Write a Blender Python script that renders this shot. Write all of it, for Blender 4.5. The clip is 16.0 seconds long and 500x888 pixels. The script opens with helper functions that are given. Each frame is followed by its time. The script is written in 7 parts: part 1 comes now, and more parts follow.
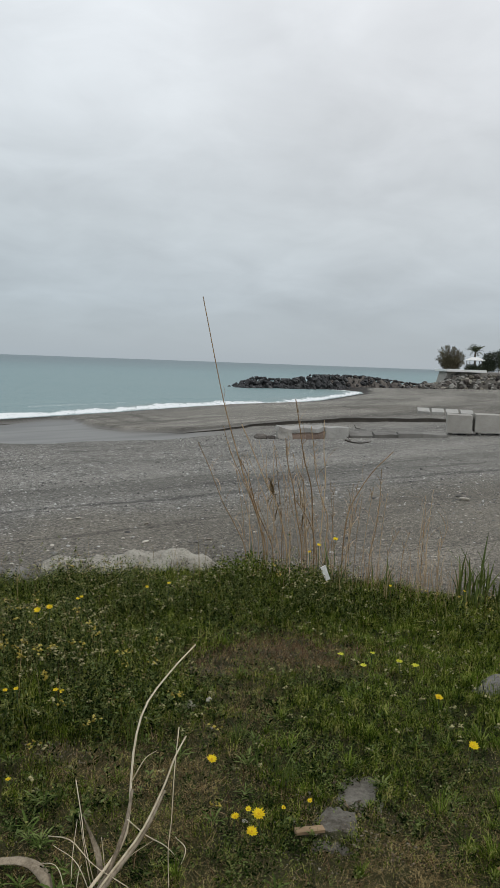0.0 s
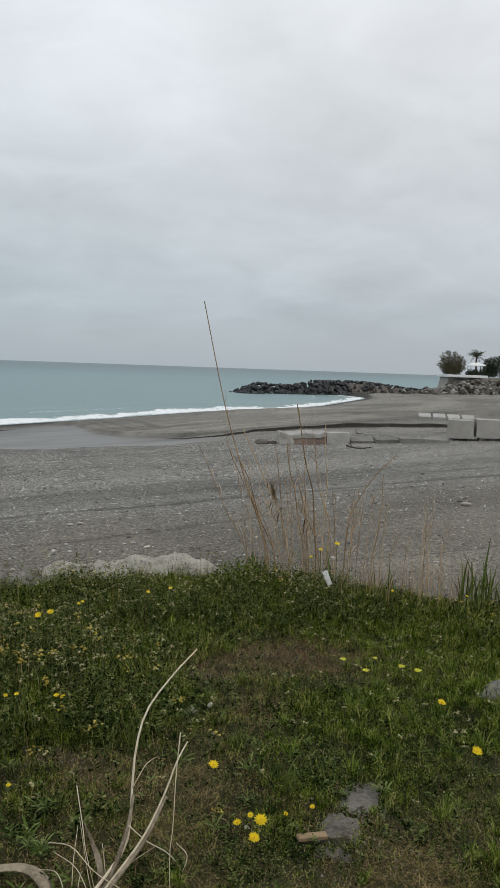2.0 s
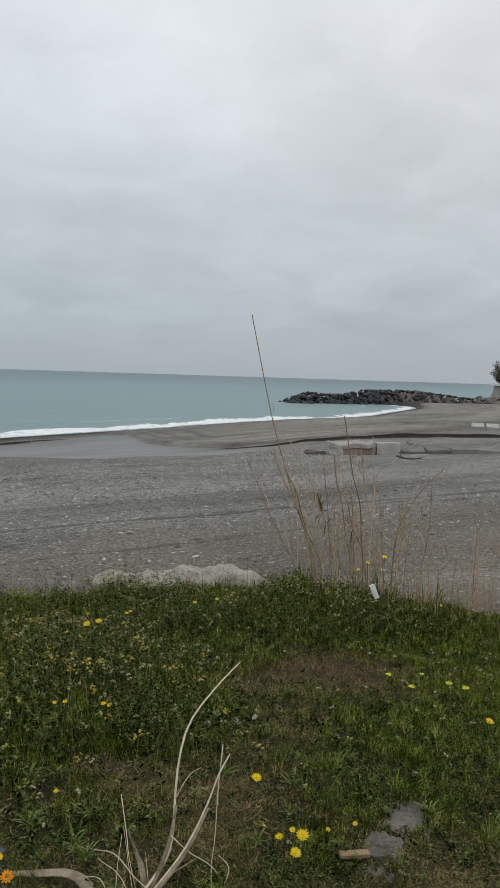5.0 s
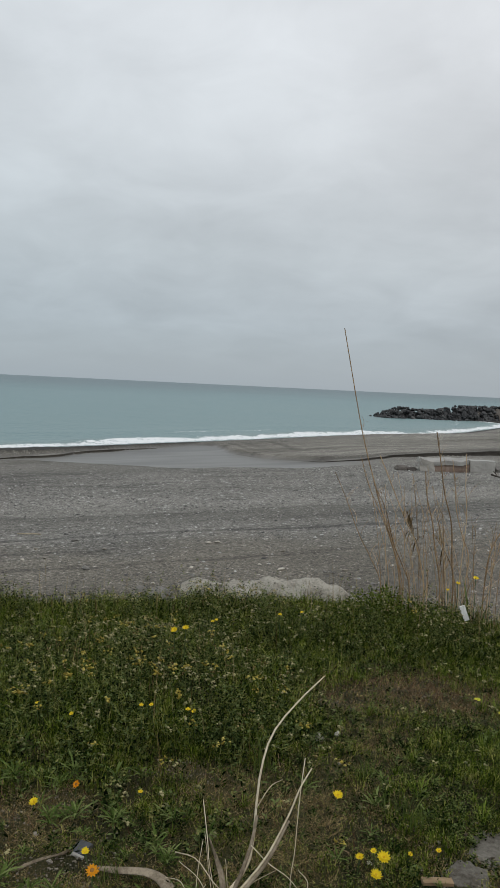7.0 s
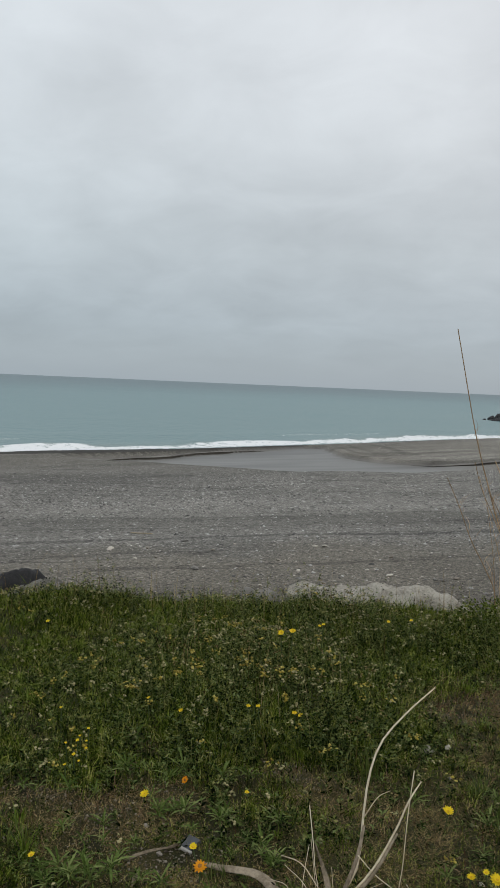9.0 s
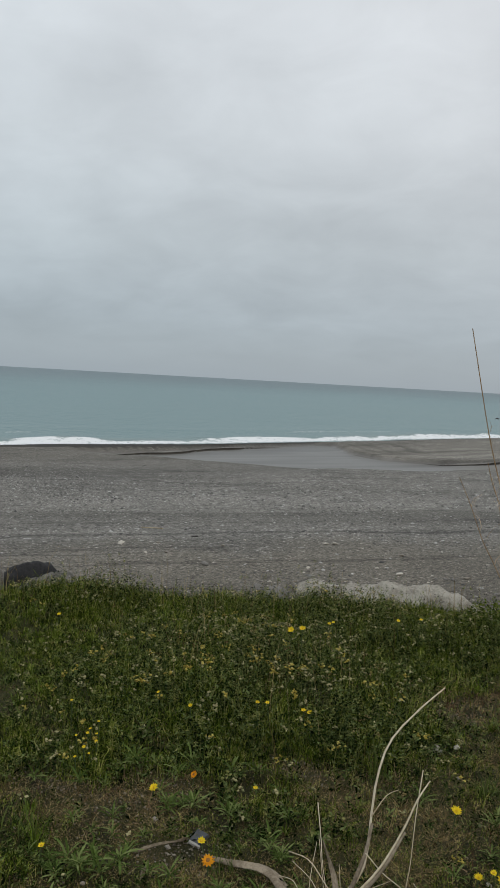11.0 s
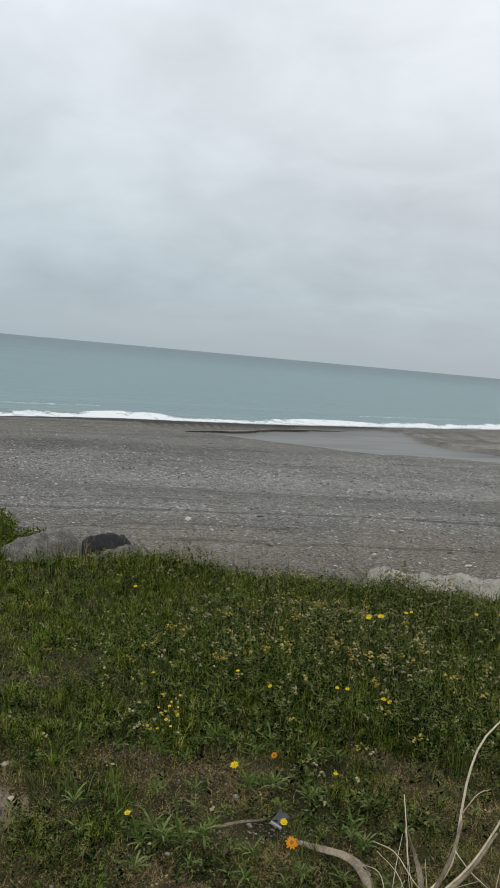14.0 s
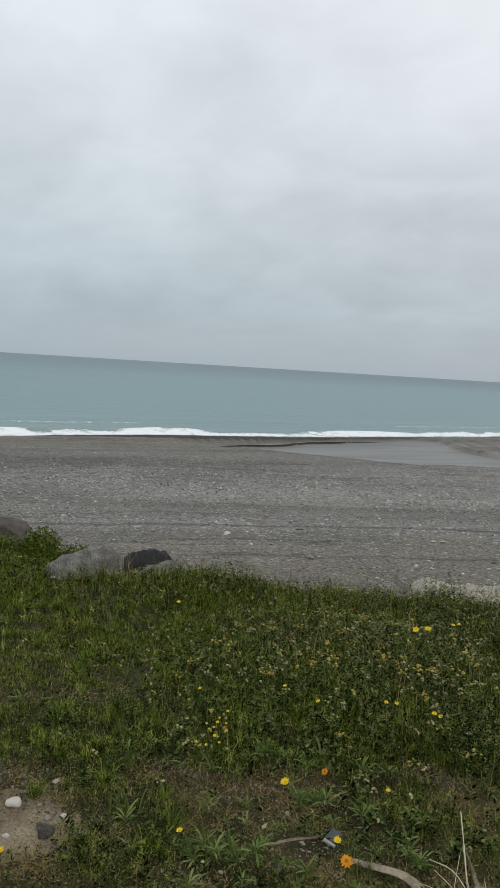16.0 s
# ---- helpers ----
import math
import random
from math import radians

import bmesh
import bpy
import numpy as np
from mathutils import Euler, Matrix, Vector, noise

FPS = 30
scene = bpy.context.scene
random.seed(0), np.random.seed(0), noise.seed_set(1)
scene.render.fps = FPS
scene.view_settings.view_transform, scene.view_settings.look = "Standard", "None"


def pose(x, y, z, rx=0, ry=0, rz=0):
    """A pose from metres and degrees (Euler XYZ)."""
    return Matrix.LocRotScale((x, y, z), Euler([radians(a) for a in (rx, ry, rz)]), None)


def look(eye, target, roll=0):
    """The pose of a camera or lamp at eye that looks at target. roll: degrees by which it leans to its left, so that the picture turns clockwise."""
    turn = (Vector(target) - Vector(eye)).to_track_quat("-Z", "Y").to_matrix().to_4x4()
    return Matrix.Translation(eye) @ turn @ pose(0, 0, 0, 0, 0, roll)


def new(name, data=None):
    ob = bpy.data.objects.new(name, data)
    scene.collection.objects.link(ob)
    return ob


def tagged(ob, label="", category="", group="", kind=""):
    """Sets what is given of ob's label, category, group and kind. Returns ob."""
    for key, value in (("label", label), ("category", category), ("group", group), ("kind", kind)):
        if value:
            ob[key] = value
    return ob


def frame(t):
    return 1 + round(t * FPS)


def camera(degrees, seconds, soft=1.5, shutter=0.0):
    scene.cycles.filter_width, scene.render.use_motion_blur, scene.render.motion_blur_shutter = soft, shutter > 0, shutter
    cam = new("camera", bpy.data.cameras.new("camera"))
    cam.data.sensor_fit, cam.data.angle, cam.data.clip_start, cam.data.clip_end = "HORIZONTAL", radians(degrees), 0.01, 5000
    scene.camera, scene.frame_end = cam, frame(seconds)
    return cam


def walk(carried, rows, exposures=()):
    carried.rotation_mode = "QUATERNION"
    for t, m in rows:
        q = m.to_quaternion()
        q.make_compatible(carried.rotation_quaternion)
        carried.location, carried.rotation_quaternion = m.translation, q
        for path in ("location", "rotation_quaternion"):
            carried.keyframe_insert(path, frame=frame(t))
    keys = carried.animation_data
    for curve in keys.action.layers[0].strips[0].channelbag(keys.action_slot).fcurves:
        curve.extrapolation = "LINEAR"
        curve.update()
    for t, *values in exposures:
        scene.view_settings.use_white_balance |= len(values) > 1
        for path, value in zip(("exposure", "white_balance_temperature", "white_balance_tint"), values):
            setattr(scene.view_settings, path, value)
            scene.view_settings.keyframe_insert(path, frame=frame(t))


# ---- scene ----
cam = camera(37.70, 16.0)

PATH = [
    (0, (-0.000, 0.000, 1.450), (-0.0059, 1.9880, 1.2289), 2.07),
    (0.5, (0.004, 0.003, 1.446), (-0.0066, 1.9921, 1.2386), 1.81),
    (1, (0.002, 0.009, 1.441), (-0.0054, 1.9979, 1.2323), 1.85),
    (1.5, (-0.000, -0.003, 1.450), (-0.0089, 1.9856, 1.2398), 1.85),
    (2, (-0.001, 0.008, 1.442), (-0.0109, 1.9975, 1.2359), 2.00),
    (2.5, (0.001, 0.003, 1.442), (-0.0144, 1.9934, 1.2447), 1.89),
    (3, (-0.001, -0.000, 1.443), (-0.0191, 1.9900, 1.2461), 1.97),
    (3.2, (-0.001, -0.002, 1.446), (-0.0001, 1.9876, 1.2392), 1.94),
    (5.3, (0.020, -0.015, 1.461), (-0.1782, 1.9678, 1.2902), 1.85),
    (5.5, (0.018, -0.019, 1.460), (-0.2156, 1.9604, 1.2974), 1.93),
    (6, (0.017, -0.019, 1.462), (-0.2648, 1.9541, 1.2992), 2.43),
    (6.5, (0.018, -0.026, 1.463), (-0.3173, 1.9395, 1.3049), 2.57),
    (7, (0.016, -0.028, 1.462), (-0.3712, 1.9280, 1.3027), 2.73),
    (7.5, (0.016, -0.029, 1.464), (-0.4249, 1.9162, 1.3115), 2.84),
    (8, (0.015, -0.026, 1.465), (-0.4960, 1.9003, 1.2968), 2.96),
    (8.5, (0.015, -0.033, 1.467), (-0.5802, 1.8686, 1.2959), 2.63),
    (9, (0.012, -0.028, 1.464), (-0.6576, 1.8500, 1.3002), 2.46),
    (9.2, (0.013, -0.031, 1.461), (-0.6711, 1.8422, 1.3071), 2.32),
    (11.3, (0.003, -0.036, 1.469), (-0.6893, 1.8309, 1.2831), 3.32),
    (11.5, (-0.002, -0.024, 1.461), (-0.6809, 1.8460, 1.2613), 3.33),
    (12, (0.006, -0.028, 1.466), (-0.6414, 1.8485, 1.2201), 3.32),
    (12.5, (0.003, -0.034, 1.465), (-0.6612, 1.8385, 1.2366), 3.45),
    (13, (-0.007, -0.023, 1.461), (-0.6644, 1.8497, 1.2183), 3.61),
    (13.5, (-0.068, -0.037, 1.472), (-0.8040, 1.8000, 1.1800), 4.52),
    (14, (-0.108, -0.051, 1.460), (-0.9565, 1.7442, 1.2209), 5.22),
    (14.5, (-0.116, -0.050, 1.458), (-1.0025, 1.7243, 1.2033), 4.37),
    (15, (-0.136, -0.056, 1.459), (-1.0566, 1.7020, 1.2129), 4.88),
    (15.5, (-0.130, -0.059, 1.462), (-1.0514, 1.7007, 1.2304), 3.72),
    (16, (-0.129, -0.058, 1.457), (-1.0683, 1.6951, 1.2473), 3.47),
]
walk(cam, [(t, look(eye, target, roll)) for t, eye, target, roll in PATH], [(0, 0.09), (3, 0.09), (6, -0.03), (9, -0.05), (11.4, -0.12), (12, -0.04), (13, 0.03), (14, 0.14), (16, 0.08)])

# ---------------------------------------------------------------- light
def nodes_of(tree):
    tree.nodes.clear()
    return lambda kind, **kw: make_node(tree, kind, kw)


def make_node(tree, kind, kw):
    n = tree.nodes.new(kind)
    for key, value in kw.items():
        if key in n.inputs:
            n.inputs[key].default_value = value
        else:
            setattr(n, key, value)
    return n


def ramp_pair(N, a, b):
    r = N("ShaderNodeValToRGB")
    r.color_ramp.elements[0].color, r.color_ramp.elements[1].color = a, b
    return r


def make_world():
    """An overcast sky: a thin Nishita sky behind a grey cloud deck that is brighter overhead."""
    w = bpy.data.worlds.new("overcast_sky")
    scene.world = w
    w.use_nodes = True
    t = w.node_tree
    N = nodes_of(t)
    L = t.links.new
    co = N("ShaderNodeTexCoord")
    sep = N("ShaderNodeSeparateXYZ")
    L(co.outputs["Generated"], sep.inputs[0])
    up = N("ShaderNodeMath", operation="MAXIMUM")
    L(sep.outputs["Z"], up.inputs[0])
    up.inputs[1].default_value = 0.0
    lift = N("ShaderNodeMath", operation="ADD")
    L(up.outputs[0], lift.inputs[0])
    lift.inputs[1].default_value = 0.34
    flat = N("ShaderNodeVectorMath", operation="DIVIDE")
    L(co.outputs["Generated"], flat.inputs[0])
    L(lift.outputs[0], flat.inputs[1])
    stretch = N("ShaderNodeMapping")
    stretch.inputs["Scale"].default_value = (0.85, 1.0, 0.0)
    stretch.inputs["Rotation"].default_value = (0, 0, radians(-18))
    stretch.inputs["Location"].default_value = (2.3, 0.6, 0)
    L(flat.outputs[0], stretch.inputs[0])
    big = N("ShaderNodeTexNoise", Scale=1.9, Detail=4.0, Roughness=0.5, Distortion=0.5)
    L(stretch.outputs[0], big.inputs["Vector"])
    small = N("ShaderNodeTexNoise", Scale=5.2, Detail=5.0, Roughness=0.55, Distortion=0.4)
    L(stretch.outputs[0], small.inputs["Vector"])
    both = N("ShaderNodeMix", data_type="FLOAT")
    both.inputs[0].default_value = 0.38
    L(big.outputs["Fac"], both.inputs[2])
    L(small.outputs["Fac"], both.inputs[3])
    ramp = N("ShaderNodeValToRGB")
    e = ramp.color_ramp.elements
    e[0].position, e[0].color = 0.0, SKY_LOW
    e[1].position, e[1].color = 1.0, SKY_TOP
    for p, c in SKY_MID:
        k = e.new(p)
        k.color = c
    L(up.outputs[0], ramp.inputs[0])
    shade = N("ShaderNodeMapRange")
    shade.inputs["From Min"].default_value = 0.3
    shade.inputs["From Max"].default_value = 0.7
    shade.inputs["To Min"].default_value = 0.85
    shade.inputs["To Max"].default_value = 1.14
    L(both.outputs[0], shade.inputs[0])
    # the deck flattens out towards the horizon
    calm = N("ShaderNodeMapRange")
    calm.inputs["From Min"].default_value = 0.0
    calm.inputs["From Max"].default_value = 0.09
    L(up.outputs[0], calm.inputs[0])
    amount = N("ShaderNodeMix", data_type="FLOAT")
    L(calm.outputs[0], amount.inputs[0])
    amount.inputs[2].default_value = 0.97
    L(shade.outputs[0], amount.inputs[3])
    cloud = N("ShaderNodeVectorMath", operation="SCALE")
    L(ramp.outputs[0], cloud.inputs[0])
    L(amount.outputs[0], cloud.inputs["Scale"])
    sky = N("ShaderNodeTexSky", sky_type="NISHITA", sun_disc=False)
    sky.sun_elevation, sky.sun_rotation = radians(52), radians(150)
    a = N("ShaderNodeBackground", Strength=0.006)
    L(sky.outputs[0], a.inputs[0])
    # the deck is thinner and bluer on one side
    side = N("ShaderNodeMapRange")
    side.inputs["From Min"].default_value, side.inputs["From Max"].default_value = -0.75, 0.15
    L(sep.outputs["X"], side.inputs[0])
    hue = ramp_pair(N, (0.962, 1.000, 1.020, 1), (1.010, 1.0, 1.000, 1))
    L(side.outputs[0], hue.inputs[0])
    tinted = N("ShaderNodeVectorMath", operation="MULTIPLY")
    L(cloud.outputs[0], tinted.inputs[0])
    L(hue.outputs[0], tinted.inputs[1])
    b = N("ShaderNodeBackground", Strength=SKY_STRENGTH)
    L(tinted.outputs[0], b.inputs[0])
    s = N("ShaderNodeAddShader")
    L(a.outputs[0], s.inputs[0])
    L(b.outputs[0], s.inputs[1])
    out = N("ShaderNodeOutputWorld")
    L(s.outputs[0], out.inputs[0])


SKY_STRENGTH = 1.0
SKY_LOW = (0.374, 0.422, 0.460, 1)
SKY_MID = [(0.08, (0.410, 0.456, 0.490, 1)), (0.17, (0.522, 0.564, 0.588, 1)), (0.30, (0.640, 0.672, 0.694, 1)), (0.43, (0.742, 0.770, 0.795, 1))]
SKY_TOP = (0.82, 0.848, 0.865, 1)
make_world()
sun = new("sun", bpy.data.lights.new("sun", "SUN"))
sun.data.energy, sun.data.angle, sun.data.color = 0.5, radians(25), (1.0, 0.97, 0.93)
sun.matrix_world = look((18, -14, 30), (0, 4, 0))


# ---------------------------------------------------------------- lie of the land
def smooth(v):
    v = np.clip(v, 0.0, 1.0)
    return v * v * (3 - 2 * v)


def to_line(x, y, line):
    """The distance from a broken line, and the side: positive to its right as one goes along it."""
    best, side = np.full(x.shape, 1e18), np.zeros(x.shape)
    for (ax, ay), (bx, by) in zip(line, line[1:]):
        dx, dy = bx - ax, by - ay
        t = np.clip(((x - ax) * dx + (y - ay) * dy) / (dx * dx + dy * dy), 0, 1)
        px, py = x - ax - t * dx, y - ay - t * dy
        d = np.hypot(px, py)
        cross = dy * px - dx * py
        # at a shared corner the segment that the point stands squarely beside decides
        hit = d < best - 1e-9
        tie = (np.abs(d - best) <= 1e-9) & (np.abs(cross) / np.hypot(dx, dy) > np.abs(side))
        side = np.where(hit | tie, cross / np.hypot(dx, dy), side)
        best = np.minimum(best, d)
    return best * np.sign(side)


def waves(x, y, scale, seed):
    """Soft uneven relief from a few crossed sines, about -1 to 1."""
    r = np.random.RandomState(seed)
    v = np.zeros(np.shape(x))
    for k in range(7):
        a, f, p = r.uniform(0, 6.28), scale * r.uniform(0.5, 2.2), r.uniform(0, 6.28)
        v = v + np.sin((np.cos(a) * x + np.sin(a) * y) * f + p + 1.3 * np.sin((np.sin(a) * x - np.cos(a) * y) * f * 0.7))
    return v / 4.0


SEA = -2.4
SHORE = [(-500, -770), (-27, 23.3), (-23.6, 29.0), (-20.0, 34.6), (-15.8, 41.2), (-11.3, 49.4), (-8.0, 56), (-5.0, 62), (-1.5, 67), (3, 72), (7, 80),
         (12, 95), (15.5, 106), (16, 112), (13.5, 117), (8, 120), (9, 126), (30, 131), (33, 150), (80, 190), (600, 800), (3000, 3500)]
POOL_NEAR = [(-19, 27.6), (-17, 27.2), (-14.5, 27.4), (-11.5, 27.1), (-9, 27.3), (-6.8, 27.7), (-4.6, 28.6), (-2.6, 31.0), (1.2, 34.5), (5, 35.8), (10.3, 38.2), (20, 41), (45, 44)]
POOL_FAR = [(-13.5, 40.5), (-10.6, 42.8), (-9.4, 40.4), (-8.6, 38.8), (-6.7, 37.0), (-3.7, 37.3), (-1.9, 39.4), (-0.5, 42.3), (1.9, 45.1), (5.8, 48.7),
            (10, 50.7), (13.9, 52.0), (25, 53.5), (45, 55)]
POOL_LEFT = [(-21, 24), (-17.6, 28.2), (-16.6, 29.6), (-15.9, 30.6), (-15.4, 32.0), (-15.0, 34.2), (-14.2, 36.2), (-12.9, 39.3), (-11.0, 44)]
BANK = [(-60, -40), (-12, -1.5), (-7.5, 2.2), (-5.2, 3.5), (-4.2, 3.9), (-3.4, 4.0), (-2.7, 4.5), (-2.0, 4.95), (-1.4, 5.25), (-0.7, 5.35), (0.0, 5.45), (0.6, 5.3),
        (1.1, 5.1), (1.7, 5.0), (2.6, 4.95), (4.5, 5.2), (9, 5.0), (60, -10)]


def shore_of(x, y):
    """Metres inland from the water's edge (below zero: out at sea)."""
    return to_line(x, y, SHORE) + 0.35 * waves(x, y, 0.35, 3) * smooth((60 - np.hypot(x, y)) / 30)


def pool_of(x, y):
    """How far a place lies in the shallow channel behind the beach, 0 to 1: softly at its near side, with a scarp at its far one."""
    near = -to_line(x, y, POOL_NEAR) + 0.5 * waves(x, y, 0.8, 5)
    far = to_line(x, y, POOL_FAR) + 0.07 * waves(x, y, 1.1, 6)
    return smooth((near + 1.2) / 2.6) * smooth((far + 0.10) / 0.30) * smooth((44 - x) / 3) * smooth((to_line(x, y, POOL_LEFT) + 0.10 + 0.06 * waves(x, y, 1.3, 7)) / 0.30)


def beach_z(x, y):
    s = shore_of(x, y)
    z = np.interp(s, [-600, -40, -8, 0, 2.0, 4.0, 9, 14, 22, 29, 60, 400], [-14, -7, -3.4, SEA - 0.02, -2.22, -1.98, -1.88, -1.74, -1.48, -1.17, -1.0, -0.6])
    z = z + 0.035 * waves(x, y, 0.5, 8) * smooth(s / 6) + 0.012 * waves(x, y, 2.3, 9) * smooth(s / 4)
    far = to_line(x, y, POOL_FAR)
    spit = smooth((12 + far) / 5) * smooth((0.6 - far) / 0.5) * smooth((44 - x) / 6) * smooth((to_line(x, y, POOL_NEAR) + 3) / -2)
    z = z * (1 - spit) + spit * np.minimum(z, -2.02 - 0.010 * np.clip(-far, 0, 14) + 0.02 * waves(x, y, 0.6, 17))
    p = pool_of(x, y) * smooth((s - 0.5) / 3)
    return z * (1 - p) + p * (-2.24 + 0.012 * waves(x, y, 0.7, 10))


def bank_of(x, y):
    """Metres inside the meadow's edge (below zero: past it)."""
    return to_line(x, y, BANK) + 0.10 * waves(x, y, 2.0, 12)


def hummock(x, y):
    """The small tussocks and hollows of the turf, about -1 to 1."""
    return waves(x, y, 17.0, 69) + 0.5 * waves(x, y, 41.0, 68)


def meadow_z(x, y):
    e = bank_of(x, y)
    z = -0.20 * (1 - 0.45 * smooth((-x - 2.0) / 1.2)) * smooth(1 - e / 2.6) + 0.025 * waves(x, y, 1.6, 13) + 0.010 * waves(x, y, 6.0, 14) + 0.012 * hummock(x, y) * smooth((7.5 - np.hypot(x, y)) / 1.5)
    return z - 1.15 * smooth(-e / 1.5) - 0.8 * np.clip(-e - 1.2, 0, 4)


# ---------------------------------------------------------------- materials
def ramp_node(N, stops):
    r = N("ShaderNodeValToRGB")
    e = r.color_ramp.elements
    e[0].position, e[0].color = stops[0][0], (*stops[0][1], 1)
    e[1].position, e[1].color = stops[-1][0], (*stops[-1][1], 1)
    for p, c in stops[1:-1]:
        k = e.new(p)
        k.color = (*c, 1)
    return r


def surface(name, stops, scale=6.0, fine=70.0, rough=0.9, bump=0.4, depth=0.01, vary=0.2, island=False, stretch=(1, 1, 1), spec=0.3, through_light=0.0, contrast=0.5, patchy=0.0):
    """A grained material: a ramp over coarse and fine noise, a value that varies from object to object (or island to island), and fine relief."""
    m = bpy.data.materials.new(name)
    m.use_nodes = True
    t = m.node_tree
    N, L = nodes_of(t), t.links.new
    co = N("ShaderNodeTexCoord")
    info = N("ShaderNodeObjectInfo")
    geo = N("ShaderNodeNewGeometry")
    rnd = geo.outputs["Random Per Island"] if island else info.outputs["Random"]
    mp = N("ShaderNodeMapping")
    mp.inputs["Scale"].default_value = stretch
    L(co.outputs["Object"], mp.inputs[0])
    shift = N("ShaderNodeVectorMath", operation="ADD")
    L(mp.outputs[0], shift.inputs[0])
    off = N("ShaderNodeMath", operation="MULTIPLY")
    L(rnd, off.inputs[0])
    off.inputs[1].default_value = 37.0
    L(off.outputs[0], shift.inputs[1])
    a = N("ShaderNodeTexNoise", Scale=scale, Detail=5.0, Roughness=0.6)
    b = N("ShaderNodeTexNoise", Scale=fine, Detail=4.0, Roughness=0.7)
    L(shift.outputs[0], a.inputs["Vector"])
    L(shift.outputs[0], b.inputs["Vector"])
    mix = N("ShaderNodeMix", data_type="FLOAT")
    mix.inputs[0].default_value = contrast
    L(a.outputs["Fac"], mix.inputs[2])
    L(b.outputs["Fac"], mix.inputs[3])
    add = N("ShaderNodeMath", operation="MULTIPLY_ADD")
    L(rnd, add.inputs[0])
    add.inputs[1].default_value = vary
    L(mix.outputs[0], add.inputs[2])
    total = add.outputs[0]
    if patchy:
        # plants of one tuft are alike; in the greens, dark tufts imitate shaded gaps
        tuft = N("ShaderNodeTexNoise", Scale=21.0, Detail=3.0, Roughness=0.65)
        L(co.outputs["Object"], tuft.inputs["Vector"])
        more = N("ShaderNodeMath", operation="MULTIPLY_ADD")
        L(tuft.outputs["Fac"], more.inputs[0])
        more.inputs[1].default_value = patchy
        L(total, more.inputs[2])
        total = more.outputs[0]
    sub = N("ShaderNodeMath", operation="SUBTRACT")
    L(total, sub.inputs[0])
    sub.inputs[1].default_value = vary / 2 + patchy / 2
    r = ramp_node(N, stops)
    L(sub.outputs[0], r.inputs[0])
    p = N("ShaderNodeBsdfPrincipled", Roughness=rough)
    p.inputs["Specular IOR Level"].default_value = spec
    L(r.outputs[0], p.inputs["Base Color"])
    if bump:
        bp = N("ShaderNodeBump", Strength=bump, Distance=depth)
        L(mix.outputs[0], bp.inputs["Height"])
        L(bp.outputs[0], p.inputs["Normal"])
    out = N("ShaderNodeOutputMaterial")
    if through_light:
        tr = N("ShaderNodeBsdfTranslucent")
        L(r.outputs[0], tr.inputs[0])
        ms = N("ShaderNodeMixShader")
        ms.inputs[0].default_value = through_light
        L(p.outputs[0], ms.inputs[1])
        L(tr.outputs[0], ms.inputs[2])
        L(ms.outputs[0], out.inputs[0])
    else:
        L(p.outputs[0], out.inputs[0])
    return m


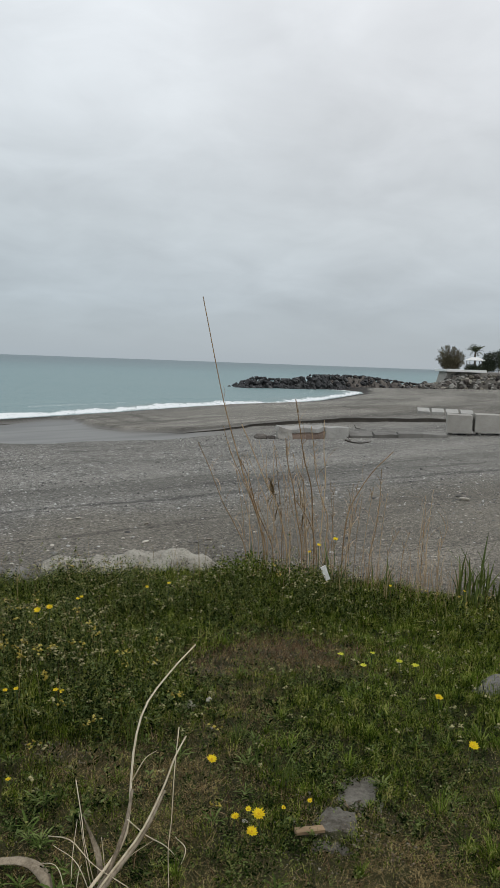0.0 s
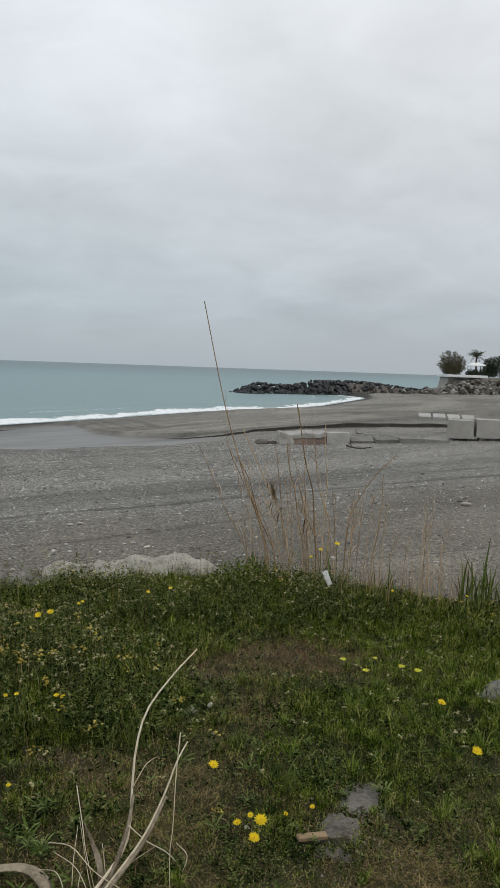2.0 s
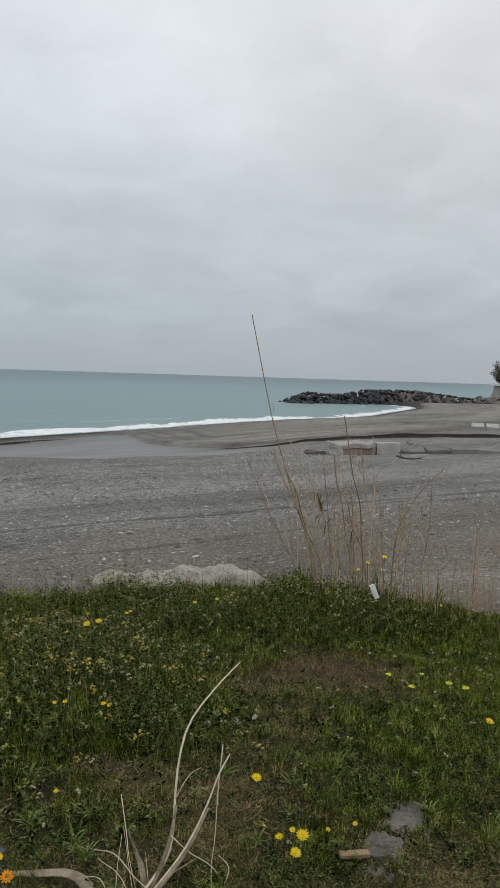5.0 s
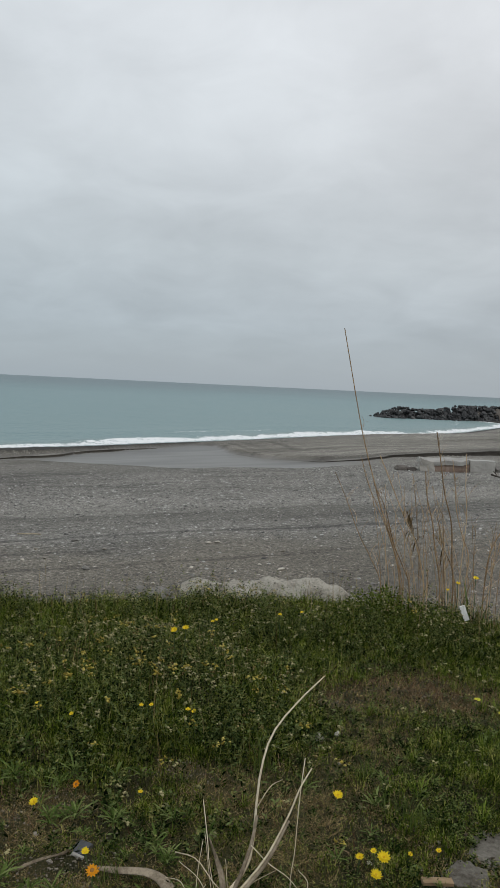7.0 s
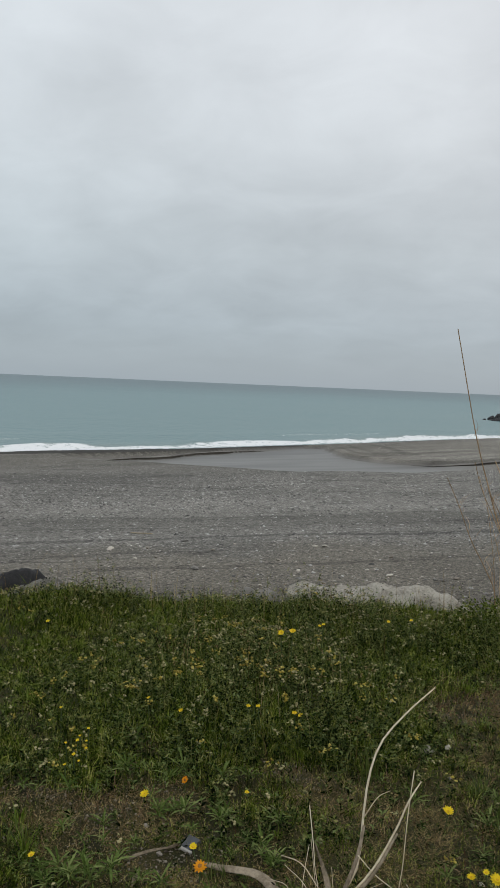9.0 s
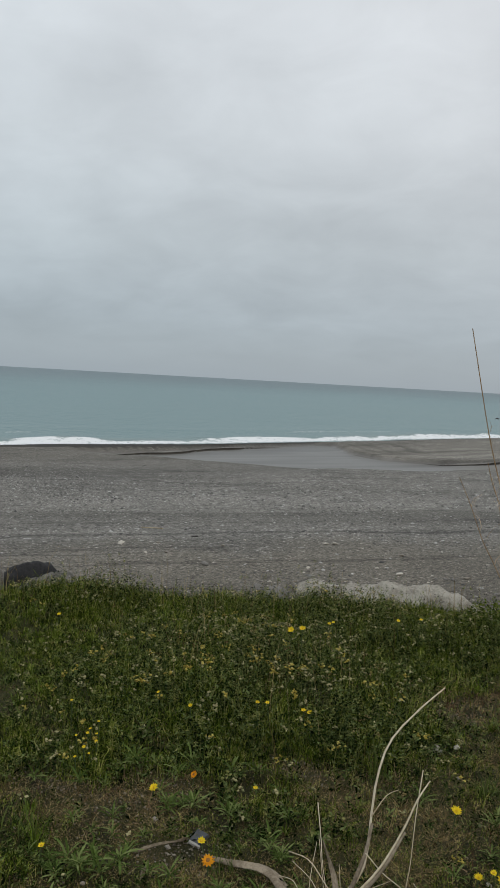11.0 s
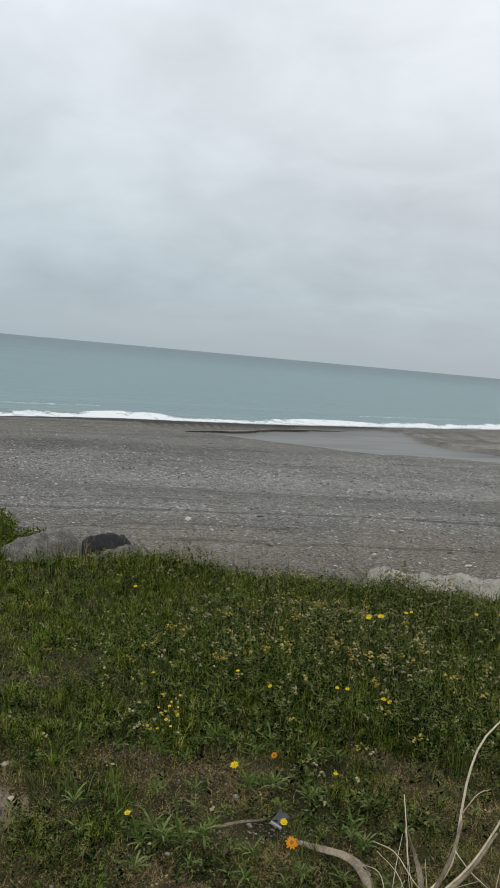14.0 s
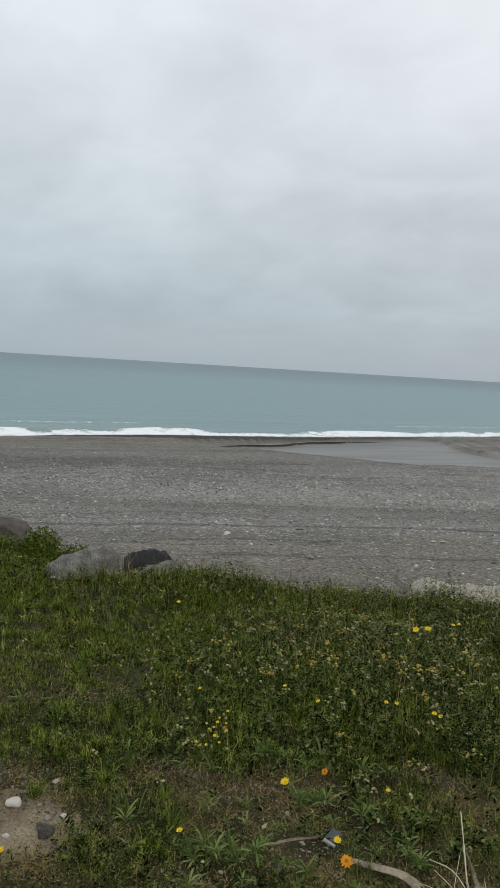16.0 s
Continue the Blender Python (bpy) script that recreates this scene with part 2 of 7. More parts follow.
def beach_material():
    """Grey shingle and sand: pebbles at three sizes, bands of coarse and fine, and a wet sheen by the water and in the channel."""
    m = bpy.data.materials.new("shingle")
    m.use_nodes = True
    t = m.node_tree
    N, L = nodes_of(t), t.links.new
    co = N("ShaderNodeTexCoord")
    wet = N("ShaderNodeAttribute", attribute_name="wet")
    across = N("ShaderNodeAttribute", attribute_name="across")
    along = N("ShaderNodeAttribute", attribute_name="along")
    lay = N("ShaderNodeCombineXYZ")
    L(along.outputs["Fac"], lay.inputs[0])
    L(across.outputs["Fac"], lay.inputs[1])
    mp = N("ShaderNodeMapping")
    mp.inputs["Scale"].default_value = (0.05, 0.42, 0.3)
    L(lay.outputs[0], mp.inputs[0])
    band = N("ShaderNodeTexNoise", Scale=1.0, Detail=2.5, Roughness=0.5, Distortion=0.7)
    L(mp.outputs[0], band.inputs["Vector"])
    patch = N("ShaderNodeTexNoise", Scale=0.5, Detail=5.0, Roughness=0.6)
    L(co.outputs["Object"], patch.inputs["Vector"])
    sand = N("ShaderNodeTexNoise", Scale=14.0, Detail=6.0, Roughness=0.75)
    L(co.outputs["Object"], sand.inputs["Vector"])
    # a berm of coarse shingle between the finer sand of the upper beach and the water
    ridge = ramp_node(N, [(0.000, (0.30, 0.30, 0.30)), (0.360, (0.36, 0.36, 0.36)), (0.450, (0.62, 0.62, 0.62)), (0.530, (0.95, 0.95, 0.95)), (0.630, (0.88, 0.88, 0.88)), (0.700, (0.46, 0.46, 0.46)), (0.765, (0.34, 0.34, 0.34)), (0.815, (0.66, 0.66, 0.66)), (0.840, (0.66, 0.66, 0.66)), (0.865, (0.34, 0.34, 0.34)), (1.000, (0.28, 0.28, 0.28))])
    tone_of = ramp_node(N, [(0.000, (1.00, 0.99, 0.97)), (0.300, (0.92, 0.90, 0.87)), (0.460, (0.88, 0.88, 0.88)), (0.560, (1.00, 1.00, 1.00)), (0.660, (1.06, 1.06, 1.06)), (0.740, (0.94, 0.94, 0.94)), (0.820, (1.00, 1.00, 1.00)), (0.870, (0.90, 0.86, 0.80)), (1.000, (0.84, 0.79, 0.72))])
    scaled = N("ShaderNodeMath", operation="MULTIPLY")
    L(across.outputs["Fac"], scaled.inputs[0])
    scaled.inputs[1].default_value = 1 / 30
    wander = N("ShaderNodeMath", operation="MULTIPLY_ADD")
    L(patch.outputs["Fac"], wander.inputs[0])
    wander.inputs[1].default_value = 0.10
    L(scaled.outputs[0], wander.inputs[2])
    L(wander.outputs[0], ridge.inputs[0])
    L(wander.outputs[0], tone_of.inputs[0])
    berm = N("ShaderNodeMix", data_type="FLOAT")
    berm.inputs[0].default_value = 0.30
    L(ridge.outputs[0], berm.inputs[2])
    L(band.outputs["Fac"], berm.inputs[3])
    base = ramp_node(N, [(0.36, (0.114, 0.107, 0.093)), (0.5, (0.184, 0.175, 0.154)), (0.64, (0.265, 0.253, 0.225))])
    mixb = N("ShaderNodeMix", data_type="FLOAT")
    mixb.inputs[0].default_value = 0.30
    L(band.outputs["Fac"], mixb.inputs[2])
    L(sand.outputs["Fac"], mixb.inputs[3])
    L(mixb.outputs[0], base.inputs[0])
    colour = base.outputs[0]
    height = sand.outputs["Fac"]
    for scale, lo, share in ((17.0, 0.5, 0.9), (38.0, 0.40, 0.9), (7.0, 0.8, 0.5)):
        v = N("ShaderNodeTexVoronoi", Scale=scale, Randomness=1.0)
        L(co.outputs["Object"], v.inputs["Vector"])
        bw = N("ShaderNodeSeparateColor")
        L(v.outputs["Color"], bw.inputs[0])
        tone = ramp_node(N, [(0.0, (0.05, 0.048, 0.043)), (0.45, (0.125, 0.119, 0.107)), (0.80, (0.26, 0.25, 0.228)), (0.93, (0.43, 0.415, 0.385)), (1.0, (0.64, 0.625, 0.59))])
        L(bw.outputs["Red"], tone.inputs[0])
        # only some of the cells are stones, and more of them where the band is coarse
        coarse = N("ShaderNodeMath", operation="MULTIPLY_ADD")
        L(berm.outputs[0], coarse.inputs[0])
        coarse.inputs[1].default_value = -1.4
        coarse.inputs[2].default_value = lo + 0.76
        isstone = N("ShaderNodeMath", operation="GREATER_THAN")
        L(bw.outputs["Green"], isstone.inputs[0])
        L(coarse.outputs[0], isstone.inputs[1])
        near = N("ShaderNodeMath", operation="LESS_THAN")
        L(v.outputs["Distance"], near.inputs[0])
        near.inputs[1].default_value = 0.42
        both = N("ShaderNodeMath", operation="MULTIPLY")
        L(isstone.outputs[0], both.inputs[0])
        L(near.outputs[0], both.inputs[1])
        dry = N("ShaderNodeMath", operation="MULTIPLY_ADD")
        L(wet.outputs["Fac"], dry.inputs[0])
        dry.inputs[1].default_value = -share
        dry.inputs[2].default_value = share
        fac = N("ShaderNodeMath", operation="MULTIPLY")
        L(both.outputs[0], fac.inputs[0])
        L(dry.outputs[0], fac.inputs[1])
        mx = N("ShaderNodeMix", data_type="RGBA")
        L(fac.outputs[0], mx.inputs[0])
        L(colour, mx.inputs[6])
        L(tone.outputs[0], mx.inputs[7])
        colour = mx.outputs[2]
        h = N("ShaderNodeMath", operation="MULTIPLY_ADD")
        L(fac.outputs[0], h.inputs[0])
        h.inputs[1].default_value = 9.0 / scale
        L(height, h.inputs[2])
        height = h.outputs[0]
    # broad stains, and dark wet ground by the water
    stain = N("ShaderNodeMapRange")
    stain.inputs["From Min"].default_value, stain.inputs["From Max"].default_value = 0.3, 0.75
    stain.inputs["To Min"].default_value, stain.inputs["To Max"].default_value = 0.86, 1.12
    L(patch.outputs["Fac"], stain.inputs[0])
    tint = N("ShaderNodeVectorMath", operation="SCALE")
    L(colour, tint.inputs[0])
    # grit: dark and light specks at two sizes
    speck = stain.outputs[0]
    for size, low, high in ((48.0, 0.36, 1.75), (19.0, 0.52, 1.52), (6.0, 0.88, 1.13)):
        g = N("ShaderNodeTexNoise", Scale=size, Detail=3.0, Roughness=0.7)
        L(co.outputs["Object"], g.inputs["Vector"])
        gr = N("ShaderNodeMapRange")
        gr.inputs["From Min"].default_value, gr.inputs["From Max"].default_value = 0.33, 0.67
        gr.inputs["To Min"].default_value, gr.inputs["To Max"].default_value = low, high
        L(g.outputs["Fac"], gr.inputs[0])
        k = N("ShaderNodeMath", operation="MULTIPLY")
        L(speck, k.inputs[0])
        L(gr.outputs[0], k.inputs[1])
        speck = k.outputs[0]
    # thin dark strandlines that wander along the beach
    mp3 = N("ShaderNodeMapping")
    mp3.inputs["Scale"].default_value = (0.030, 0.30, 0.2)
    L(lay.outputs[0], mp3.inputs[0])
    line = N("ShaderNodeTexNoise", Scale=1.0, Detail=7.0, Roughness=0.5)
    L(mp3.outputs[0], line.inputs["Vector"])
    for level in (0.45, 0.55):
        d = N("ShaderNodeMath", operation="SUBTRACT")
        L(line.outputs["Fac"], d.inputs[0])
        d.inputs[1].default_value = level
        d2 = N("ShaderNodeMath", operation="ABSOLUTE")
        L(d.outputs[0], d2.inputs[0])
        lr = N("ShaderNodeMapRange")
        lr.inputs["From Min"].default_value, lr.inputs["From Max"].default_value = 0.002, 0.008
        lr.inputs["To Min"].default_value, lr.inputs["To Max"].default_value = 0.66, 1.0
        L(d2.outputs[0], lr.inputs[0])
        k = N("ShaderNodeMath", operation="MULTIPLY")
        L(speck, k.inputs[0])
        L(lr.outputs[0], k.inputs[1])
        speck = k.outputs[0]
    # the last high tide's line, and finer darker sand above it
    tide = N("ShaderNodeMath", operation="MULTIPLY_ADD")
    L(band.outputs["Fac"], tide.inputs[0])
    tide.inputs[1].default_value = 0.05
    L(scaled.outputs[0], tide.inputs[2])
    d = N("ShaderNodeMath", operation="SUBTRACT")
    L(tide.outputs[0], d.inputs[0])
    d.inputs[1].default_value = 0.792
    d2 = N("ShaderNodeMath", operation="ABSOLUTE")
    L(d.outputs[0], d2.inputs[0])
    lr = N("ShaderNodeMapRange")
    lr.inputs["From Min"].default_value, lr.inputs["From Max"].default_value = 0.0012, 0.0050
    lr.inputs["To Min"].default_value, lr.inputs["To Max"].default_value = 0.58, 1.0
    L(d2.outputs[0], lr.inputs[0])
    k = N("ShaderNodeMath", operation="MULTIPLY")
    L(speck, k.inputs[0])
    L(lr.outputs[0], k.inputs[1])
    side = N("ShaderNodeMapRange")
    side.inputs["From Min"].default_value, side.inputs["From Max"].default_value = 3.0, 22.0
    side.inputs["To Min"].default_value, side.inputs["To Max"].default_value = 0.84, 1.06
    L(along.outputs["Fac"], side.inputs[0])
    k2 = N("ShaderNodeMath", operation="MULTIPLY")
    L(k.outputs[0], k2.inputs[0])
    L(side.outputs[0], k2.inputs[1])
    L(k2.outputs[0], tint.inputs["Scale"])
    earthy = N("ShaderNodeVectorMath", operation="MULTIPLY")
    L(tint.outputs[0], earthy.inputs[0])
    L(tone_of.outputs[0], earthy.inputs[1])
    damp = N("ShaderNodeAttribute", attribute_name="damp")
    mx = N("ShaderNodeMix", data_type="RGBA")
    L(wet.outputs["Fac"], mx.inputs[0])
    L(earthy.outputs[0], mx.inputs[6])
    mx2 = N("ShaderNodeMix", data_type="RGBA")
    L(damp.outputs["Fac"], mx2.inputs[0])
    L(mx.outputs[2], mx2.inputs[6])
    mx2.inputs[7].default_value = (0.042, 0.039, 0.034, 1)
    silt = ramp_node(N, [(0.36, (0.080, 0.075, 0.066)), (0.48, (0.150, 0.143, 0.128)), (0.56, (0.128, 0.122, 0.110)), (0.66, (0.205, 0.197, 0.180))])
    L(band.outputs["Fac"], silt.inputs[0])
    L(silt.outputs[0], mx.inputs[7])
    p = N("ShaderNodeBsdfPrincipled", Roughness=0.9)
    L(mx2.outputs[2], p.inputs["Base Color"])
    rg = N("ShaderNodeMapRange")
    rg.inputs["To Min"].default_value, rg.inputs["To Max"].default_value = 0.92, 0.36
    L(wet.outputs["Fac"], rg.inputs[0])
    L(rg.outputs[0], p.inputs["Roughness"])
    p.inputs["Specular IOR Level"].default_value = 0.28
    bp = N("ShaderNodeBump", Strength=0.7, Distance=0.02)
    calm = N("ShaderNodeMapRange")
    calm.inputs["To Min"].default_value, calm.inputs["To Max"].default_value = 0.7, 0.04
    L(wet.outputs["Fac"], calm.inputs[0])
    L(calm.outputs[0], bp.inputs["Strength"])
    L(height, bp.inputs["Height"])
    L(bp.outputs[0], p.inputs["Normal"])
    out = N("ShaderNodeOutputMaterial")
    L(p.outputs[0], out.inputs[0])
    return m


def sea_material():
    m = bpy.data.materials.new("sea_water")
    m.use_nodes = True
    t = m.node_tree
    N, L = nodes_of(t), t.links.new
    co = N("ShaderNodeTexCoord")
    depth = N("ShaderNodeAttribute", attribute_name="out")
    foam = N("ShaderNodeAttribute", attribute_name="foam")
    mp = N("ShaderNodeMapping")
    mp.inputs["Rotation"].default_value = (0, 0, radians(-58))
    mp.inputs["Scale"].default_value = (0.03, 0.16, 0.1)
    L(co.outputs["Object"], mp.inputs[0])
    streak = N("ShaderNodeTexNoise", Scale=0.35, Detail=6.0, Roughness=0.6)
    L(mp.outputs[0], streak.inputs["Vector"])
    ripple = N("ShaderNodeTexNoise", Scale=0.9, Detail=5.0, Roughness=0.6)
    L(co.outputs["Object"], ripple.inputs["Vector"])
    deep = ramp_node(N, [(0.0, (0.185, 0.255, 0.248)), (0.12, (0.158, 0.250, 0.254)), (0.48, (0.138, 0.235, 0.246)), (0.68, (0.114, 0.199, 0.213)), (0.86, (0.096, 0.163, 0.180)), (1.0, (0.084, 0.139, 0.158))])
    wob = N("ShaderNodeMath", operation="MULTIPLY_ADD")
    L(streak.outputs["Fac"], wob.inputs[0])
    wob.inputs[1].default_value = 0.50
    sh = N("ShaderNodeMath", operation="SUBTRACT")
    L(depth.outputs["Fac"], sh.inputs[0])
    sh.inputs[1].default_value = 0.25
    L(sh.outputs[0], wob.inputs[2])
    L(wob.outputs[0], deep.inputs[0])
    w = N("ShaderNodeBsdfPrincipled", Roughness=0.38, IOR=1.33)
    w.inputs["Specular IOR Level"].default_value = 0.35
    L(deep.outputs[0], w.inputs["Base Color"])
    bp = N("ShaderNodeBump", Strength=0.7, Distance=0.25)
    L(ripple.outputs["Fac"], bp.inputs["Height"])
    L(bp.outputs[0], w.inputs["Normal"])
    f = N("ShaderNodeBsdfPrincipled", Roughness=0.85)
    f.inputs["Base Color"].default_value = (0.82, 0.84, 0.84, 1)
    froth = N("ShaderNodeTexNoise", Scale=1.7, Detail=7.0, Roughness=0.8)
    L(co.outputs["Object"], froth.inputs["Vector"])
    k = N("ShaderNodeMath", operation="ADD")
    lace = N("ShaderNodeMapRange")
    lace.inputs["From Min"].default_value, lace.inputs["From Max"].default_value = 0.36, 0.64
    lace.inputs["To Min"].default_value, lace.inputs["To Max"].default_value = 0.25, 0.75
    L(froth.outputs["Fac"], lace.inputs[0])
    L(lace.outputs[0], k.inputs[0])
    L(foam.outputs["Fac"], k.inputs[1])
    edge = N("ShaderNodeMapRange")
    edge.inputs["From Min"].default_value, edge.inputs["From Max"].default_value = 0.90, 1.10
    L(k.outputs[0], edge.inputs[0])
    ms = N("ShaderNodeMixShader")
    L(edge.outputs[0], ms.inputs[0])
    L(w.outputs[0], ms.inputs[1])
    L(f.outputs[0], ms.inputs[2])
    out = N("ShaderNodeOutputMaterial")
    L(ms.outputs[0], out.inputs[0])
    return m


SHINGLE = beach_material()
SEAWATER = sea_material()
SOIL = surface("mossy_meadow_soil", [(0.34, (0.008, 0.007, 0.002)), (0.45, (0.026, 0.027, 0.007)), (0.54, (0.054, 0.053, 0.015)), (0.61, (0.118, 0.086, 0.038)), (0.74, (0.250, 0.195, 0.115))], scale=5.0, fine=150, bump=1.0, depth=0.02, vary=0.0, contrast=0.6)
TAN_SOIL = surface("dry_tan_soil", [(0.34, (0.085, 0.063, 0.038)), (0.5, (0.20, 0.158, 0.10)), (0.64, (0.34, 0.285, 0.19))], scale=7.0, fine=120, bump=1.0, depth=0.012, vary=0.0, contrast=0.6)
CONCRETE = surface("weathered_concrete", [(0.3, (0.235, 0.22, 0.195)), (0.5, (0.33, 0.312, 0.28)), (0.7, (0.42, 0.40, 0.365))], scale=1.6, fine=30, bump=0.5, depth=0.01)
PALE_CONCRETE = surface("pale_concrete", [(0.3, (0.27, 0.26, 0.24)), (0.5, (0.38, 0.37, 0.345)), (0.7, (0.48, 0.47, 0.44))], scale=1.9, fine=30, bump=0.6, depth=0.01)
OLD_CONCRETE = surface("old_concrete", [(0.3, (0.13, 0.124, 0.112)), (0.5, (0.21, 0.20, 0.182)), (0.7, (0.31, 0.298, 0.272))], scale=2.2, fine=30, bump=0.7, depth=0.015)
PALE_STONE = surface("pale_limestone", [(0.34, (0.075, 0.066, 0.050)), (0.46, (0.185, 0.168, 0.136)), (0.62, (0.40, 0.375, 0.315))], scale=7.0, fine=50, bump=0.9, depth=0.02)
DARK_STONE = surface("wet_dark_rock", [(0.3, (0.018, 0.019, 0.021)), (0.55, (0.045, 0.045, 0.046)), (0.75, (0.10, 0.098, 0.094))], scale=0.9, fine=6, rough=0.6, bump=0.8, depth=0.08, vary=0.35)
BROWN_STONE = surface("brown_rock", [(0.3, (0.034, 0.030, 0.027)), (0.5, (0.075, 0.065, 0.058)), (0.72, (0.16, 0.142, 0.125))], scale=0.9, fine=6, bump=0.8, depth=0.08, vary=0.5)
GREY_STONE = surface("grey_rock", [(0.3, (0.11, 0.103, 0.092)), (0.5, (0.21, 0.200, 0.180)), (0.72, (0.36, 0.345, 0.31))], scale=1.5, fine=9, bump=0.8, depth=0.08, vary=0.4)
RED_RUBBLE = surface("reddish_rubble", [(0.3, (0.11, 0.075, 0.058)), (0.5, (0.20, 0.145, 0.115)), (0.7, (0.30, 0.24, 0.20))], scale=5, fine=30, bump=0.9, depth=0.02)
WHITE_PAINT = surface("white_paint", [(0.3, (0.62, 0.62, 0.60)), (0.7, (0.80, 0.80, 0.78))], scale=0.8, fine=12, rough=0.6, bump=0.1)
DRIFTWOOD = surface("grey_driftwood", [(0.3, (0.035, 0.030, 0.026)), (0.6, (0.10, 0.088, 0.075))], scale=6, fine=60, bump=0.6)


# ---------------------------------------------------------------- building helpers
def link_mesh(name, verts, faces, material, smooth_shade=True):
    me = bpy.data.meshes.new(name)
    me.from_pydata(verts, [], faces)
    me.materials.append(material)
    me.polygons.foreach_set("use_smooth", [smooth_shade] * len(me.polygons))
    me.update()
    return me


def part(name, bm, material, parent=None, label="", at=None, shade=False):
    """Links a bmesh as one mesh object, under a thing or a part if one is given."""
    me = bpy.data.meshes.new(name)
    bm.to_mesh(me)
    bm.free()
    me.materials.append(material)
    me.polygons.foreach_set("use_smooth", [shade] * len(me.polygons))
    ob = new(name, me)
    if parent:
        ob.parent = parent
    if at is not None:
        ob.matrix_basis = at
    return tagged(ob, label)


def piece(name, me, parent=None, at=None):
    ob = new(name, me)
    if parent:
        ob.parent = parent
    if at is not None:
        ob.matrix_basis = at
    return ob


def thing(name, label, category, at=None, group="", kind=""):
    ob = new(name)
    ob.empty_display_size = 0.1
    if at is not None:
        ob.matrix_basis = at
    return tagged(ob, label, category, group, kind)


def box(sx, sy, sz, bevel=0.02, wear=0.0, seed=0):
    """A block that stands on its base, bevelled, with slightly worn, uneven faces."""
    bm = bmesh.new()
    bmesh.ops.create_cube(bm, size=1.0)
    for v in bm.verts:
        v.co = Vector((v.co.x * sx, v.co.y * sy, (v.co.z + 0.5) * sz))
    if wear:
        bmesh.ops.subdivide_edges(bm, edges=bm.edges[:], cuts=5, use_grid_fill=True)
        for v in bm.verts:
            n = noise.noise_vector(v.co * 2.1 + Vector((seed * 3.7, 0, 0)))
            k = noise.noise_vector(v.co * 6.0 + Vector((0, seed * 5.1, 0)))
            v.co += (n + 0.5 * k) * wear
    else:
        bmesh.ops.bevel(bm, geom=bm.edges[:], offset=bevel, segments=2, affect="EDGES", profile=0.6)
    return bm


def rock(seed, sub=2, rough=0.28, cuts=7):
    """A broken boulder about one metre across, centred on the origin."""
    r = random.Random(seed)
    bm = bmesh.new()
    bmesh.ops.create_icosphere(bm, subdivisions=sub, radius=0.5)
    planes = []
    for _ in range(cuts):
        n = Vector((r.uniform(-1, 1), r.uniform(-1, 1), r.uniform(-1, 1))).normalized()
        planes.append((n, r.uniform(0.26, 0.40)))
    o = Vector((r.uniform(0, 50), r.uniform(0, 50), r.uniform(0, 50)))
    for v in bm.verts:
        for n, d in planes:
            over = v.co.dot(n) - d
            if over > 0:
                v.co -= n * over * 0.9
        v.co += noise.noise_vector(v.co * 2.2 + o) * rough * 0.35 + noise.noise_vector(v.co * 7.0 + o) * rough * 0.10
    return bm


def rock_mesh(name, seed, material, sub=2, rough=0.28):
    bm = rock(seed, sub, rough)
    me = bpy.data.meshes.new(name)
    bm.to_mesh(me)
    bm.free()
    me.materials.append(material)
    return me


def tube(points, radii, sides=6):
    """A bent, tapering stem along points."""
    bm = bmesh.new()
    rings = []
    pts = [Vector(p) for p in points]
    for i, p in enumerate(pts):
        d = (pts[min(i + 1, len(pts) - 1)] - pts[max(i - 1, 0)]).normalized()
        a = d.orthogonal().normalized() if i == 0 else (a - d * a.dot(d)).normalized()
        b = d.cross(a)
        rad = radii[i] if isinstance(radii, (list, tuple)) else radii
        rings.append([bm.verts.new(p + (a * math.cos(k * math.tau / sides) + b * math.sin(k * math.tau / sides)) * rad) for k in range(sides)])
    for q, r in zip(rings, rings[1:]):
        for k in range(sides):
            bm.faces.new((q[k], q[(k + 1) % sides], r[(k + 1) % sides], r[k]))
    bm.faces.new(rings[0][::-1])
    bm.faces.new(rings[-1])
    return bm


def curved(points, n=14):
    """A smooth line of n points through the given ones."""
    p = [Vector(q) for q in points]
    p = [p[0] * 2 - p[1]] + p + [p[-1] * 2 - p[-2]]
    out = []
    for i in range(n):
        u = i / (n - 1) * (len(p) - 3)
        k = min(int(u), len(p) - 4)
        t = u - k
        a, b, c, d = p[k:k + 4]
        out.append(0.5 * ((2 * b) + (c - a) * t + (2 * a - 5 * b + 4 * c - d) * t * t + (3 * b - a - 3 * c + d) * t ** 3))
    return out


def polar_grid(angles, radii):
    """Points and quads of a fan round the origin; angles in degrees to the left of +y."""
    a, r = np.radians(angles), np.asarray(radii)
    x = (-np.sin(a)[None] * r[:, None]).ravel()
    y = (np.cos(a)[None] * r[:, None]).ravel()
    na, nr = len(a), len(r)
    i = np.arange(nr - 1)[:, None] * na + np.arange(na)[None]
    j = np.arange(nr - 1)[:, None] * na + (np.arange(na)[None] + 1) % na
    return x, y, np.stack([i, i + na, j + na, j], -1).reshape(-1, 4)


def sheet(name, x, y, z, quads, material):
    me = bpy.data.meshes.new(name)
    me.vertices.add(len(x))
    me.vertices.foreach_set("co", np.stack([x, y, z], -1).astype(np.float32).ravel())
    me.loops.add(quads.size)
    me.loops.foreach_set("vertex_index", quads.astype(np.int32).ravel())
    me.polygons.add(len(quads))
    me.polygons.foreach_set("loop_start", np.arange(0, quads.size, quads.shape[1], dtype=np.int32))
    me.polygons.foreach_set("use_smooth", np.ones(len(quads), bool))
    me.update(calc_edges=True)
    me.validate()
    me.materials.append(material)
    return new(name, me)


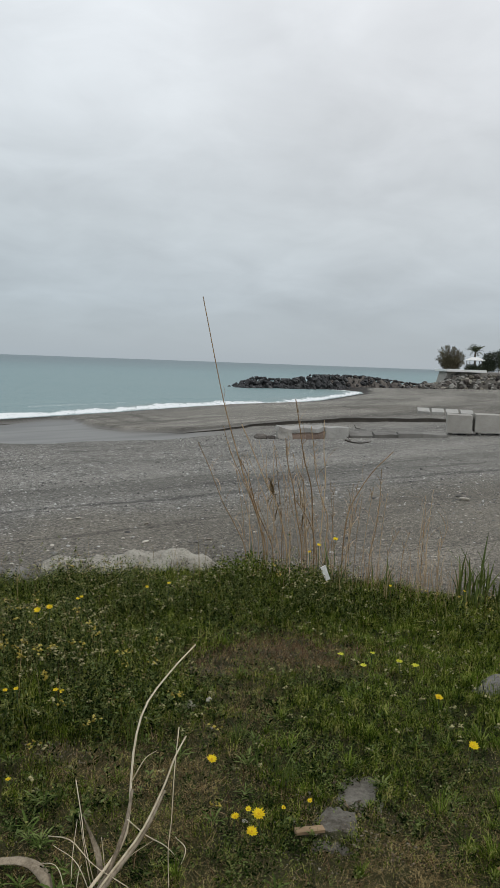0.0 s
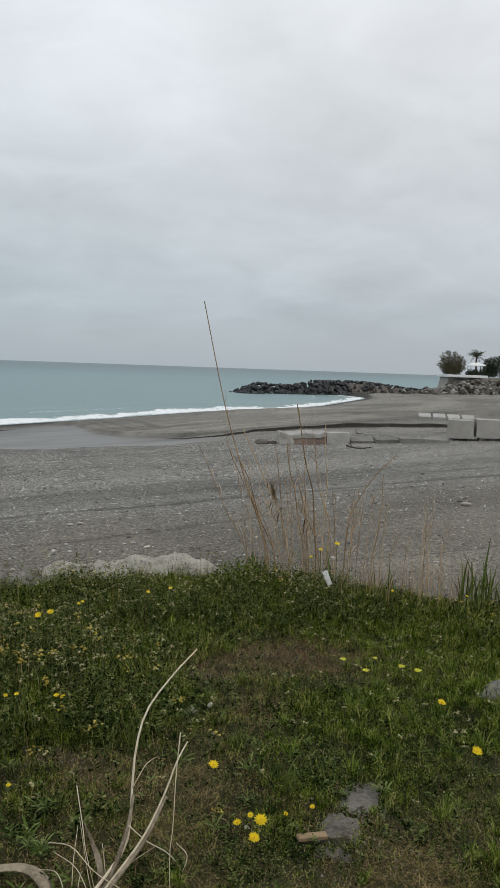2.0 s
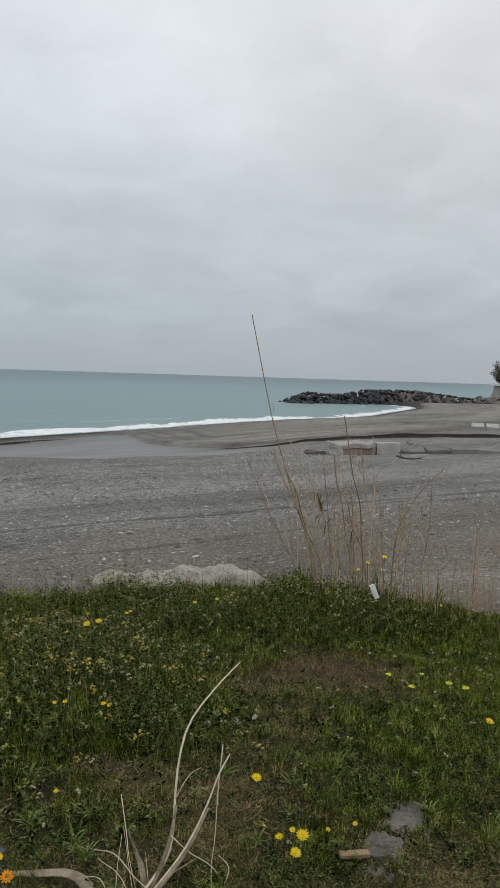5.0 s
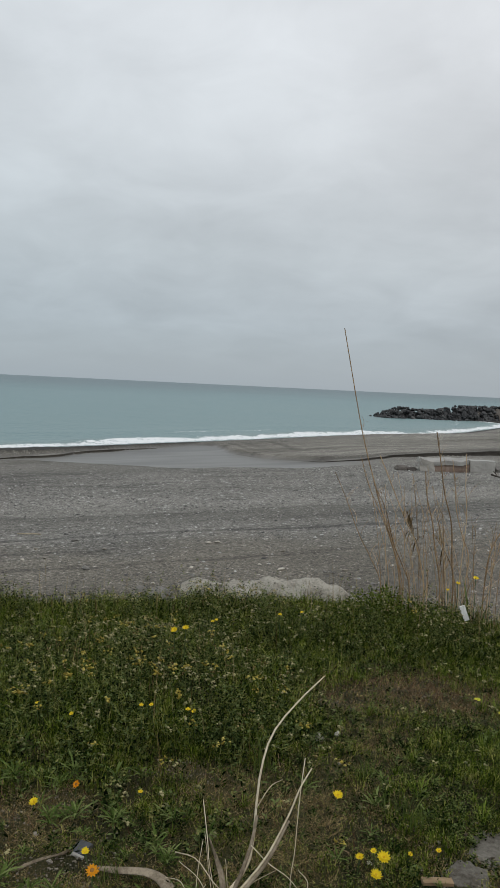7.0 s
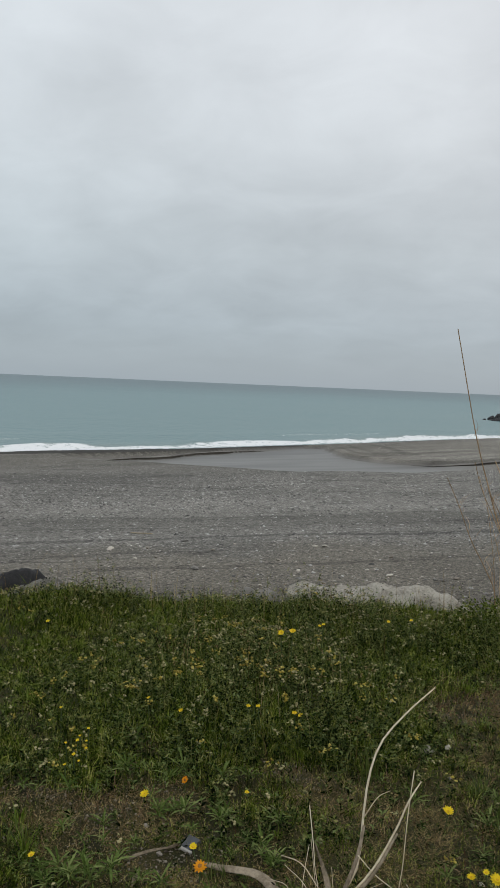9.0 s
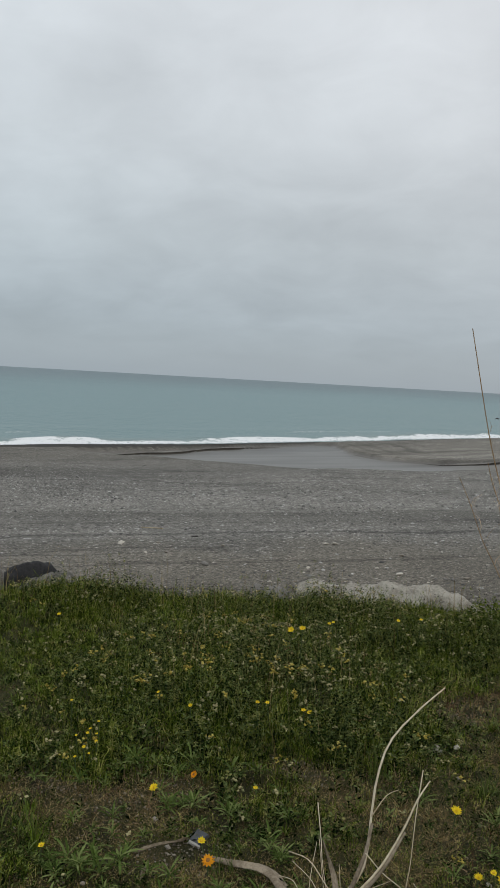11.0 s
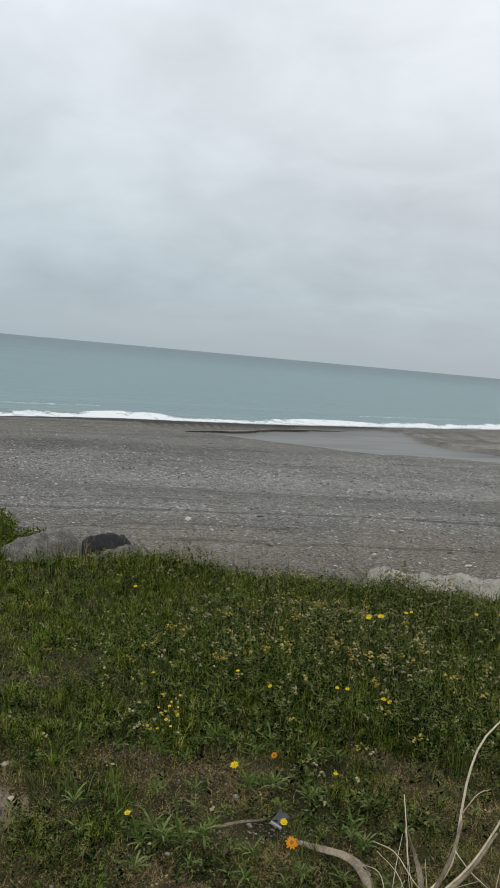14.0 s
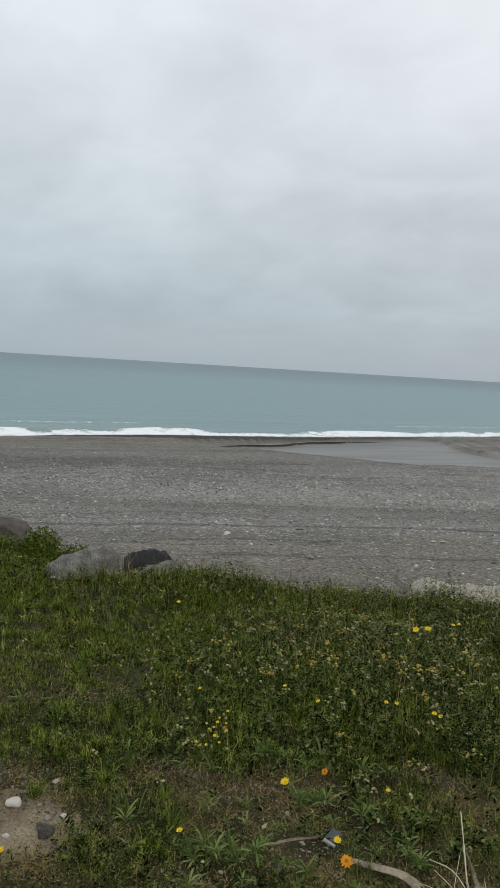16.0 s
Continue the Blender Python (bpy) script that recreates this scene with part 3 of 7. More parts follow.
def point_value(ob, name, values):
    ob.data.attributes.new(name, "FLOAT", "POINT").data.foreach_set("value", np.asarray(values, np.float32))


def geometric(a, b, ratio):
    return list(a * ratio ** np.arange(int(math.log(b / a) / math.log(ratio)) + 1))


# ---------------------------------------------------------------- beach, sea, meadow
VIEW = list(np.arange(-30, 62, 0.3))
ROUND = list(np.arange(62, 330, 5.0))


def build_beach():
    rings = [0.5, 2.0] + geometric(3.5, 20, 1.02) + geometric(20.3, 62, 1.0062) + geometric(63, 220, 1.014) + geometric(225, 4900, 1.12)
    x, y, q = polar_grid(VIEW + ROUND, rings)
    s, p = shore_of(x, y), pool_of(x, y)
    z = beach_z(x, y)
    z = np.where(np.hypot(x, y) < 3.4, -1.3, z)
    ob = tagged(sheet("ground", x, y, z, q, SHINGLE), "grey shingle and sand beach with damp bands", "beach", kind="structure")
    edge = 0.8 * waves(x, y, 0.45, 21)
    point_value(ob, "wet", np.clip(smooth(p * 1.25 - 0.2) * smooth((s - 0.5) / 2) * (0.15 + 0.85 * smooth((1.0 - x) / 5)), 0, 1))
    damp = smooth((2.4 + 5.6 * smooth(-to_line(x, y, POOL_LEFT) / 1.0 + 0.5) + edge - s) / 1.3)
    far = to_line(x, y, POOL_FAR)
    # a darker strip along the cut at the channel's far side
    damp = np.maximum(damp, 0.55 * smooth((0.36 - np.abs(far - 0.06)) / 0.12) * smooth((x + 6) / 3) * smooth((44 - x) / 3))
    # drying lines one inside the other on the low spit
    for off, wide, dark in ((1.1, 0.14, 0.5), (2.3, 0.22, 0.4), (3.9, 0.30, 0.45), (5.6, 0.35, 0.3)):
        line = np.exp(-((far + off + 0.45 * waves(x, y, 0.5, 23)) / wide) ** 2)
        damp = np.maximum(damp, dark * line * smooth((6 - x) / 5) * smooth((x + 12) / 3) * smooth((s - 2) / 2))
    point_value(ob, "damp", np.clip(damp, 0, 1))
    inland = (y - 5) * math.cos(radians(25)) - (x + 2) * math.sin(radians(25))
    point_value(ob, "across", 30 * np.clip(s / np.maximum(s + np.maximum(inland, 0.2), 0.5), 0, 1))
    point_value(ob, "along", 0.75 * x + 0.66 * y)


def build_sea():
    rings = geometric(15, 130, 1.0085) + geometric(133, 400, 1.03) + geometric(420, 4500, 1.14) + [4950]
    x, y, q = polar_grid(VIEW + ROUND, rings)
    s = -shore_of(x, y)
    near = smooth((140 - np.hypot(x, y)) / 60)
    lump = 0.5 + 0.5 * waves(x, y, 0.5, 31)
    ridge = np.exp(-((s - 1.8 - 0.6 * waves(x, y, 0.25, 32)) / 0.9) ** 2)
    z = SEA + ridge * (0.11 + 0.15 * lump) * near + 0.03 * np.exp(-((s - 0.3) / 0.7) ** 2)
    z = z + 0.05 * waves(x, y, 0.9, 33) * ridge + 0.10 * np.exp(-((s - 9 - 2 * waves(x, y, 0.1, 35)) / 2.2) ** 2) * near + 0.015 * waves(x, y, 0.8, 34) * smooth(s / 3)
    ob = tagged(sheet("water", x, y, z, q, SEAWATER), "calm turquoise sea with a line of white surf", "sea", kind="structure")
    reach = smooth((s + 0.5) / 0.5) * smooth((1.9 + 0.5 * smooth((-8 - x) / 8) + 0.7 * waves(x, y, 0.3, 36) + 0.5 * waves(x, y, 1.1, 37) - s) / 1.2)
    lead = np.exp(-((s - 0.45 - 0.3 * waves(x, y, 0.6, 39)) / 1.0) ** 2)
    crest = np.exp(-((s - 1.8 - 0.6 * waves(x, y, 0.25, 32)) / 0.9) ** 2)
    back = np.exp(-((s - 6.6 - 0.8 * waves(x, y, 0.2, 41)) / 0.5) ** 2) * smooth((waves(x, y, 0.22, 42) - 0.05) / 0.3)
    point_value(ob, "foam", np.clip(0.42 + 0.24 * lead + 0.12 * crest + 0.12 * crest + 0.06 * waves(x, y, 0.8, 38), 0, 0.70) * reach + 0.46 * back)
    point_value(ob, "out", np.interp(np.log10(np.maximum(s, 1)), [0, 0.5, 1.0, 2.0, 2.25, 2.5, 2.8, 3.2], [0.0, 0.08, 0.2, 0.5, 0.68, 0.86, 0.98, 1.05]))


def build_meadow():
    rings = [0.0001, 0.5, 1.0] + geometric(1.3, 7.2, 1.012) + geometric(7.3, 70, 1.08)
    x, y, q = polar_grid(list(np.arange(-45, 75, 0.5)) + list(np.arange(75, 315, 4.0)), rings)
    z = meadow_z(x, y)
    bx, by, bq = polar_grid(list(np.arange(0, 360, 6.0)), [0.0001] + list(np.arange(0.03, 0.40, 0.018)))
    bx, by = bx * 1.15 - 1.70, by * 0.9 + 1.49
    lip = 0.011 * smooth(1.08 - np.hypot((bx + 1.70) / 0.30, (by - 1.49) / 0.24) + 0.22 * waves(bx, by, 9.0, 53)) - 0.005
    tagged(sheet("bare_soil", bx, by, meadow_z(bx, by) + lip + 0.003 * waves(bx, by, 22.0, 57), bq, TAN_SOIL), "dry tan bare soil in a gap of the turf", "soil", kind="structure")
    ob = tagged(sheet("meadow_ground", x, y, z, q, SOIL), "brown soil of a weedy meadow above the beach", "meadow", kind="structure")


def build_scarp(course, tall, grow):
    """A low cut bank of dark sand along one side of the channel, tall metres high once it has grown to its full height.
    """
    line = [Vector((x, y, 0)) for x, y in course]
    line = [line[int(u)].lerp(line[min(int(u) + 1, len(line) - 1)], u % 1) for u in np.linspace(0, len(line) - 1, 260)]
    bm, rows = bmesh.new(), []
    for i, p in enumerate(line):
        d = (line[min(i + 1, 259)] - line[max(i - 1, 0)]).normalized()
        n = Vector((d.y, -d.x, 0))
        p = p + n * (0.30 + 0.16 * noise.noise(p * 0.55) + 0.06 * noise.noise(p * 2.1))
        h = tall * min(1.0, max(0.0, i - grow) / 110, i / 60, (259 - i) / 60) * (0.86 + 0.22 * noise.noise(p * 0.4))
        back = float(beach_z(np.array([p.x - n.x * 1.1]), np.array([p.y - n.y * 1.1]))[0])
        foot = -2.25
        rows.append([bm.verts.new(q) for q in (p + n * 0.10 + Vector((0, 0, foot - 0.03)), p + n * 0.04 + Vector((0, 0, foot + h * 0.25)), p + Vector((0, 0, foot + h * 0.62)),
                                               p + n * 0.03 + Vector((0, 0, foot + h * 0.95)), p - n * 0.08 + Vector((0, 0, foot + h)), p - n * 1.1 + Vector((0, 0, back - 0.02)))])
    for a, b in zip(rows, rows[1:]):
        for k in range(5):
            bm.faces.new((a[k], b[k], b[k + 1], a[k + 1]))
    ob = part("sand_scarp", bm, DARK_SAND, shade=True)
    ob.data.materials.append(SAND_TOP)
    for f in ob.data.polygons:
        f.material_index = 1 if f.index % 5 == 4 else 0
    tagged(ob, "low cut bank of dark sand along the channel", "sand bank", kind="structure")


DARK_SAND = surface("dark_sand", [(0.34, (0.022, 0.019, 0.015)), (0.5, (0.044, 0.039, 0.032)), (0.66, (0.085, 0.077, 0.064))], scale=1.2, fine=14, rough=0.85, bump=0.8, depth=0.04)
SAND_TOP = surface("dry_grey_sand", [(0.34, (0.115, 0.109, 0.096)), (0.5, (0.175, 0.167, 0.149)), (0.66, (0.24, 0.23, 0.207))], scale=1.2, fine=40, rough=0.95, bump=0.5, depth=0.02)
build_beach()
build_scarp(POOL_FAR[2:], 0.30, 60)
build_scarp(POOL_LEFT[1:8], 0.12, -90)
build_sea()
build_meadow()


# ---------------------------------------------------------------- breakwater, terrace and blocks on the beach
def build_breakwater():
    a, b = Vector((-3.2, 113.5, 0)), Vector((31, 129, 0))
    along = (b - a).normalized()
    across = Vector((-along.y, along.x, 0))
    jetty = thing("breakwater", "breakwater of dark tumbled boulders running into the sea", "breakwater", Matrix.Translation((0, 0, SEA)))
    kinds = [[rock_mesh("boulder", 100 + 10 * k + i, m, 2, 0.70) for i in range(4)] for k, m in enumerate((DARK_STONE, BROWN_STONE, GREY_STONE))]
    r = random.Random(5)
    length = (b - a).length
    height = lambda u: float(np.interp(u, [0, 0.04, 0.10, 0.2, 0.27, 0.36, 0.6, 0.75, 0.9, 1.0], [0.2, 1.0, 1.65, 1.4, 1.45, 2.2, 2.3, 1.8, 1.25, 1.1]))
    for lot, (u0, u1, stone) in enumerate(((0.0, 0.5, DARK_STONE), (0.5, 1.04, BROWN_STONE))):
        core, rows = bmesh.new(), []
        for i in range(221):
            u = u0 + (u1 - u0) * i / 220
            row = []
            for k in range(37):
                w = -4.0 + 6.6 * k / 36
                rise = height(u) * max(0.0, 1 - max(0.0, abs(w + 0.3) - 0.6) / 2.9) - 0.28
                p = a + along * (u * length) + across * w
                near, spot = noise.voronoi(p * 1.45)
                p.z = rise + 0.30 * noise.noise(p * 0.9) + 0.50 * (noise.cell(spot[0] * 7.3) - 0.5) + 0.75 * (0.38 - near[0]) - (0.8 if k in (0, 36) else 0)
                row.append(core.verts.new(p))
            rows.append(row)
        for q, s in zip(rows, rows[1:]):
            for k in range(36):
                core.faces.new((q[k], q[k + 1], s[k + 1], s[k]))
        part("rubble_core", core, stone, jetty)
    for _ in range(470):
        u = r.random()
        top = height(u)
        w = r.uniform(-3.2, 2.2)
        rise = top * max(0.0, 1 - max(0.0, abs(w + 0.1) - 0.7) / 2.6)
        p = a + along * (u * length) + across * w
        size = r.uniform(0.40, 0.95) * (1.0 if u < 0.75 else 0.8)
        z = rise - size * 0.18
        if w > 0.8 and r.random() < 0.85:
            continue
        ground = float(beach_z(np.array([p.x]), np.array([p.y]))[0]) - SEA
        z = max(z, min(ground, 0.0) + 0.12 * size)
        k = 0 if r.random() < np.interp(u, [0, 0.3, 0.45, 0.62, 1], [1, 1, 0.95, 0.75, 0.35]) else (1 if u < 0.8 or r.random() < 0.4 else 2)
        m = Matrix.Translation((p.x, p.y, z)) @ pose(0, 0, 0, r.uniform(-25, 25), r.uniform(-25, 25), r.uniform(0, 360)) @ Matrix.Diagonal((size * r.uniform(0.8, 1.25), size, size * r.uniform(0.6, 0.85), 1))
        piece("boulder", kinds[k][r.randrange(4)], jetty, m)


def build_revetment():
    wall = thing("rock_revetment", "revetment of pale grey boulders below a terrace", "revetment", Matrix.Translation((0, 0, 0)))
    kinds = [rock_mesh("boulder", 300 + i, m, 2, 0.6) for i, m in enumerate((GREY_STONE, GREY_STONE, BROWN_STONE, PALE_STONE))]
    r = random.Random(9)
    for _ in range(298):
        x = r.uniform(30.0, 60)
        k = r.random()
        y = 130.0 + 3.4 * k + r.uniform(-0.4, 0.4)
        z = -1.75 + 2.85 * k * (0.25 + 0.75 * min(1, max(0, x - 33.5) / 4)) - 0.1
        s = r.uniform(0.6, 1.35)
        m = Matrix.Translation((x, y, z)) @ pose(0, 0, 0, r.uniform(-30, 30), r.uniform(-30, 30), r.uniform(0, 360)) @ Matrix.Diagonal((s * r.uniform(0.8, 1.3), s, s * r.uniform(0.6, 0.9), 1))
        piece("boulder", kinds[r.randrange(4)], wall, m)


def build_terrace():
    t = thing("seaside_terrace", "concrete seaside terrace with a white edge slab", "terrace", Matrix.Translation((34.6, 133, -2.6)))
    part("base_wall", shaped_wall(), CONCRETE, t, "grey battered concrete wall")
    part("edge_slab", box(7.2, 8.6, 0.46, 0.05), WHITE_PAINT, t, "white overhanging slab", pose(3.4, 3.6, 3.70))
    part("rear_deck", box(36, 12, 3.85, 0.05), CONCRETE, t, "", pose(23.5, 8.5, 0))


def shaped_wall():
    bm = box(6, 6, 3.72, 0.05)
    for v in bm.verts:
        if v.co.z < 1:
            v.co.x += -0.9 if v.co.x < 0 else 0.0
            v.co.y += -0.7 if v.co.y < 0 else 0.0
        v.co += Vector((3.4, 4.0, 0))
    return bm


build_breakwater()
build_revetment()
build_terrace()


def stand(x, y, rz=0.0, sink=0.03, rx=0.0, ry=0.0):
    z = float(beach_z(np.array([x]), np.array([y]))[0])
    return pose(x, y, z - sink, rx, ry, rz)


def build_blocks():
    big = "large grey weathered concrete cube standing on the beach"
    for i, (x, y, rz, w) in enumerate(((8.72, 31.0, -12, 1.0), (9.92, 30.75, -10, 1.22), (11.3, 30.5, -8, 1.2), (12.7, 30.2, -9, 1.2))):
        b = thing("concrete_block", big, "concrete block", stand(x, y, rz, 0.02), "concrete blocks on the beach")
        part("body", box(w, 1.0, 0.75, 0.03, 0.012, i), CONCRETE, b, at=pose(0, 0, 0.13))
        for sx in (-1, 1):
            part("foot", box(0.12, 0.8, 0.14, 0.01), OLD_CONCRETE, b, at=pose(sx * w * 0.34, 0, 0))
    low = "low grey concrete block half sunk in shingle"
    for i, (x, y, rz, w, h, tilt) in enumerate(((3.36, 29.75, 6, 0.95, 0.46, 0), (4.40, 29.95, 2, 0.95, 0.17, 10), (5.38, 29.7, 0, 0.93, 0.17, 4), (6.34, 29.5, -3, 0.95, 0.17, 0), (7.32, 29.5, -3, 0.95, 0.15, 0))):
        part("concrete_block", box(w, 0.8, h + 0.1, 0.02, 0.035, 20 + i), PALE_CONCRETE if i < 1 else OLD_CONCRETE, at=stand(x, y, rz, 0.1, tilt, 0))
        tagged(bpy.context.scene.collection.objects[-1], low, "concrete block", "low concrete blocks")
    broken = thing("broken_block", "broken concrete block with reddish rubble side", "concrete block", stand(1.95, 29.3, 8, 0.03))
    part("rubble_core", box(1.7, 0.8, 0.36, 0.02, 0.06, 41), RED_RUBBLE, broken)
    part("cap", box(1.85, 0.9, 0.16, 0.02, 0.10, 42), PALE_CONCRETE, broken, "pale broken concrete cap", pose(-0.05, 0.05, 0.34, 3, -3, 0))
    part("corner_lump", box(0.5, 0.7, 0.42, 0.02, 0.11, 43), CONCRETE, broken, "", pose(-0.72, -0.1, 0.02))
    for i, (x, y, s) in enumerate(((0.30, 28.9, 0.50), (0.70, 28.9, 0.42))):
        part("rubble_stone", rock(60 + i), BROWN_STONE, at=stand(x, y, 40 * i, -0.10 * s) @ Matrix.Diagonal((s * 1.2, s, s * 0.7, 1)))
        tagged(bpy.context.scene.collection.objects[-1], "small grey-brown rubble stone beside the broken block", "stone")
    for i in range(4):
        x = 13.45 + 1.07 * i
        part("concrete_slab", box(0.92, 1.15, 0.22, 0.02, 0.015, 70 + i), PALE_CONCRETE, at=stand(x, 58.0 - 0.25 * i, -10, -0.10, 12, 0))
        tagged(bpy.context.scene.collection.objects[-1], "pale tilted concrete slab on the far sand bank", "concrete slab", "tilted slabs")
    for i, (x, y, s) in enumerate(((16.7, 52.6, 0.8), (17.4, 52.4, 0.9), (18.3, 52.6, 0.7), (18.9, 52.2, 1.0), (17.9, 53.4, 0.9))):
        part("rock", rock(80 + i), BROWN_STONE, at=stand(x, y, 70 * i, -0.18 * s) @ Matrix.Diagonal((s * 1.2, s, s * 0.7, 1)))
        tagged(bpy.context.scene.collection.objects[-1], "dark brown rock beside the tilted slabs", "rock", "rocks by the slabs")


build_blocks()


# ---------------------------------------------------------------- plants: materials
# GRASS, HERB, TALL_HERB: near-black low stops put the shade between plants into leaf colour
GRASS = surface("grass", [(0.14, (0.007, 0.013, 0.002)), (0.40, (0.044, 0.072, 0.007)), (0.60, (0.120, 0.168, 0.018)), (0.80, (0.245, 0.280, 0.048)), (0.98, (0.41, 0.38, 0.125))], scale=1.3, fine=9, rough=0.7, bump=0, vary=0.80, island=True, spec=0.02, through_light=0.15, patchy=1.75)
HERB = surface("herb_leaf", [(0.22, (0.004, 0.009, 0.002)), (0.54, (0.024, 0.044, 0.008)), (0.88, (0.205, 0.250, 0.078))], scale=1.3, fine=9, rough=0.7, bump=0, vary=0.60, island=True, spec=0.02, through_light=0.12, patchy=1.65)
GREYHERB = surface("grey_green_leaf", [(0.25, (0.045, 0.060, 0.014)), (0.5, (0.125, 0.145, 0.036)), (0.75, (0.28, 0.275, 0.095))], scale=1.3, fine=9, rough=0.8, bump=0, vary=0.5, island=True, spec=0.1, through_light=0.2, patchy=0.50)
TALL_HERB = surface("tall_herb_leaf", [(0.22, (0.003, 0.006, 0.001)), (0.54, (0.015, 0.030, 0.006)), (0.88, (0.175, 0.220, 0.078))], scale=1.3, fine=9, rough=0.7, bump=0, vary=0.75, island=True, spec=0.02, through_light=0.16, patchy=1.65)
STRAW = surface("dry_straw", [(0.25, (0.100, 0.064, 0.022)), (0.5, (0.225, 0.160, 0.062)), (0.75, (0.44, 0.345, 0.165))], scale=2.0, fine=12, rough=0.8, bump=0, vary=0.6, island=True, spec=0.15, through_light=0.12, patchy=0.40)
LITTER = surface("brown_litter", [(0.25, (0.060, 0.032, 0.016)), (0.5, (0.13, 0.078, 0.040)), (0.75, (0.24, 0.165, 0.095))], scale=2.0, fine=12, rough=0.85, bump=0, vary=0.6, island=True, spec=0.1, patchy=0.40)
WHITEHEAD = surface("white_blossom", [(0.25, (0.13, 0.140, 0.065)), (0.5, (0.28, 0.265, 0.125)), (0.80, (0.52, 0.465, 0.25))], scale=5, fine=60, rough=0.8, bump=0, vary=0.8, island=True, spec=0.1, through_light=0.2)
YELLOWHEAD = surface("yellow_blossom", [(0.3, (0.24, 0.185, 0.035)), (0.5, (0.46, 0.36, 0.060)), (0.78, (0.64, 0.53, 0.15))], scale=5, fine=60, rough=0.7, bump=0, vary=0.6, island=True, spec=0.1, through_light=0.2)
LEMON = surface("lemon_petal", [(0.3, (0.50, 0.50, 0.030)), (0.7, (0.70, 0.68, 0.070))], scale=40, fine=220, rough=0.6, bump=0, vary=0.2, spec=0.15, through_light=0.25)
PETAL = surface("yellow_petal", [(0.3, (0.74, 0.54, 0.012)), (0.7, (0.86, 0.68, 0.03))], scale=40, fine=220, rough=0.6, bump=0, vary=0.15, spec=0.15, through_light=0.25)
ORANGE = surface("orange_petal", [(0.3, (0.72, 0.27, 0.01)), (0.7, (0.82, 0.38, 0.02))], scale=40, fine=220, rough=0.6, bump=0, vary=0.15, spec=0.15, through_light=0.25)
EYE_YELLOW = surface("flower_centre", [(0.3, (0.55, 0.33, 0.01)), (0.7, (0.75, 0.50, 0.02))], scale=60, fine=300, rough=0.8, bump=0.5, depth=0.002)
EYE_BROWN = surface("brown_centre", [(0.3, (0.20, 0.09, 0.02)), (0.7, (0.34, 0.17, 0.03))], scale=60, fine=300, rough=0.8, bump=0.5, depth=0.002)
STEM = surface("green_stem", [(0.3, (0.045, 0.075, 0.025)), (0.7, (0.085, 0.120, 0.045))], scale=20, fine=90, rough=0.7, bump=0)
LEAF = surface("broad_leaf", [(0.28, (0.040, 0.066, 0.012)), (0.5, (0.096, 0.142, 0.032)), (0.72, (0.205, 0.245, 0.085))], scale=18, fine=120, rough=0.7, bump=0.3, depth=0.003, vary=0.45, spec=0.05, through_light=0.18)
CANE = surface("dry_cane", [(0.34, (0.34, 0.27, 0.175)), (0.5, (0.56, 0.475, 0.34)), (0.66, (0.70, 0.625, 0.48))], scale=9, fine=80, rough=0.65, bump=0.4, depth=0.002, stretch=(1, 1, 0.3))
BARK = surface("grey_cane_sheath", [(0.34, (0.060, 0.044, 0.028)), (0.5, (0.155, 0.122, 0.082)), (0.66, (0.32, 0.265, 0.19))], scale=12, fine=120, rough=0.85, bump=0.7, depth=0.003, stretch=(1, 1, 0.25))
REED = surface("dry_reed", [(0.28, (0.20, 0.125, 0.062)), (0.5, (0.45, 0.310, 0.175)), (0.75, (0.64, 0.49, 0.32))], scale=7, fine=60, rough=0.75, bump=0, vary=0.4, through_light=0.1)
PLUME = surface("brown_plume", [(0.28, (0.090, 0.058, 0.026)), (0.5, (0.190, 0.130, 0.062)), (0.75, (0.33, 0.245, 0.13))], scale=7, fine=60, rough=0.8, bump=0, vary=0.5, through_light=0.1)
BLADE = surface("tall_green_blade", [(0.28, (0.040, 0.062, 0.010)), (0.5, (0.080, 0.115, 0.018)), (0.75, (0.16, 0.185, 0.045))], scale=7, fine=60, rough=0.6, bump=0, vary=0.4, through_light=0.2)
SLAB = surface("dusty_flagstone", [(0.34, (0.052, 0.044, 0.032)), (0.46, (0.115, 0.103, 0.084)), (0.56, (0.165, 0.152, 0.128)), (0.68, (0.240, 0.224, 0.194))], scale=6, fine=70, rough=0.95, bump=1.0, depth=0.01)
SLATE = surface("grey_slate", [(0.3, (0.055, 0.060, 0.066)), (0.7, (0.115, 0.122, 0.130))], scale=12, fine=80, rough=0.7, bump=0.4, depth=0.003)
WHITE_STONE = surface("white_pebble", [(0.35, (0.23, 0.205, 0.165)), (0.62, (0.54, 0.50, 0.43))], scale=20, fine=90, rough=0.8, bump=0.4, depth=0.004, vary=0.4)
BLACK_ROCK = surface("black_rock", [(0.3, (0.012, 0.012, 0.013)), (0.6, (0.030, 0.029, 0.029)), (0.8, (0.065, 0.062, 0.060))], scale=7, fine=45, rough=0.75, bump=0.8, depth=0.02)
WOOD = surface("split_wood", [(0.3, (0.15, 0.095, 0.05)), (0.7, (0.34, 0.24, 0.14))], scale=20, fine=120, rough=0.8, bump=0.5, depth=0.003, stretch=(0.2, 1, 1))
SCRAP = surface("white_plastic", [(0.3, (0.55, 0.55, 0.52)), (0.7, (0.78, 0.78, 0.75))], scale=30, fine=160, rough=0.6, bump=0.2, depth=0.003)


# ---------------------------------------------------------------- plants: masses that nobody could count
rng = np.random.RandomState(11)


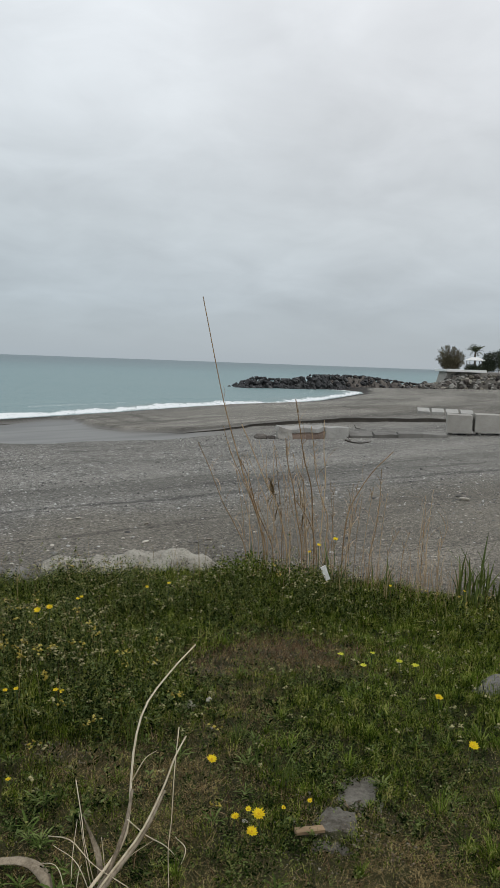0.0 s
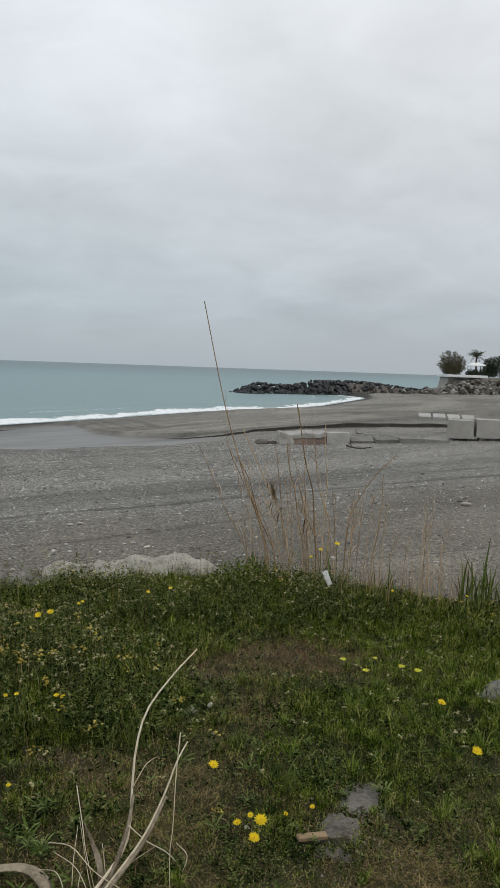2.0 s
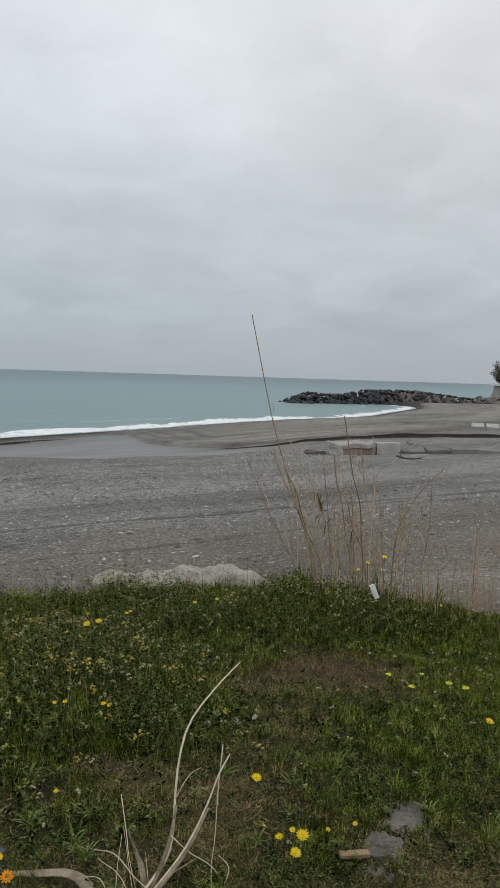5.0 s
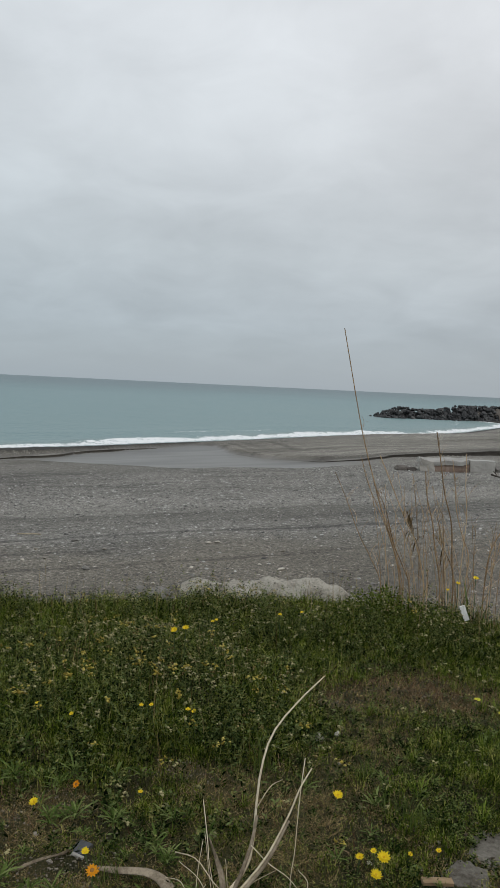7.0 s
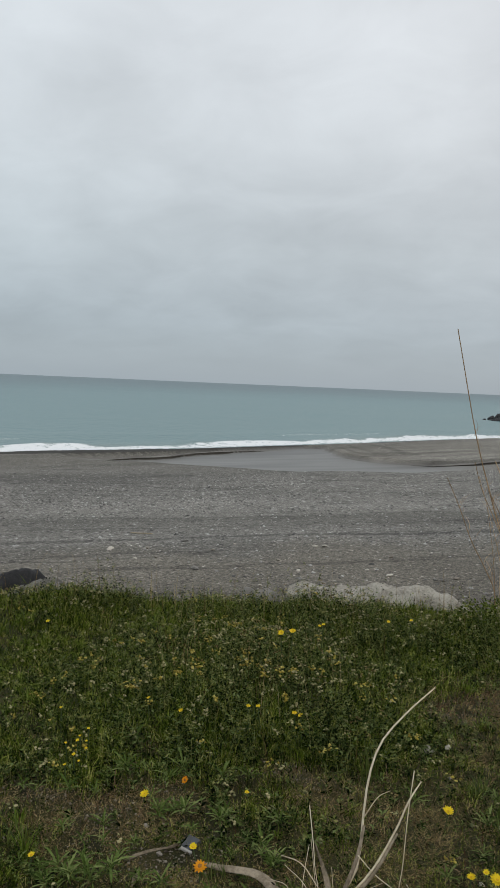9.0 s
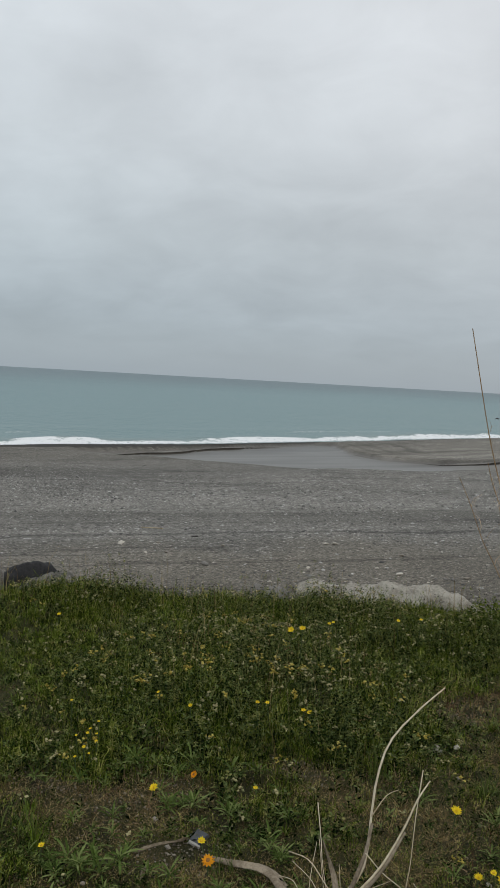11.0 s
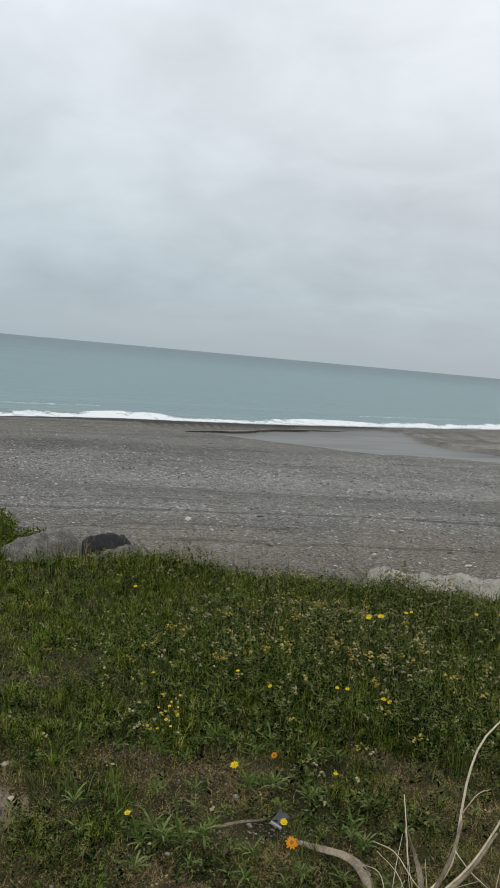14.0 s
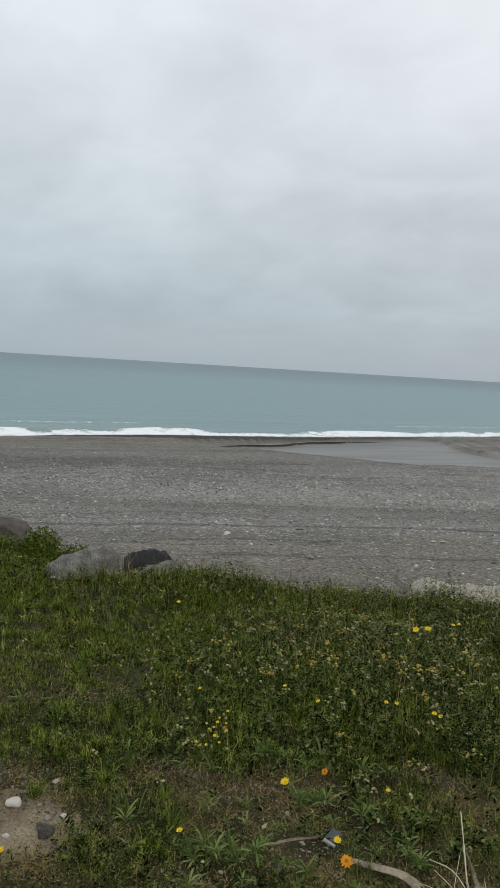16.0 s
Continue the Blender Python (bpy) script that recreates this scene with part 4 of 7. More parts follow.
ROSETTES = [(-1.16, 1.73, 1.2, 15), (-1.00, 1.76, 1.4, 17), (-0.93, 2.12, 1.4, 16), (-1.00, 2.07, 1.2, 14), (-0.80, 2.12, 1.2, 15), (-1.34, 2.06, 1.3, 14), (-1.23, 2.26, 1.4, 18), (-1.43, 2.55, 1.7, 15), (-1.42, 1.68, 1.2, 12),
            (-1.31, 2.48, 1.6, 13), (-1.05, 2.36, 1.3, 15), (-0.62, 2.02, 1.0, 12), (-0.62, 2.20, 1.1, 13), (0.02, 2.30, 0.8, 10), (0.05, 2.62, 1.0, 13), (0.18, 2.55, 0.9, 11), (0.72, 2.30, 1.0, 12), (-0.48, 1.80, 1.1, 14),
            (-0.90, 2.39, 1.4, 14), (-2.29, 2.10, 1.5, 12), (-1.44, 2.74, 1.5, 13), (-1.50, 2.02, 1.0, 12), (-0.81, 2.42, 1.2, 13), (-0.36, 2.62, 0.9, 12), (-1.10, 1.55, 1.2, 13)]


GRIT = [(-1.42, 2.02, 0.14, 0.06), (-1.16, 2.02, 0.11, 0.13), (-1.02, 2.20, 0.12, 0.06), (-0.68, 2.53, 0.15, 0.08), (-0.99, 1.57, 0.24, 0.07), (-1.86, 1.66, 0.15, 0.10), (-0.18, 3.42, 0.20, 0.09), (0.24, 3.70, 0.25, 0.08), (-2.15, 2.28, 0.20, 0.05)]


def blob(x, y, cx, cy, rx, ry, turn=0.0):
    c, s = math.cos(radians(turn)), math.sin(radians(turn))
    u, v = (x - cx) * c + (y - cy) * s, (y - cy) * c - (x - cx) * s
    return np.exp(-((u / rx) ** 2 + (v / ry) ** 2))


def dry_of(x, y):
    """Where the turf is thin and dry, 0 to 1."""
    d = 1.1 * blob(x, y, 0.22, 3.72, 0.42, 0.30) + 0.95 * blob(x, y, 0.02, 2.98, 0.20, 0.34) + 0.95 * blob(x, y, -0.16, 2.34, 0.22, 0.26) + 1.0 * blob(x, y, 0.50, 2.02, 0.17, 0.22)
    d += 1.0 * blob(x, y, -1.72, 1.52, 0.28, 0.24) + 0.75 * blob(x, y, -1.10, 2.05, 0.20, 0.14) + 0.7 * blob(x, y, -0.78, 1.80, 0.22, 0.14) + 0.7 * blob(x, y, -1.42, 1.95, 0.22, 0.10)
    d += 0.6 * blob(x, y, -0.55, 2.42, 0.16, 0.14) + 0.6 * blob(x, y, -0.20, 3.55, 0.22, 0.14) + 0.5 * blob(x, y, -2.6, 2.4, 0.4, 0.16) + 0.8 * blob(x, y, 0.35, 1.75, 0.3, 0.15)
    d += 0.95 * blob(x, y, -1.42, 2.02, 0.13, 0.06) + 0.95 * blob(x, y, -1.17, 2.03, 0.10, 0.13) + 0.9 * blob(x, y, -1.02, 2.20, 0.12, 0.06) + 0.9 * blob(x, y, -0.68, 2.53, 0.15, 0.08) + 0.9 * blob(x, y, -0.18, 3.42, 0.20, 0.10)
    d += 0.9 * blob(x, y, -0.99, 1.56, 0.25, 0.07) + 0.9 * blob(x, y, -1.86, 1.66, 0.16, 0.10) + 0.8 * blob(x, y, -2.15, 2.28, 0.22, 0.06, 40) + 0.7 * blob(x, y, -1.72, 2.36, 0.16, 0.06)
    d += 0.9 * blob(x, y, -3.35, 3.65, 0.35, 0.18, 40) + 0.7 * blob(x, y, -0.45, 1.95, 0.16, 0.12)
    d += 0.9 * smooth((2.75 - y - 0.15 * np.abs(x)) / 0.7) * np.clip(waves(x, y, 7.0, 75) - 0.12, 0, 1) + 0.5 * np.clip(waves(x, y, 3.6, 76) - 0.45, 0, 1)
    return np.clip(d + 0.22 * waves(x, y, 4.0, 51), 0, 1)


def open_of(x, y):
    """Where the leaf rosettes keep the grass away, 0 to 1."""
    o = np.zeros_like(x)
    for rx, ry, s, n in ROSETTES:
        o = np.maximum(o, blob(x, y, rx, ry, 0.062 * s, 0.062 * s))
    return o


def grit_of(x, y):
    """Where gritty soil lies open between the plants, 0 to 1."""
    g = np.zeros_like(x)
    for gx, gy, rx, ry in GRIT:
        g = np.maximum(g, blob(x, y, gx, gy, rx, ry))
    return np.clip(g + 0.3 * waves(x, y, 12.0, 78), 0, 1)


def brown_of(x, y):
    return np.clip(blob(x, y, 0.24, 3.74, 0.50, 0.34) + 0.5 * blob(x, y, -0.2, 3.6, 0.25, 0.15), 0, 1)


def tall_of(x, y):
    """Where the weeds stand high, 0 to 1."""
    t = blob(x, y, -1.15, 3.35, 0.85, 0.95, 25) + 0.75 * blob(x, y, -0.45, 4.6, 0.75, 0.45) + 0.8 * blob(x, y, 0.10, 5.05, 0.42, 0.32) + 0.45 * blob(x, y, -1.9, 4.6, 0.6, 0.3, 30)
    t += 0.55 * np.exp(-((bank_of(x, y) - 0.3) / 0.35) ** 2) * np.clip(0.5 + 0.8 * waves(x, y, 2.4, 52), 0, 1)
    t += 0.5 * blob(x, y, 0.75, 4.9, 0.5, 0.25) + 0.35 * blob(x, y, -1.0, 2.75, 0.5, 0.3)
    t += 0.6 * blob(x, y, -1.30, 4.95, 0.25, 0.22) + 0.75 * blob(x, y, 0.22, 4.62, 0.50, 0.22) + 0.9 * blob(x, y, -0.95, 5.0, 0.32, 0.28) - 0.9 * blob(x, y, -0.42, 5.15, 0.34, 0.30)
    return np.clip(t, 0, 1)


def bare_of(x, y):
    """Flagstone and the like, where nothing grows."""
    tan = blob(x, y, -1.70, 1.49, 0.25, 0.19) + 0.25 * waves(x, y, 9.0, 53) > 0.74
    soil = blob(x, y, -0.88, 1.90, 0.13, 0.07) + 0.25 * waves(x, y, 9.0, 54) > 0.6
    flags = (blob(x, y, 0.30, 2.13, 0.10, 0.17, -14) > 0.80) | (blob(x, y, 0.415, 2.36, 0.11, 0.18, -22) > 0.80) | (blob(x, y, 0.215, 2.09, 0.07, 0.035) > 0.5)
    edge = blob(x, y, -3.60, 3.86, 0.26, 0.10, 40) > 0.5
    return tan | soil | flags | edge | (blob(x, y, -0.83, 1.93, 0.05, 0.05) > 0.5)


def scatter(n, keep, r0=1.25, r1=6.1, a0=-27, a1=56, near=False):
    """About n points over the meadow's seen part, spread evenly or denser near by, thinned by keep(x, y)."""
    r = rng.uniform(r0, r1, n) if near else np.sqrt(rng.uniform(r0 * r0, r1 * r1, n))
    a = np.radians(rng.uniform(a0, a1, n))
    x, y = -np.sin(a) * r, np.cos(a) * r
    ok = (bank_of(x, y) > -0.35) & ~bare_of(x, y) & (rng.random_sample(n) < keep(x, y))
    return x[ok], y[ok]


def stuff(name, verts, tris, material, label, category):
    ob = sheet(name, verts[:, 0], verts[:, 1], verts[:, 2], tris, material)
    return tagged(ob, label, category, kind="stuff")


def blades(x, y, z, height, width, lean, aim=None, low=0.30):
    """Bent, tapering blades of three triangles each."""
    n = len(x)
    a = rng.uniform(0, 6.283, n) if aim is None else aim
    d = np.stack([np.cos(a), np.sin(a), np.zeros(n)], -1)
    f = a + rng.uniform(-1.2, 1.2, n) + 1.57
    w = np.stack([np.cos(f), np.sin(f), np.zeros(n)], -1) * (width / 2)[:, None]
    p = np.stack([x, y, z - 0.004], -1)
    up = np.array([0, 0, 1.0])
    l1, l2 = lean * low, lean * 1.0
    m = p + up * (height * 0.58 * np.cos(l1))[:, None] + d * (height * 0.58 * np.sin(l1))[:, None]
    t = m + up * (height * 0.42 * np.cos(l2))[:, None] + d * (height * 0.42 * np.sin(l2))[:, None]
    v = np.stack([p - w, p + w, m - w * 0.8, m + w * 0.8, t], 1).reshape(-1, 3)
    i = np.arange(n)[:, None] * 5
    q = np.concatenate([i + [0, 1, 3], i + [0, 3, 2], i + [2, 3, 4]], 1).reshape(-1, 3)
    return v, q


def slips(x, y, z, height, width, lean, aim=None, low=0.35):
    """Fine blades of two triangles, bent at two thirds of their length."""
    n = len(x)
    a = rng.uniform(0, 6.283, n) if aim is None else aim
    d = np.stack([np.cos(a), np.sin(a), np.zeros(n)], -1)
    f = a + rng.uniform(-1.2, 1.2, n) + 1.57
    w = np.stack([np.cos(f), np.sin(f), np.zeros(n)], -1) * (width / 2)[:, None]
    p = np.stack([x, y, z - 0.004], -1)
    up = np.array([0, 0, 1.0])
    m = p + up * (height * 0.62 * np.cos(lean * low))[:, None] + d * (height * 0.62 * np.sin(lean * low))[:, None]
    t = m + up * (height * 0.38 * np.cos(lean))[:, None] + d * (height * 0.38 * np.sin(lean))[:, None]
    v = np.stack([p - w, p + w, m + w * 0.9, m - w * 0.9, t], 1).reshape(-1, 3)
    i = np.arange(n)[:, None] * 5
    return v, np.concatenate([i + [0, 1, 2], i + [3, 2, 4]], 1).reshape(-1, 3)


def leaves(p, d, up, length, width):
    """Leaves of two folded triangles: from p along the unit vectors d, with up as the leaf's own up."""
    side = np.cross(d, up)
    side /= np.linalg.norm(side, axis=1)[:, None] + 1e-9
    mid = p + d * (length * 0.5)[:, None]
    rise = np.cross(side, d) * (width * 0.18)[:, None]
    v = np.stack([p, mid - side * (width / 2)[:, None] + rise, p + d * length[:, None], mid + side * (width / 2)[:, None] + rise], 1).reshape(-1, 3)
    i = np.arange(len(p))[:, None] * 4
    return v, np.concatenate([i + [0, 1, 2], i + [0, 2, 3]], 1).reshape(-1, 3)


def sprigs(x, y, z, height, count, length, width, droop=0.2, lean=0.35):
    """Leafy weeds: count leaves up each leaning stem. Returns the leaves and the tips."""
    n = len(x)
    a, l = rng.uniform(0, 6.283, n), rng.uniform(0, lean, n)
    s = np.stack([np.cos(a) * np.sin(l), np.sin(a) * np.sin(l), np.cos(l)], -1)
    base = np.stack([x, y, z], -1)
    k = np.tile(np.arange(count), n)
    o = np.repeat(np.arange(n), count)
    u = (k + rng.uniform(0.1, 0.9, len(k))) / count
    p = base[o] + s[o] * (height[o] * u)[:, None]
    b = k * 2.4 + rng.uniform(0, 6.283, n)[o] + rng.uniform(-0.4, 0.4, len(k))
    e = rng.uniform(-droop, 0.75, len(k))
    d = np.stack([np.cos(b) * np.cos(e), np.sin(b) * np.cos(e), np.sin(e)], -1)
    up = np.tile([0, 0, 1.0], (len(k), 1)) + rng.uniform(-0.5, 0.5, (len(k), 3))
    v, q = leaves(p, d, up, length * rng.uniform(0.6, 1.2, len(k)) * (1.1 - 0.5 * u), width * rng.uniform(0.7, 1.3, len(k)) * (1.1 - 0.4 * u))
    return v, q, base + s * height[:, None]


def stems(base, tip, width):
    n = len(base)
    a = rng.uniform(0, 6.283, n)
    w = np.stack([np.cos(a), np.sin(a), np.zeros(n)], -1) * width
    w2 = np.stack([-np.sin(a), np.cos(a), np.zeros(n)], -1) * width
    v = np.stack([base - w, base + w * 0.6 + w2, base + w * 0.6 - w2, tip], 1).reshape(-1, 3)
    i = np.arange(n)[:, None] * 4
    return v, np.concatenate([i + [0, 1, 3], i + [1, 2, 3], i + [2, 0, 3]], 1).reshape(-1, 3)


def heads(c, size, flat=0.7):
    """Small ragged blossoms: eight-sided knobs."""
    n = len(c)
    axis = np.array([[1, 0, 0], [-1, 0, 0], [0, 1, 0], [0, -1, 0], [0, 0, flat], [0, 0, -flat]], float)
    v = c[:, None] + axis[None] * (size[:, None] * rng.uniform(0.6, 1.25, (n, 6)))[..., None] + rng.uniform(-0.25, 0.25, (n, 6, 3)) * size[:, None, None]
    f = np.array([[0, 2, 4], [2, 1, 4], [1, 3, 4], [3, 0, 4], [2, 0, 5], [1, 2, 5], [3, 1, 5], [0, 3, 5]])
    return v.reshape(-1, 3), (np.arange(n)[:, None, None] * 6 + f[None]).reshape(-1, 3)


def joined(*sets):
    v, q, n = [], [], 0
    for a, b in sets:
        v.append(a)
        q.append(b + n)
        n += len(a)
    return np.concatenate(v), np.concatenate(q)


def build_turf():
    # grass, finer and denser where the walk passes
    short = lambda x, y: smooth((3.1 - np.hypot(x, y) + 0.5 * waves(x, y, 3.0, 83)) / 1.2)
    patch = lambda x, y: 0.72 - 0.14 * short(x, y) + 0.30 * waves(x, y, 2.6, 61) + 0.22 * waves(x, y, 10.0, 66) + 0.55 * hummock(x, y)
    x, y = scatter(640000, lambda x, y: np.clip((1.0 - 0.86 * dry_of(x, y)) * (1 - 0.8 * grit_of(x, y)) * (1 - 0.85 * open_of(x, y)) * (1 - 0.45 * tall_of(x, y)) * np.clip(patch(x, y) + 0.25 * smooth((x - 0.1) / 0.6), 0.14, 1), 0, 1), near=True)
    t, far = tall_of(x, y), np.hypot(x, y)
    h = rng.gamma(5.0, 0.0090, len(x)) * (0.62 + 1.1 * t + 0.36 * waves(x, y, 3.3, 62) + 0.20 * waves(x, y, 9.0, 65) + 0.42 * hummock(x, y) + 0.35 * smooth((1.2 - bank_of(x, y)) / 1.0))
    tuft = smooth((waves(x, y, 8.0, 84) - 0.55) / 0.4)
    h = np.clip(h * (1 - 0.55 * short(x, y) * (1 - tuft)), 0.008, 0.26)
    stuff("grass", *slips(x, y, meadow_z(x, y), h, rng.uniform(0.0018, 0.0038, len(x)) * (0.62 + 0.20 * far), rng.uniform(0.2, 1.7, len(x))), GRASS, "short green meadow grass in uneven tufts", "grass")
    # dry straw in the thin places, and among the rest
    x, y = scatter(500000, lambda x, y: np.clip(0.05 + 0.16 * short(x, y) * np.clip(0.5 + waves(x, y, 14.0, 85), 0, 1.5) + 0.85 * dry_of(x, y) ** 1.3 * (1 - 0.75 * grit_of(x, y)) * np.clip(0.55 + 0.8 * waves(x, y, 40.0, 74), 0.05, 1.2) * (1 - 0.6 * brown_of(x, y)), 0, 1), 1.25, 4.6, near=True)
    stuff("dry_grass", *slips(x, y, meadow_z(x, y) + rng.uniform(0.002, 0.016, len(x)), rng.uniform(0.010, 0.042, len(x)), rng.uniform(0.0010, 0.0022, len(x)), rng.uniform(0.9, 1.6, len(x)), None, 0.9), STRAW, "dry straw-coloured grass lying in thin patches", "dry grass")
    x, y = scatter(260000, lambda x, y: np.clip(0.02 + (0.85 * brown_of(x, y) + 0.14 * dry_of(x, y)) * np.clip(0.6 + 0.9 * waves(x, y, 38.0, 73), 0.1, 1.2), 0, 1))
    stuff("plant_litter", *slips(x, y, meadow_z(x, y) + rng.uniform(0.002, 0.02, len(x)), rng.uniform(0.015, 0.06, len(x)), rng.uniform(0.002, 0.005, len(x)), rng.uniform(0.5, 1.6, len(x)), None, 0.8), LITTER, "brown dead leaves and stems on the soil", "plant litter")
    # low leafy weeds
    x, y = scatter(60000, lambda x, y: np.clip((1 - 0.88 * dry_of(x, y)) * (1 - 0.9 * open_of(x, y)) * (1 - 0.55 * smooth((-1.75 - x) / 0.5)) * (1 - 0.35 * smooth((x - 0.1) / 0.6)) * np.clip(0.58 + 0.5 * waves(x, y, 2.2, 63) + 0.45 * waves(x, y, 13.0, 79) + 0.5 * waves(x, y, 21.0, 70) - 0.4 * hummock(x, y), 0.05, 1), 0, 1), near=True)
    t = tall_of(x, y)
    v, q, tip = sprigs(x, y, meadow_z(x, y), rng.uniform(0.02, 0.050, len(x)) * (1 + 1.3 * t), 8, 0.0135, 0.0062)
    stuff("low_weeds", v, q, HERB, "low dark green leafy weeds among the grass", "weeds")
    # grey-green weeds, higher on the hump
    x, y = scatter(52000, lambda x, y: np.clip(0.9 * tall_of(x, y) + 0.04, 0, 1) * (1 - 0.8 * dry_of(x, y)) * np.clip(0.62 + 0.85 * waves(x, y, 8.0, 67) + 1.0 * waves(x, y, 20.0, 72), 0.03, 1))
    t = tall_of(x, y)
    h = rng.uniform(0.4, 1.05, len(x)) * (0.06 + 0.20 * t) * (1 + 0.60 * waves(x, y, 7.0, 67)) * (1 + 0.9 * np.exp(-((bank_of(x, y) - 0.30) / 0.35) ** 2) * np.clip(0.3 + waves(x, y, 4.0, 86), 0, 1))
    z = meadow_z(x, y)
    v, q, tip = sprigs(x, y, z, h, 11, 0.032, 0.0095, 0.1, 0.6)
    some = rng.random_sample(len(x)) < 0.34
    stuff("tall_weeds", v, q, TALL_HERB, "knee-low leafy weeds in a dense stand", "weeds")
    base = np.stack([x, y, z], -1)
    stuff("weed_stems", *stems(base, tip, 0.0012), GREYHERB, "thin pale green weed stems", "weeds")
    v2, q2 = sprigs(tip[some][:, 0], tip[some][:, 1], tip[some][:, 2] - 0.02, np.full(some.sum(), 0.025), 9, 0.016, 0.008, 0.3, 0.3)[:2]
    stuff("weed_tops", v2, q2, GREYHERB, "pale grey-green leafy tops of the weeds", "weeds")


def build_blossoms():
    stalks = []

    def knobs(n, keep, size, rise, name, material, label, cluster=5, spread=0.0075):
        x, y = scatter(n, keep)
        z = meadow_z(x, y)
        h = (0.035 + 0.17 * tall_of(x, y)) * rng.uniform(0.8, 1.25, len(x)) + rise
        o = np.repeat(np.arange(len(x)), cluster)
        c = np.stack([x, y, z + h], -1)[o] + rng.normal(0, spread, (len(o), 3)) * [1, 1, 0.6]
        stuff(name, *heads(c, size * rng.uniform(0.6, 1.2, len(o))), material, label, "blossoms")
        stalks.append(stems(np.stack([x, y, z], -1), np.stack([x, y, z + h], -1), 0.0009))

    knobs(10500, lambda x, y: np.clip(0.42 * tall_of(x, y) * np.clip(0.8 + 1.2 * waves(x, y, 6.0, 81), 0.1, 1.6) + 0.20 * blob(x, y, 0.95, 3.7, 0.7, 0.9) + 0.06 * blob(x, y, -2.4, 3.4, 0.9, 0.9) + 0.02, 0, 1) * (1 - dry_of(x, y)),
          0.0066, 0.014, "white_blossoms", WHITEHEAD, "small whitish clover-like blossoms in the weeds")
    knobs(3400, lambda x, y: np.clip(0.9 * blob(x, y, -1.15, 2.75, 0.62, 0.26, 15) * np.clip(0.6 + 1.3 * waves(x, y, 7.0, 82), 0, 1.4) + 0.9 * blob(x, y, -1.41, 2.22, 0.06, 0.13) + 0.16 * blob(x, y, -1.3, 3.3, 0.8, 0.5) + 0.05 * tall_of(x, y) + 0.30 * blob(x, y, 1.55, 4.55, 0.35, 0.35), 0, 1),
          0.0072, 0.016, "yellow_blossoms", YELLOWHEAD, "small pale yellow blossoms in loose sprays", 6, 0.010)
    knobs(3600, lambda x, y: np.clip(0.5 * tall_of(x, y) * (waves(x, y, 3.0, 71) > 0.1), 0, 1),
          0.0050, 0.020, "seed_heads", STRAW, "brownish dry seed heads in the weeds", 5, 0.010)
    stuff("blossom_stems", *joined(*stalks), HERB, "thin dark green stems under the blossoms", "weeds")


def build_dead_stems():
    x, y = scatter(3600, lambda x, y: np.clip(0.4 * tall_of(x, y) ** 2 + 0.55 * np.exp(-((bank_of(x, y) - 0.05) / 0.25) ** 2), 0, 1))
    crumb = np.random.RandomState(91)
    beds = [(-1.72, 1.50, 0.17, 0.14, 2600), (-0.90, 1.90, 0.13, 0.09, 900), (0.34, 2.20, 0.13, 0.17, 1500)] + [(gx, gy, rx * 0.75, ry * 0.75, int(36000 * rx * ry) + 100) for gx, gy, rx, ry in GRIT]
    cx = np.concatenate([crumb.normal(gx, rx, n) for gx, gy, rx, ry, n in beds])
    cy = np.concatenate([crumb.normal(gy, ry, n) for gx, gy, rx, ry, n in beds])
    cz = meadow_z(cx, cy) + 0.004
    stuff("soil_crumbs", *heads(np.stack([cx, cy, cz], -1), np.clip(crumb.gamma(2.0, 0.0011, len(cx)), 0.001, 0.0075)), CRUMB, "small clods and grit on bare soil", "soil")
    stuff("dead_stems", *blades(x, y, meadow_z(x, y), rng.uniform(0.12, 0.42, len(x)), rng.uniform(0.0016, 0.003, len(x)), rng.uniform(0.05, 0.9, len(x))), STRAW, "thin dry stems standing out of the weeds", "dry stems")


def build_surroundings():
    """The same turf all round, where the walk never looks."""
    ahead = lambda x, y: (np.hypot(x, y) > 1.25) & (np.abs(np.degrees(np.arctan2(-x, y)) - 14.5) < 41.5) & (np.hypot(x, y) < 6.1)
    x, y = scatter(90000, lambda x, y: np.where(ahead(x, y), 0.0, np.clip(0.55 + 0.5 * waves(x, y, 2.6, 61) + 0.4 * waves(x, y, 42.0, 69), 0.05, 1)), 0.15, 6.6, -180, 180)
    stuff("outer_grass", *blades(x, y, meadow_z(x, y), rng.gamma(5.0, 0.011, len(x)), rng.uniform(0.005, 0.011, len(x)), rng.uniform(0.2, 1.7, len(x))), GRASS, "green meadow grass round about", "grass")


def build_tufts():
    # tussocks whose blades arch outwards
    x, y = scatter(1500, lambda x, y: np.clip(0.25 + 0.55 * smooth((-1.5 - x) / 0.6) + 0.65 * smooth((x - 0.2) / 0.5), 0, 1) * (1 - 0.8 * dry_of(x, y)) * (1 - 0.6 * tall_of(x, y)))
    o = np.repeat(np.arange(len(x)), 40)
    size = rng.uniform(0.35, 1.05, len(x))[o]
    aim = rng.uniform(0, 6.283, len(o))
    off = rng.uniform(0, 0.022, len(o)) * size
    bx, by = x[o] + np.cos(aim) * off, y[o] + np.sin(aim) * off
    stuff("grass_tussocks", *blades(bx, by, meadow_z(bx, by), size * rng.uniform(0.05, 0.125, len(o)), rng.uniform(0.0020, 0.0040, len(o)), rng.uniform(0.4, 1.9, len(o)), aim, 0.35), TUSSOCK, "bright green tussocks of arching grass blades", "grass")


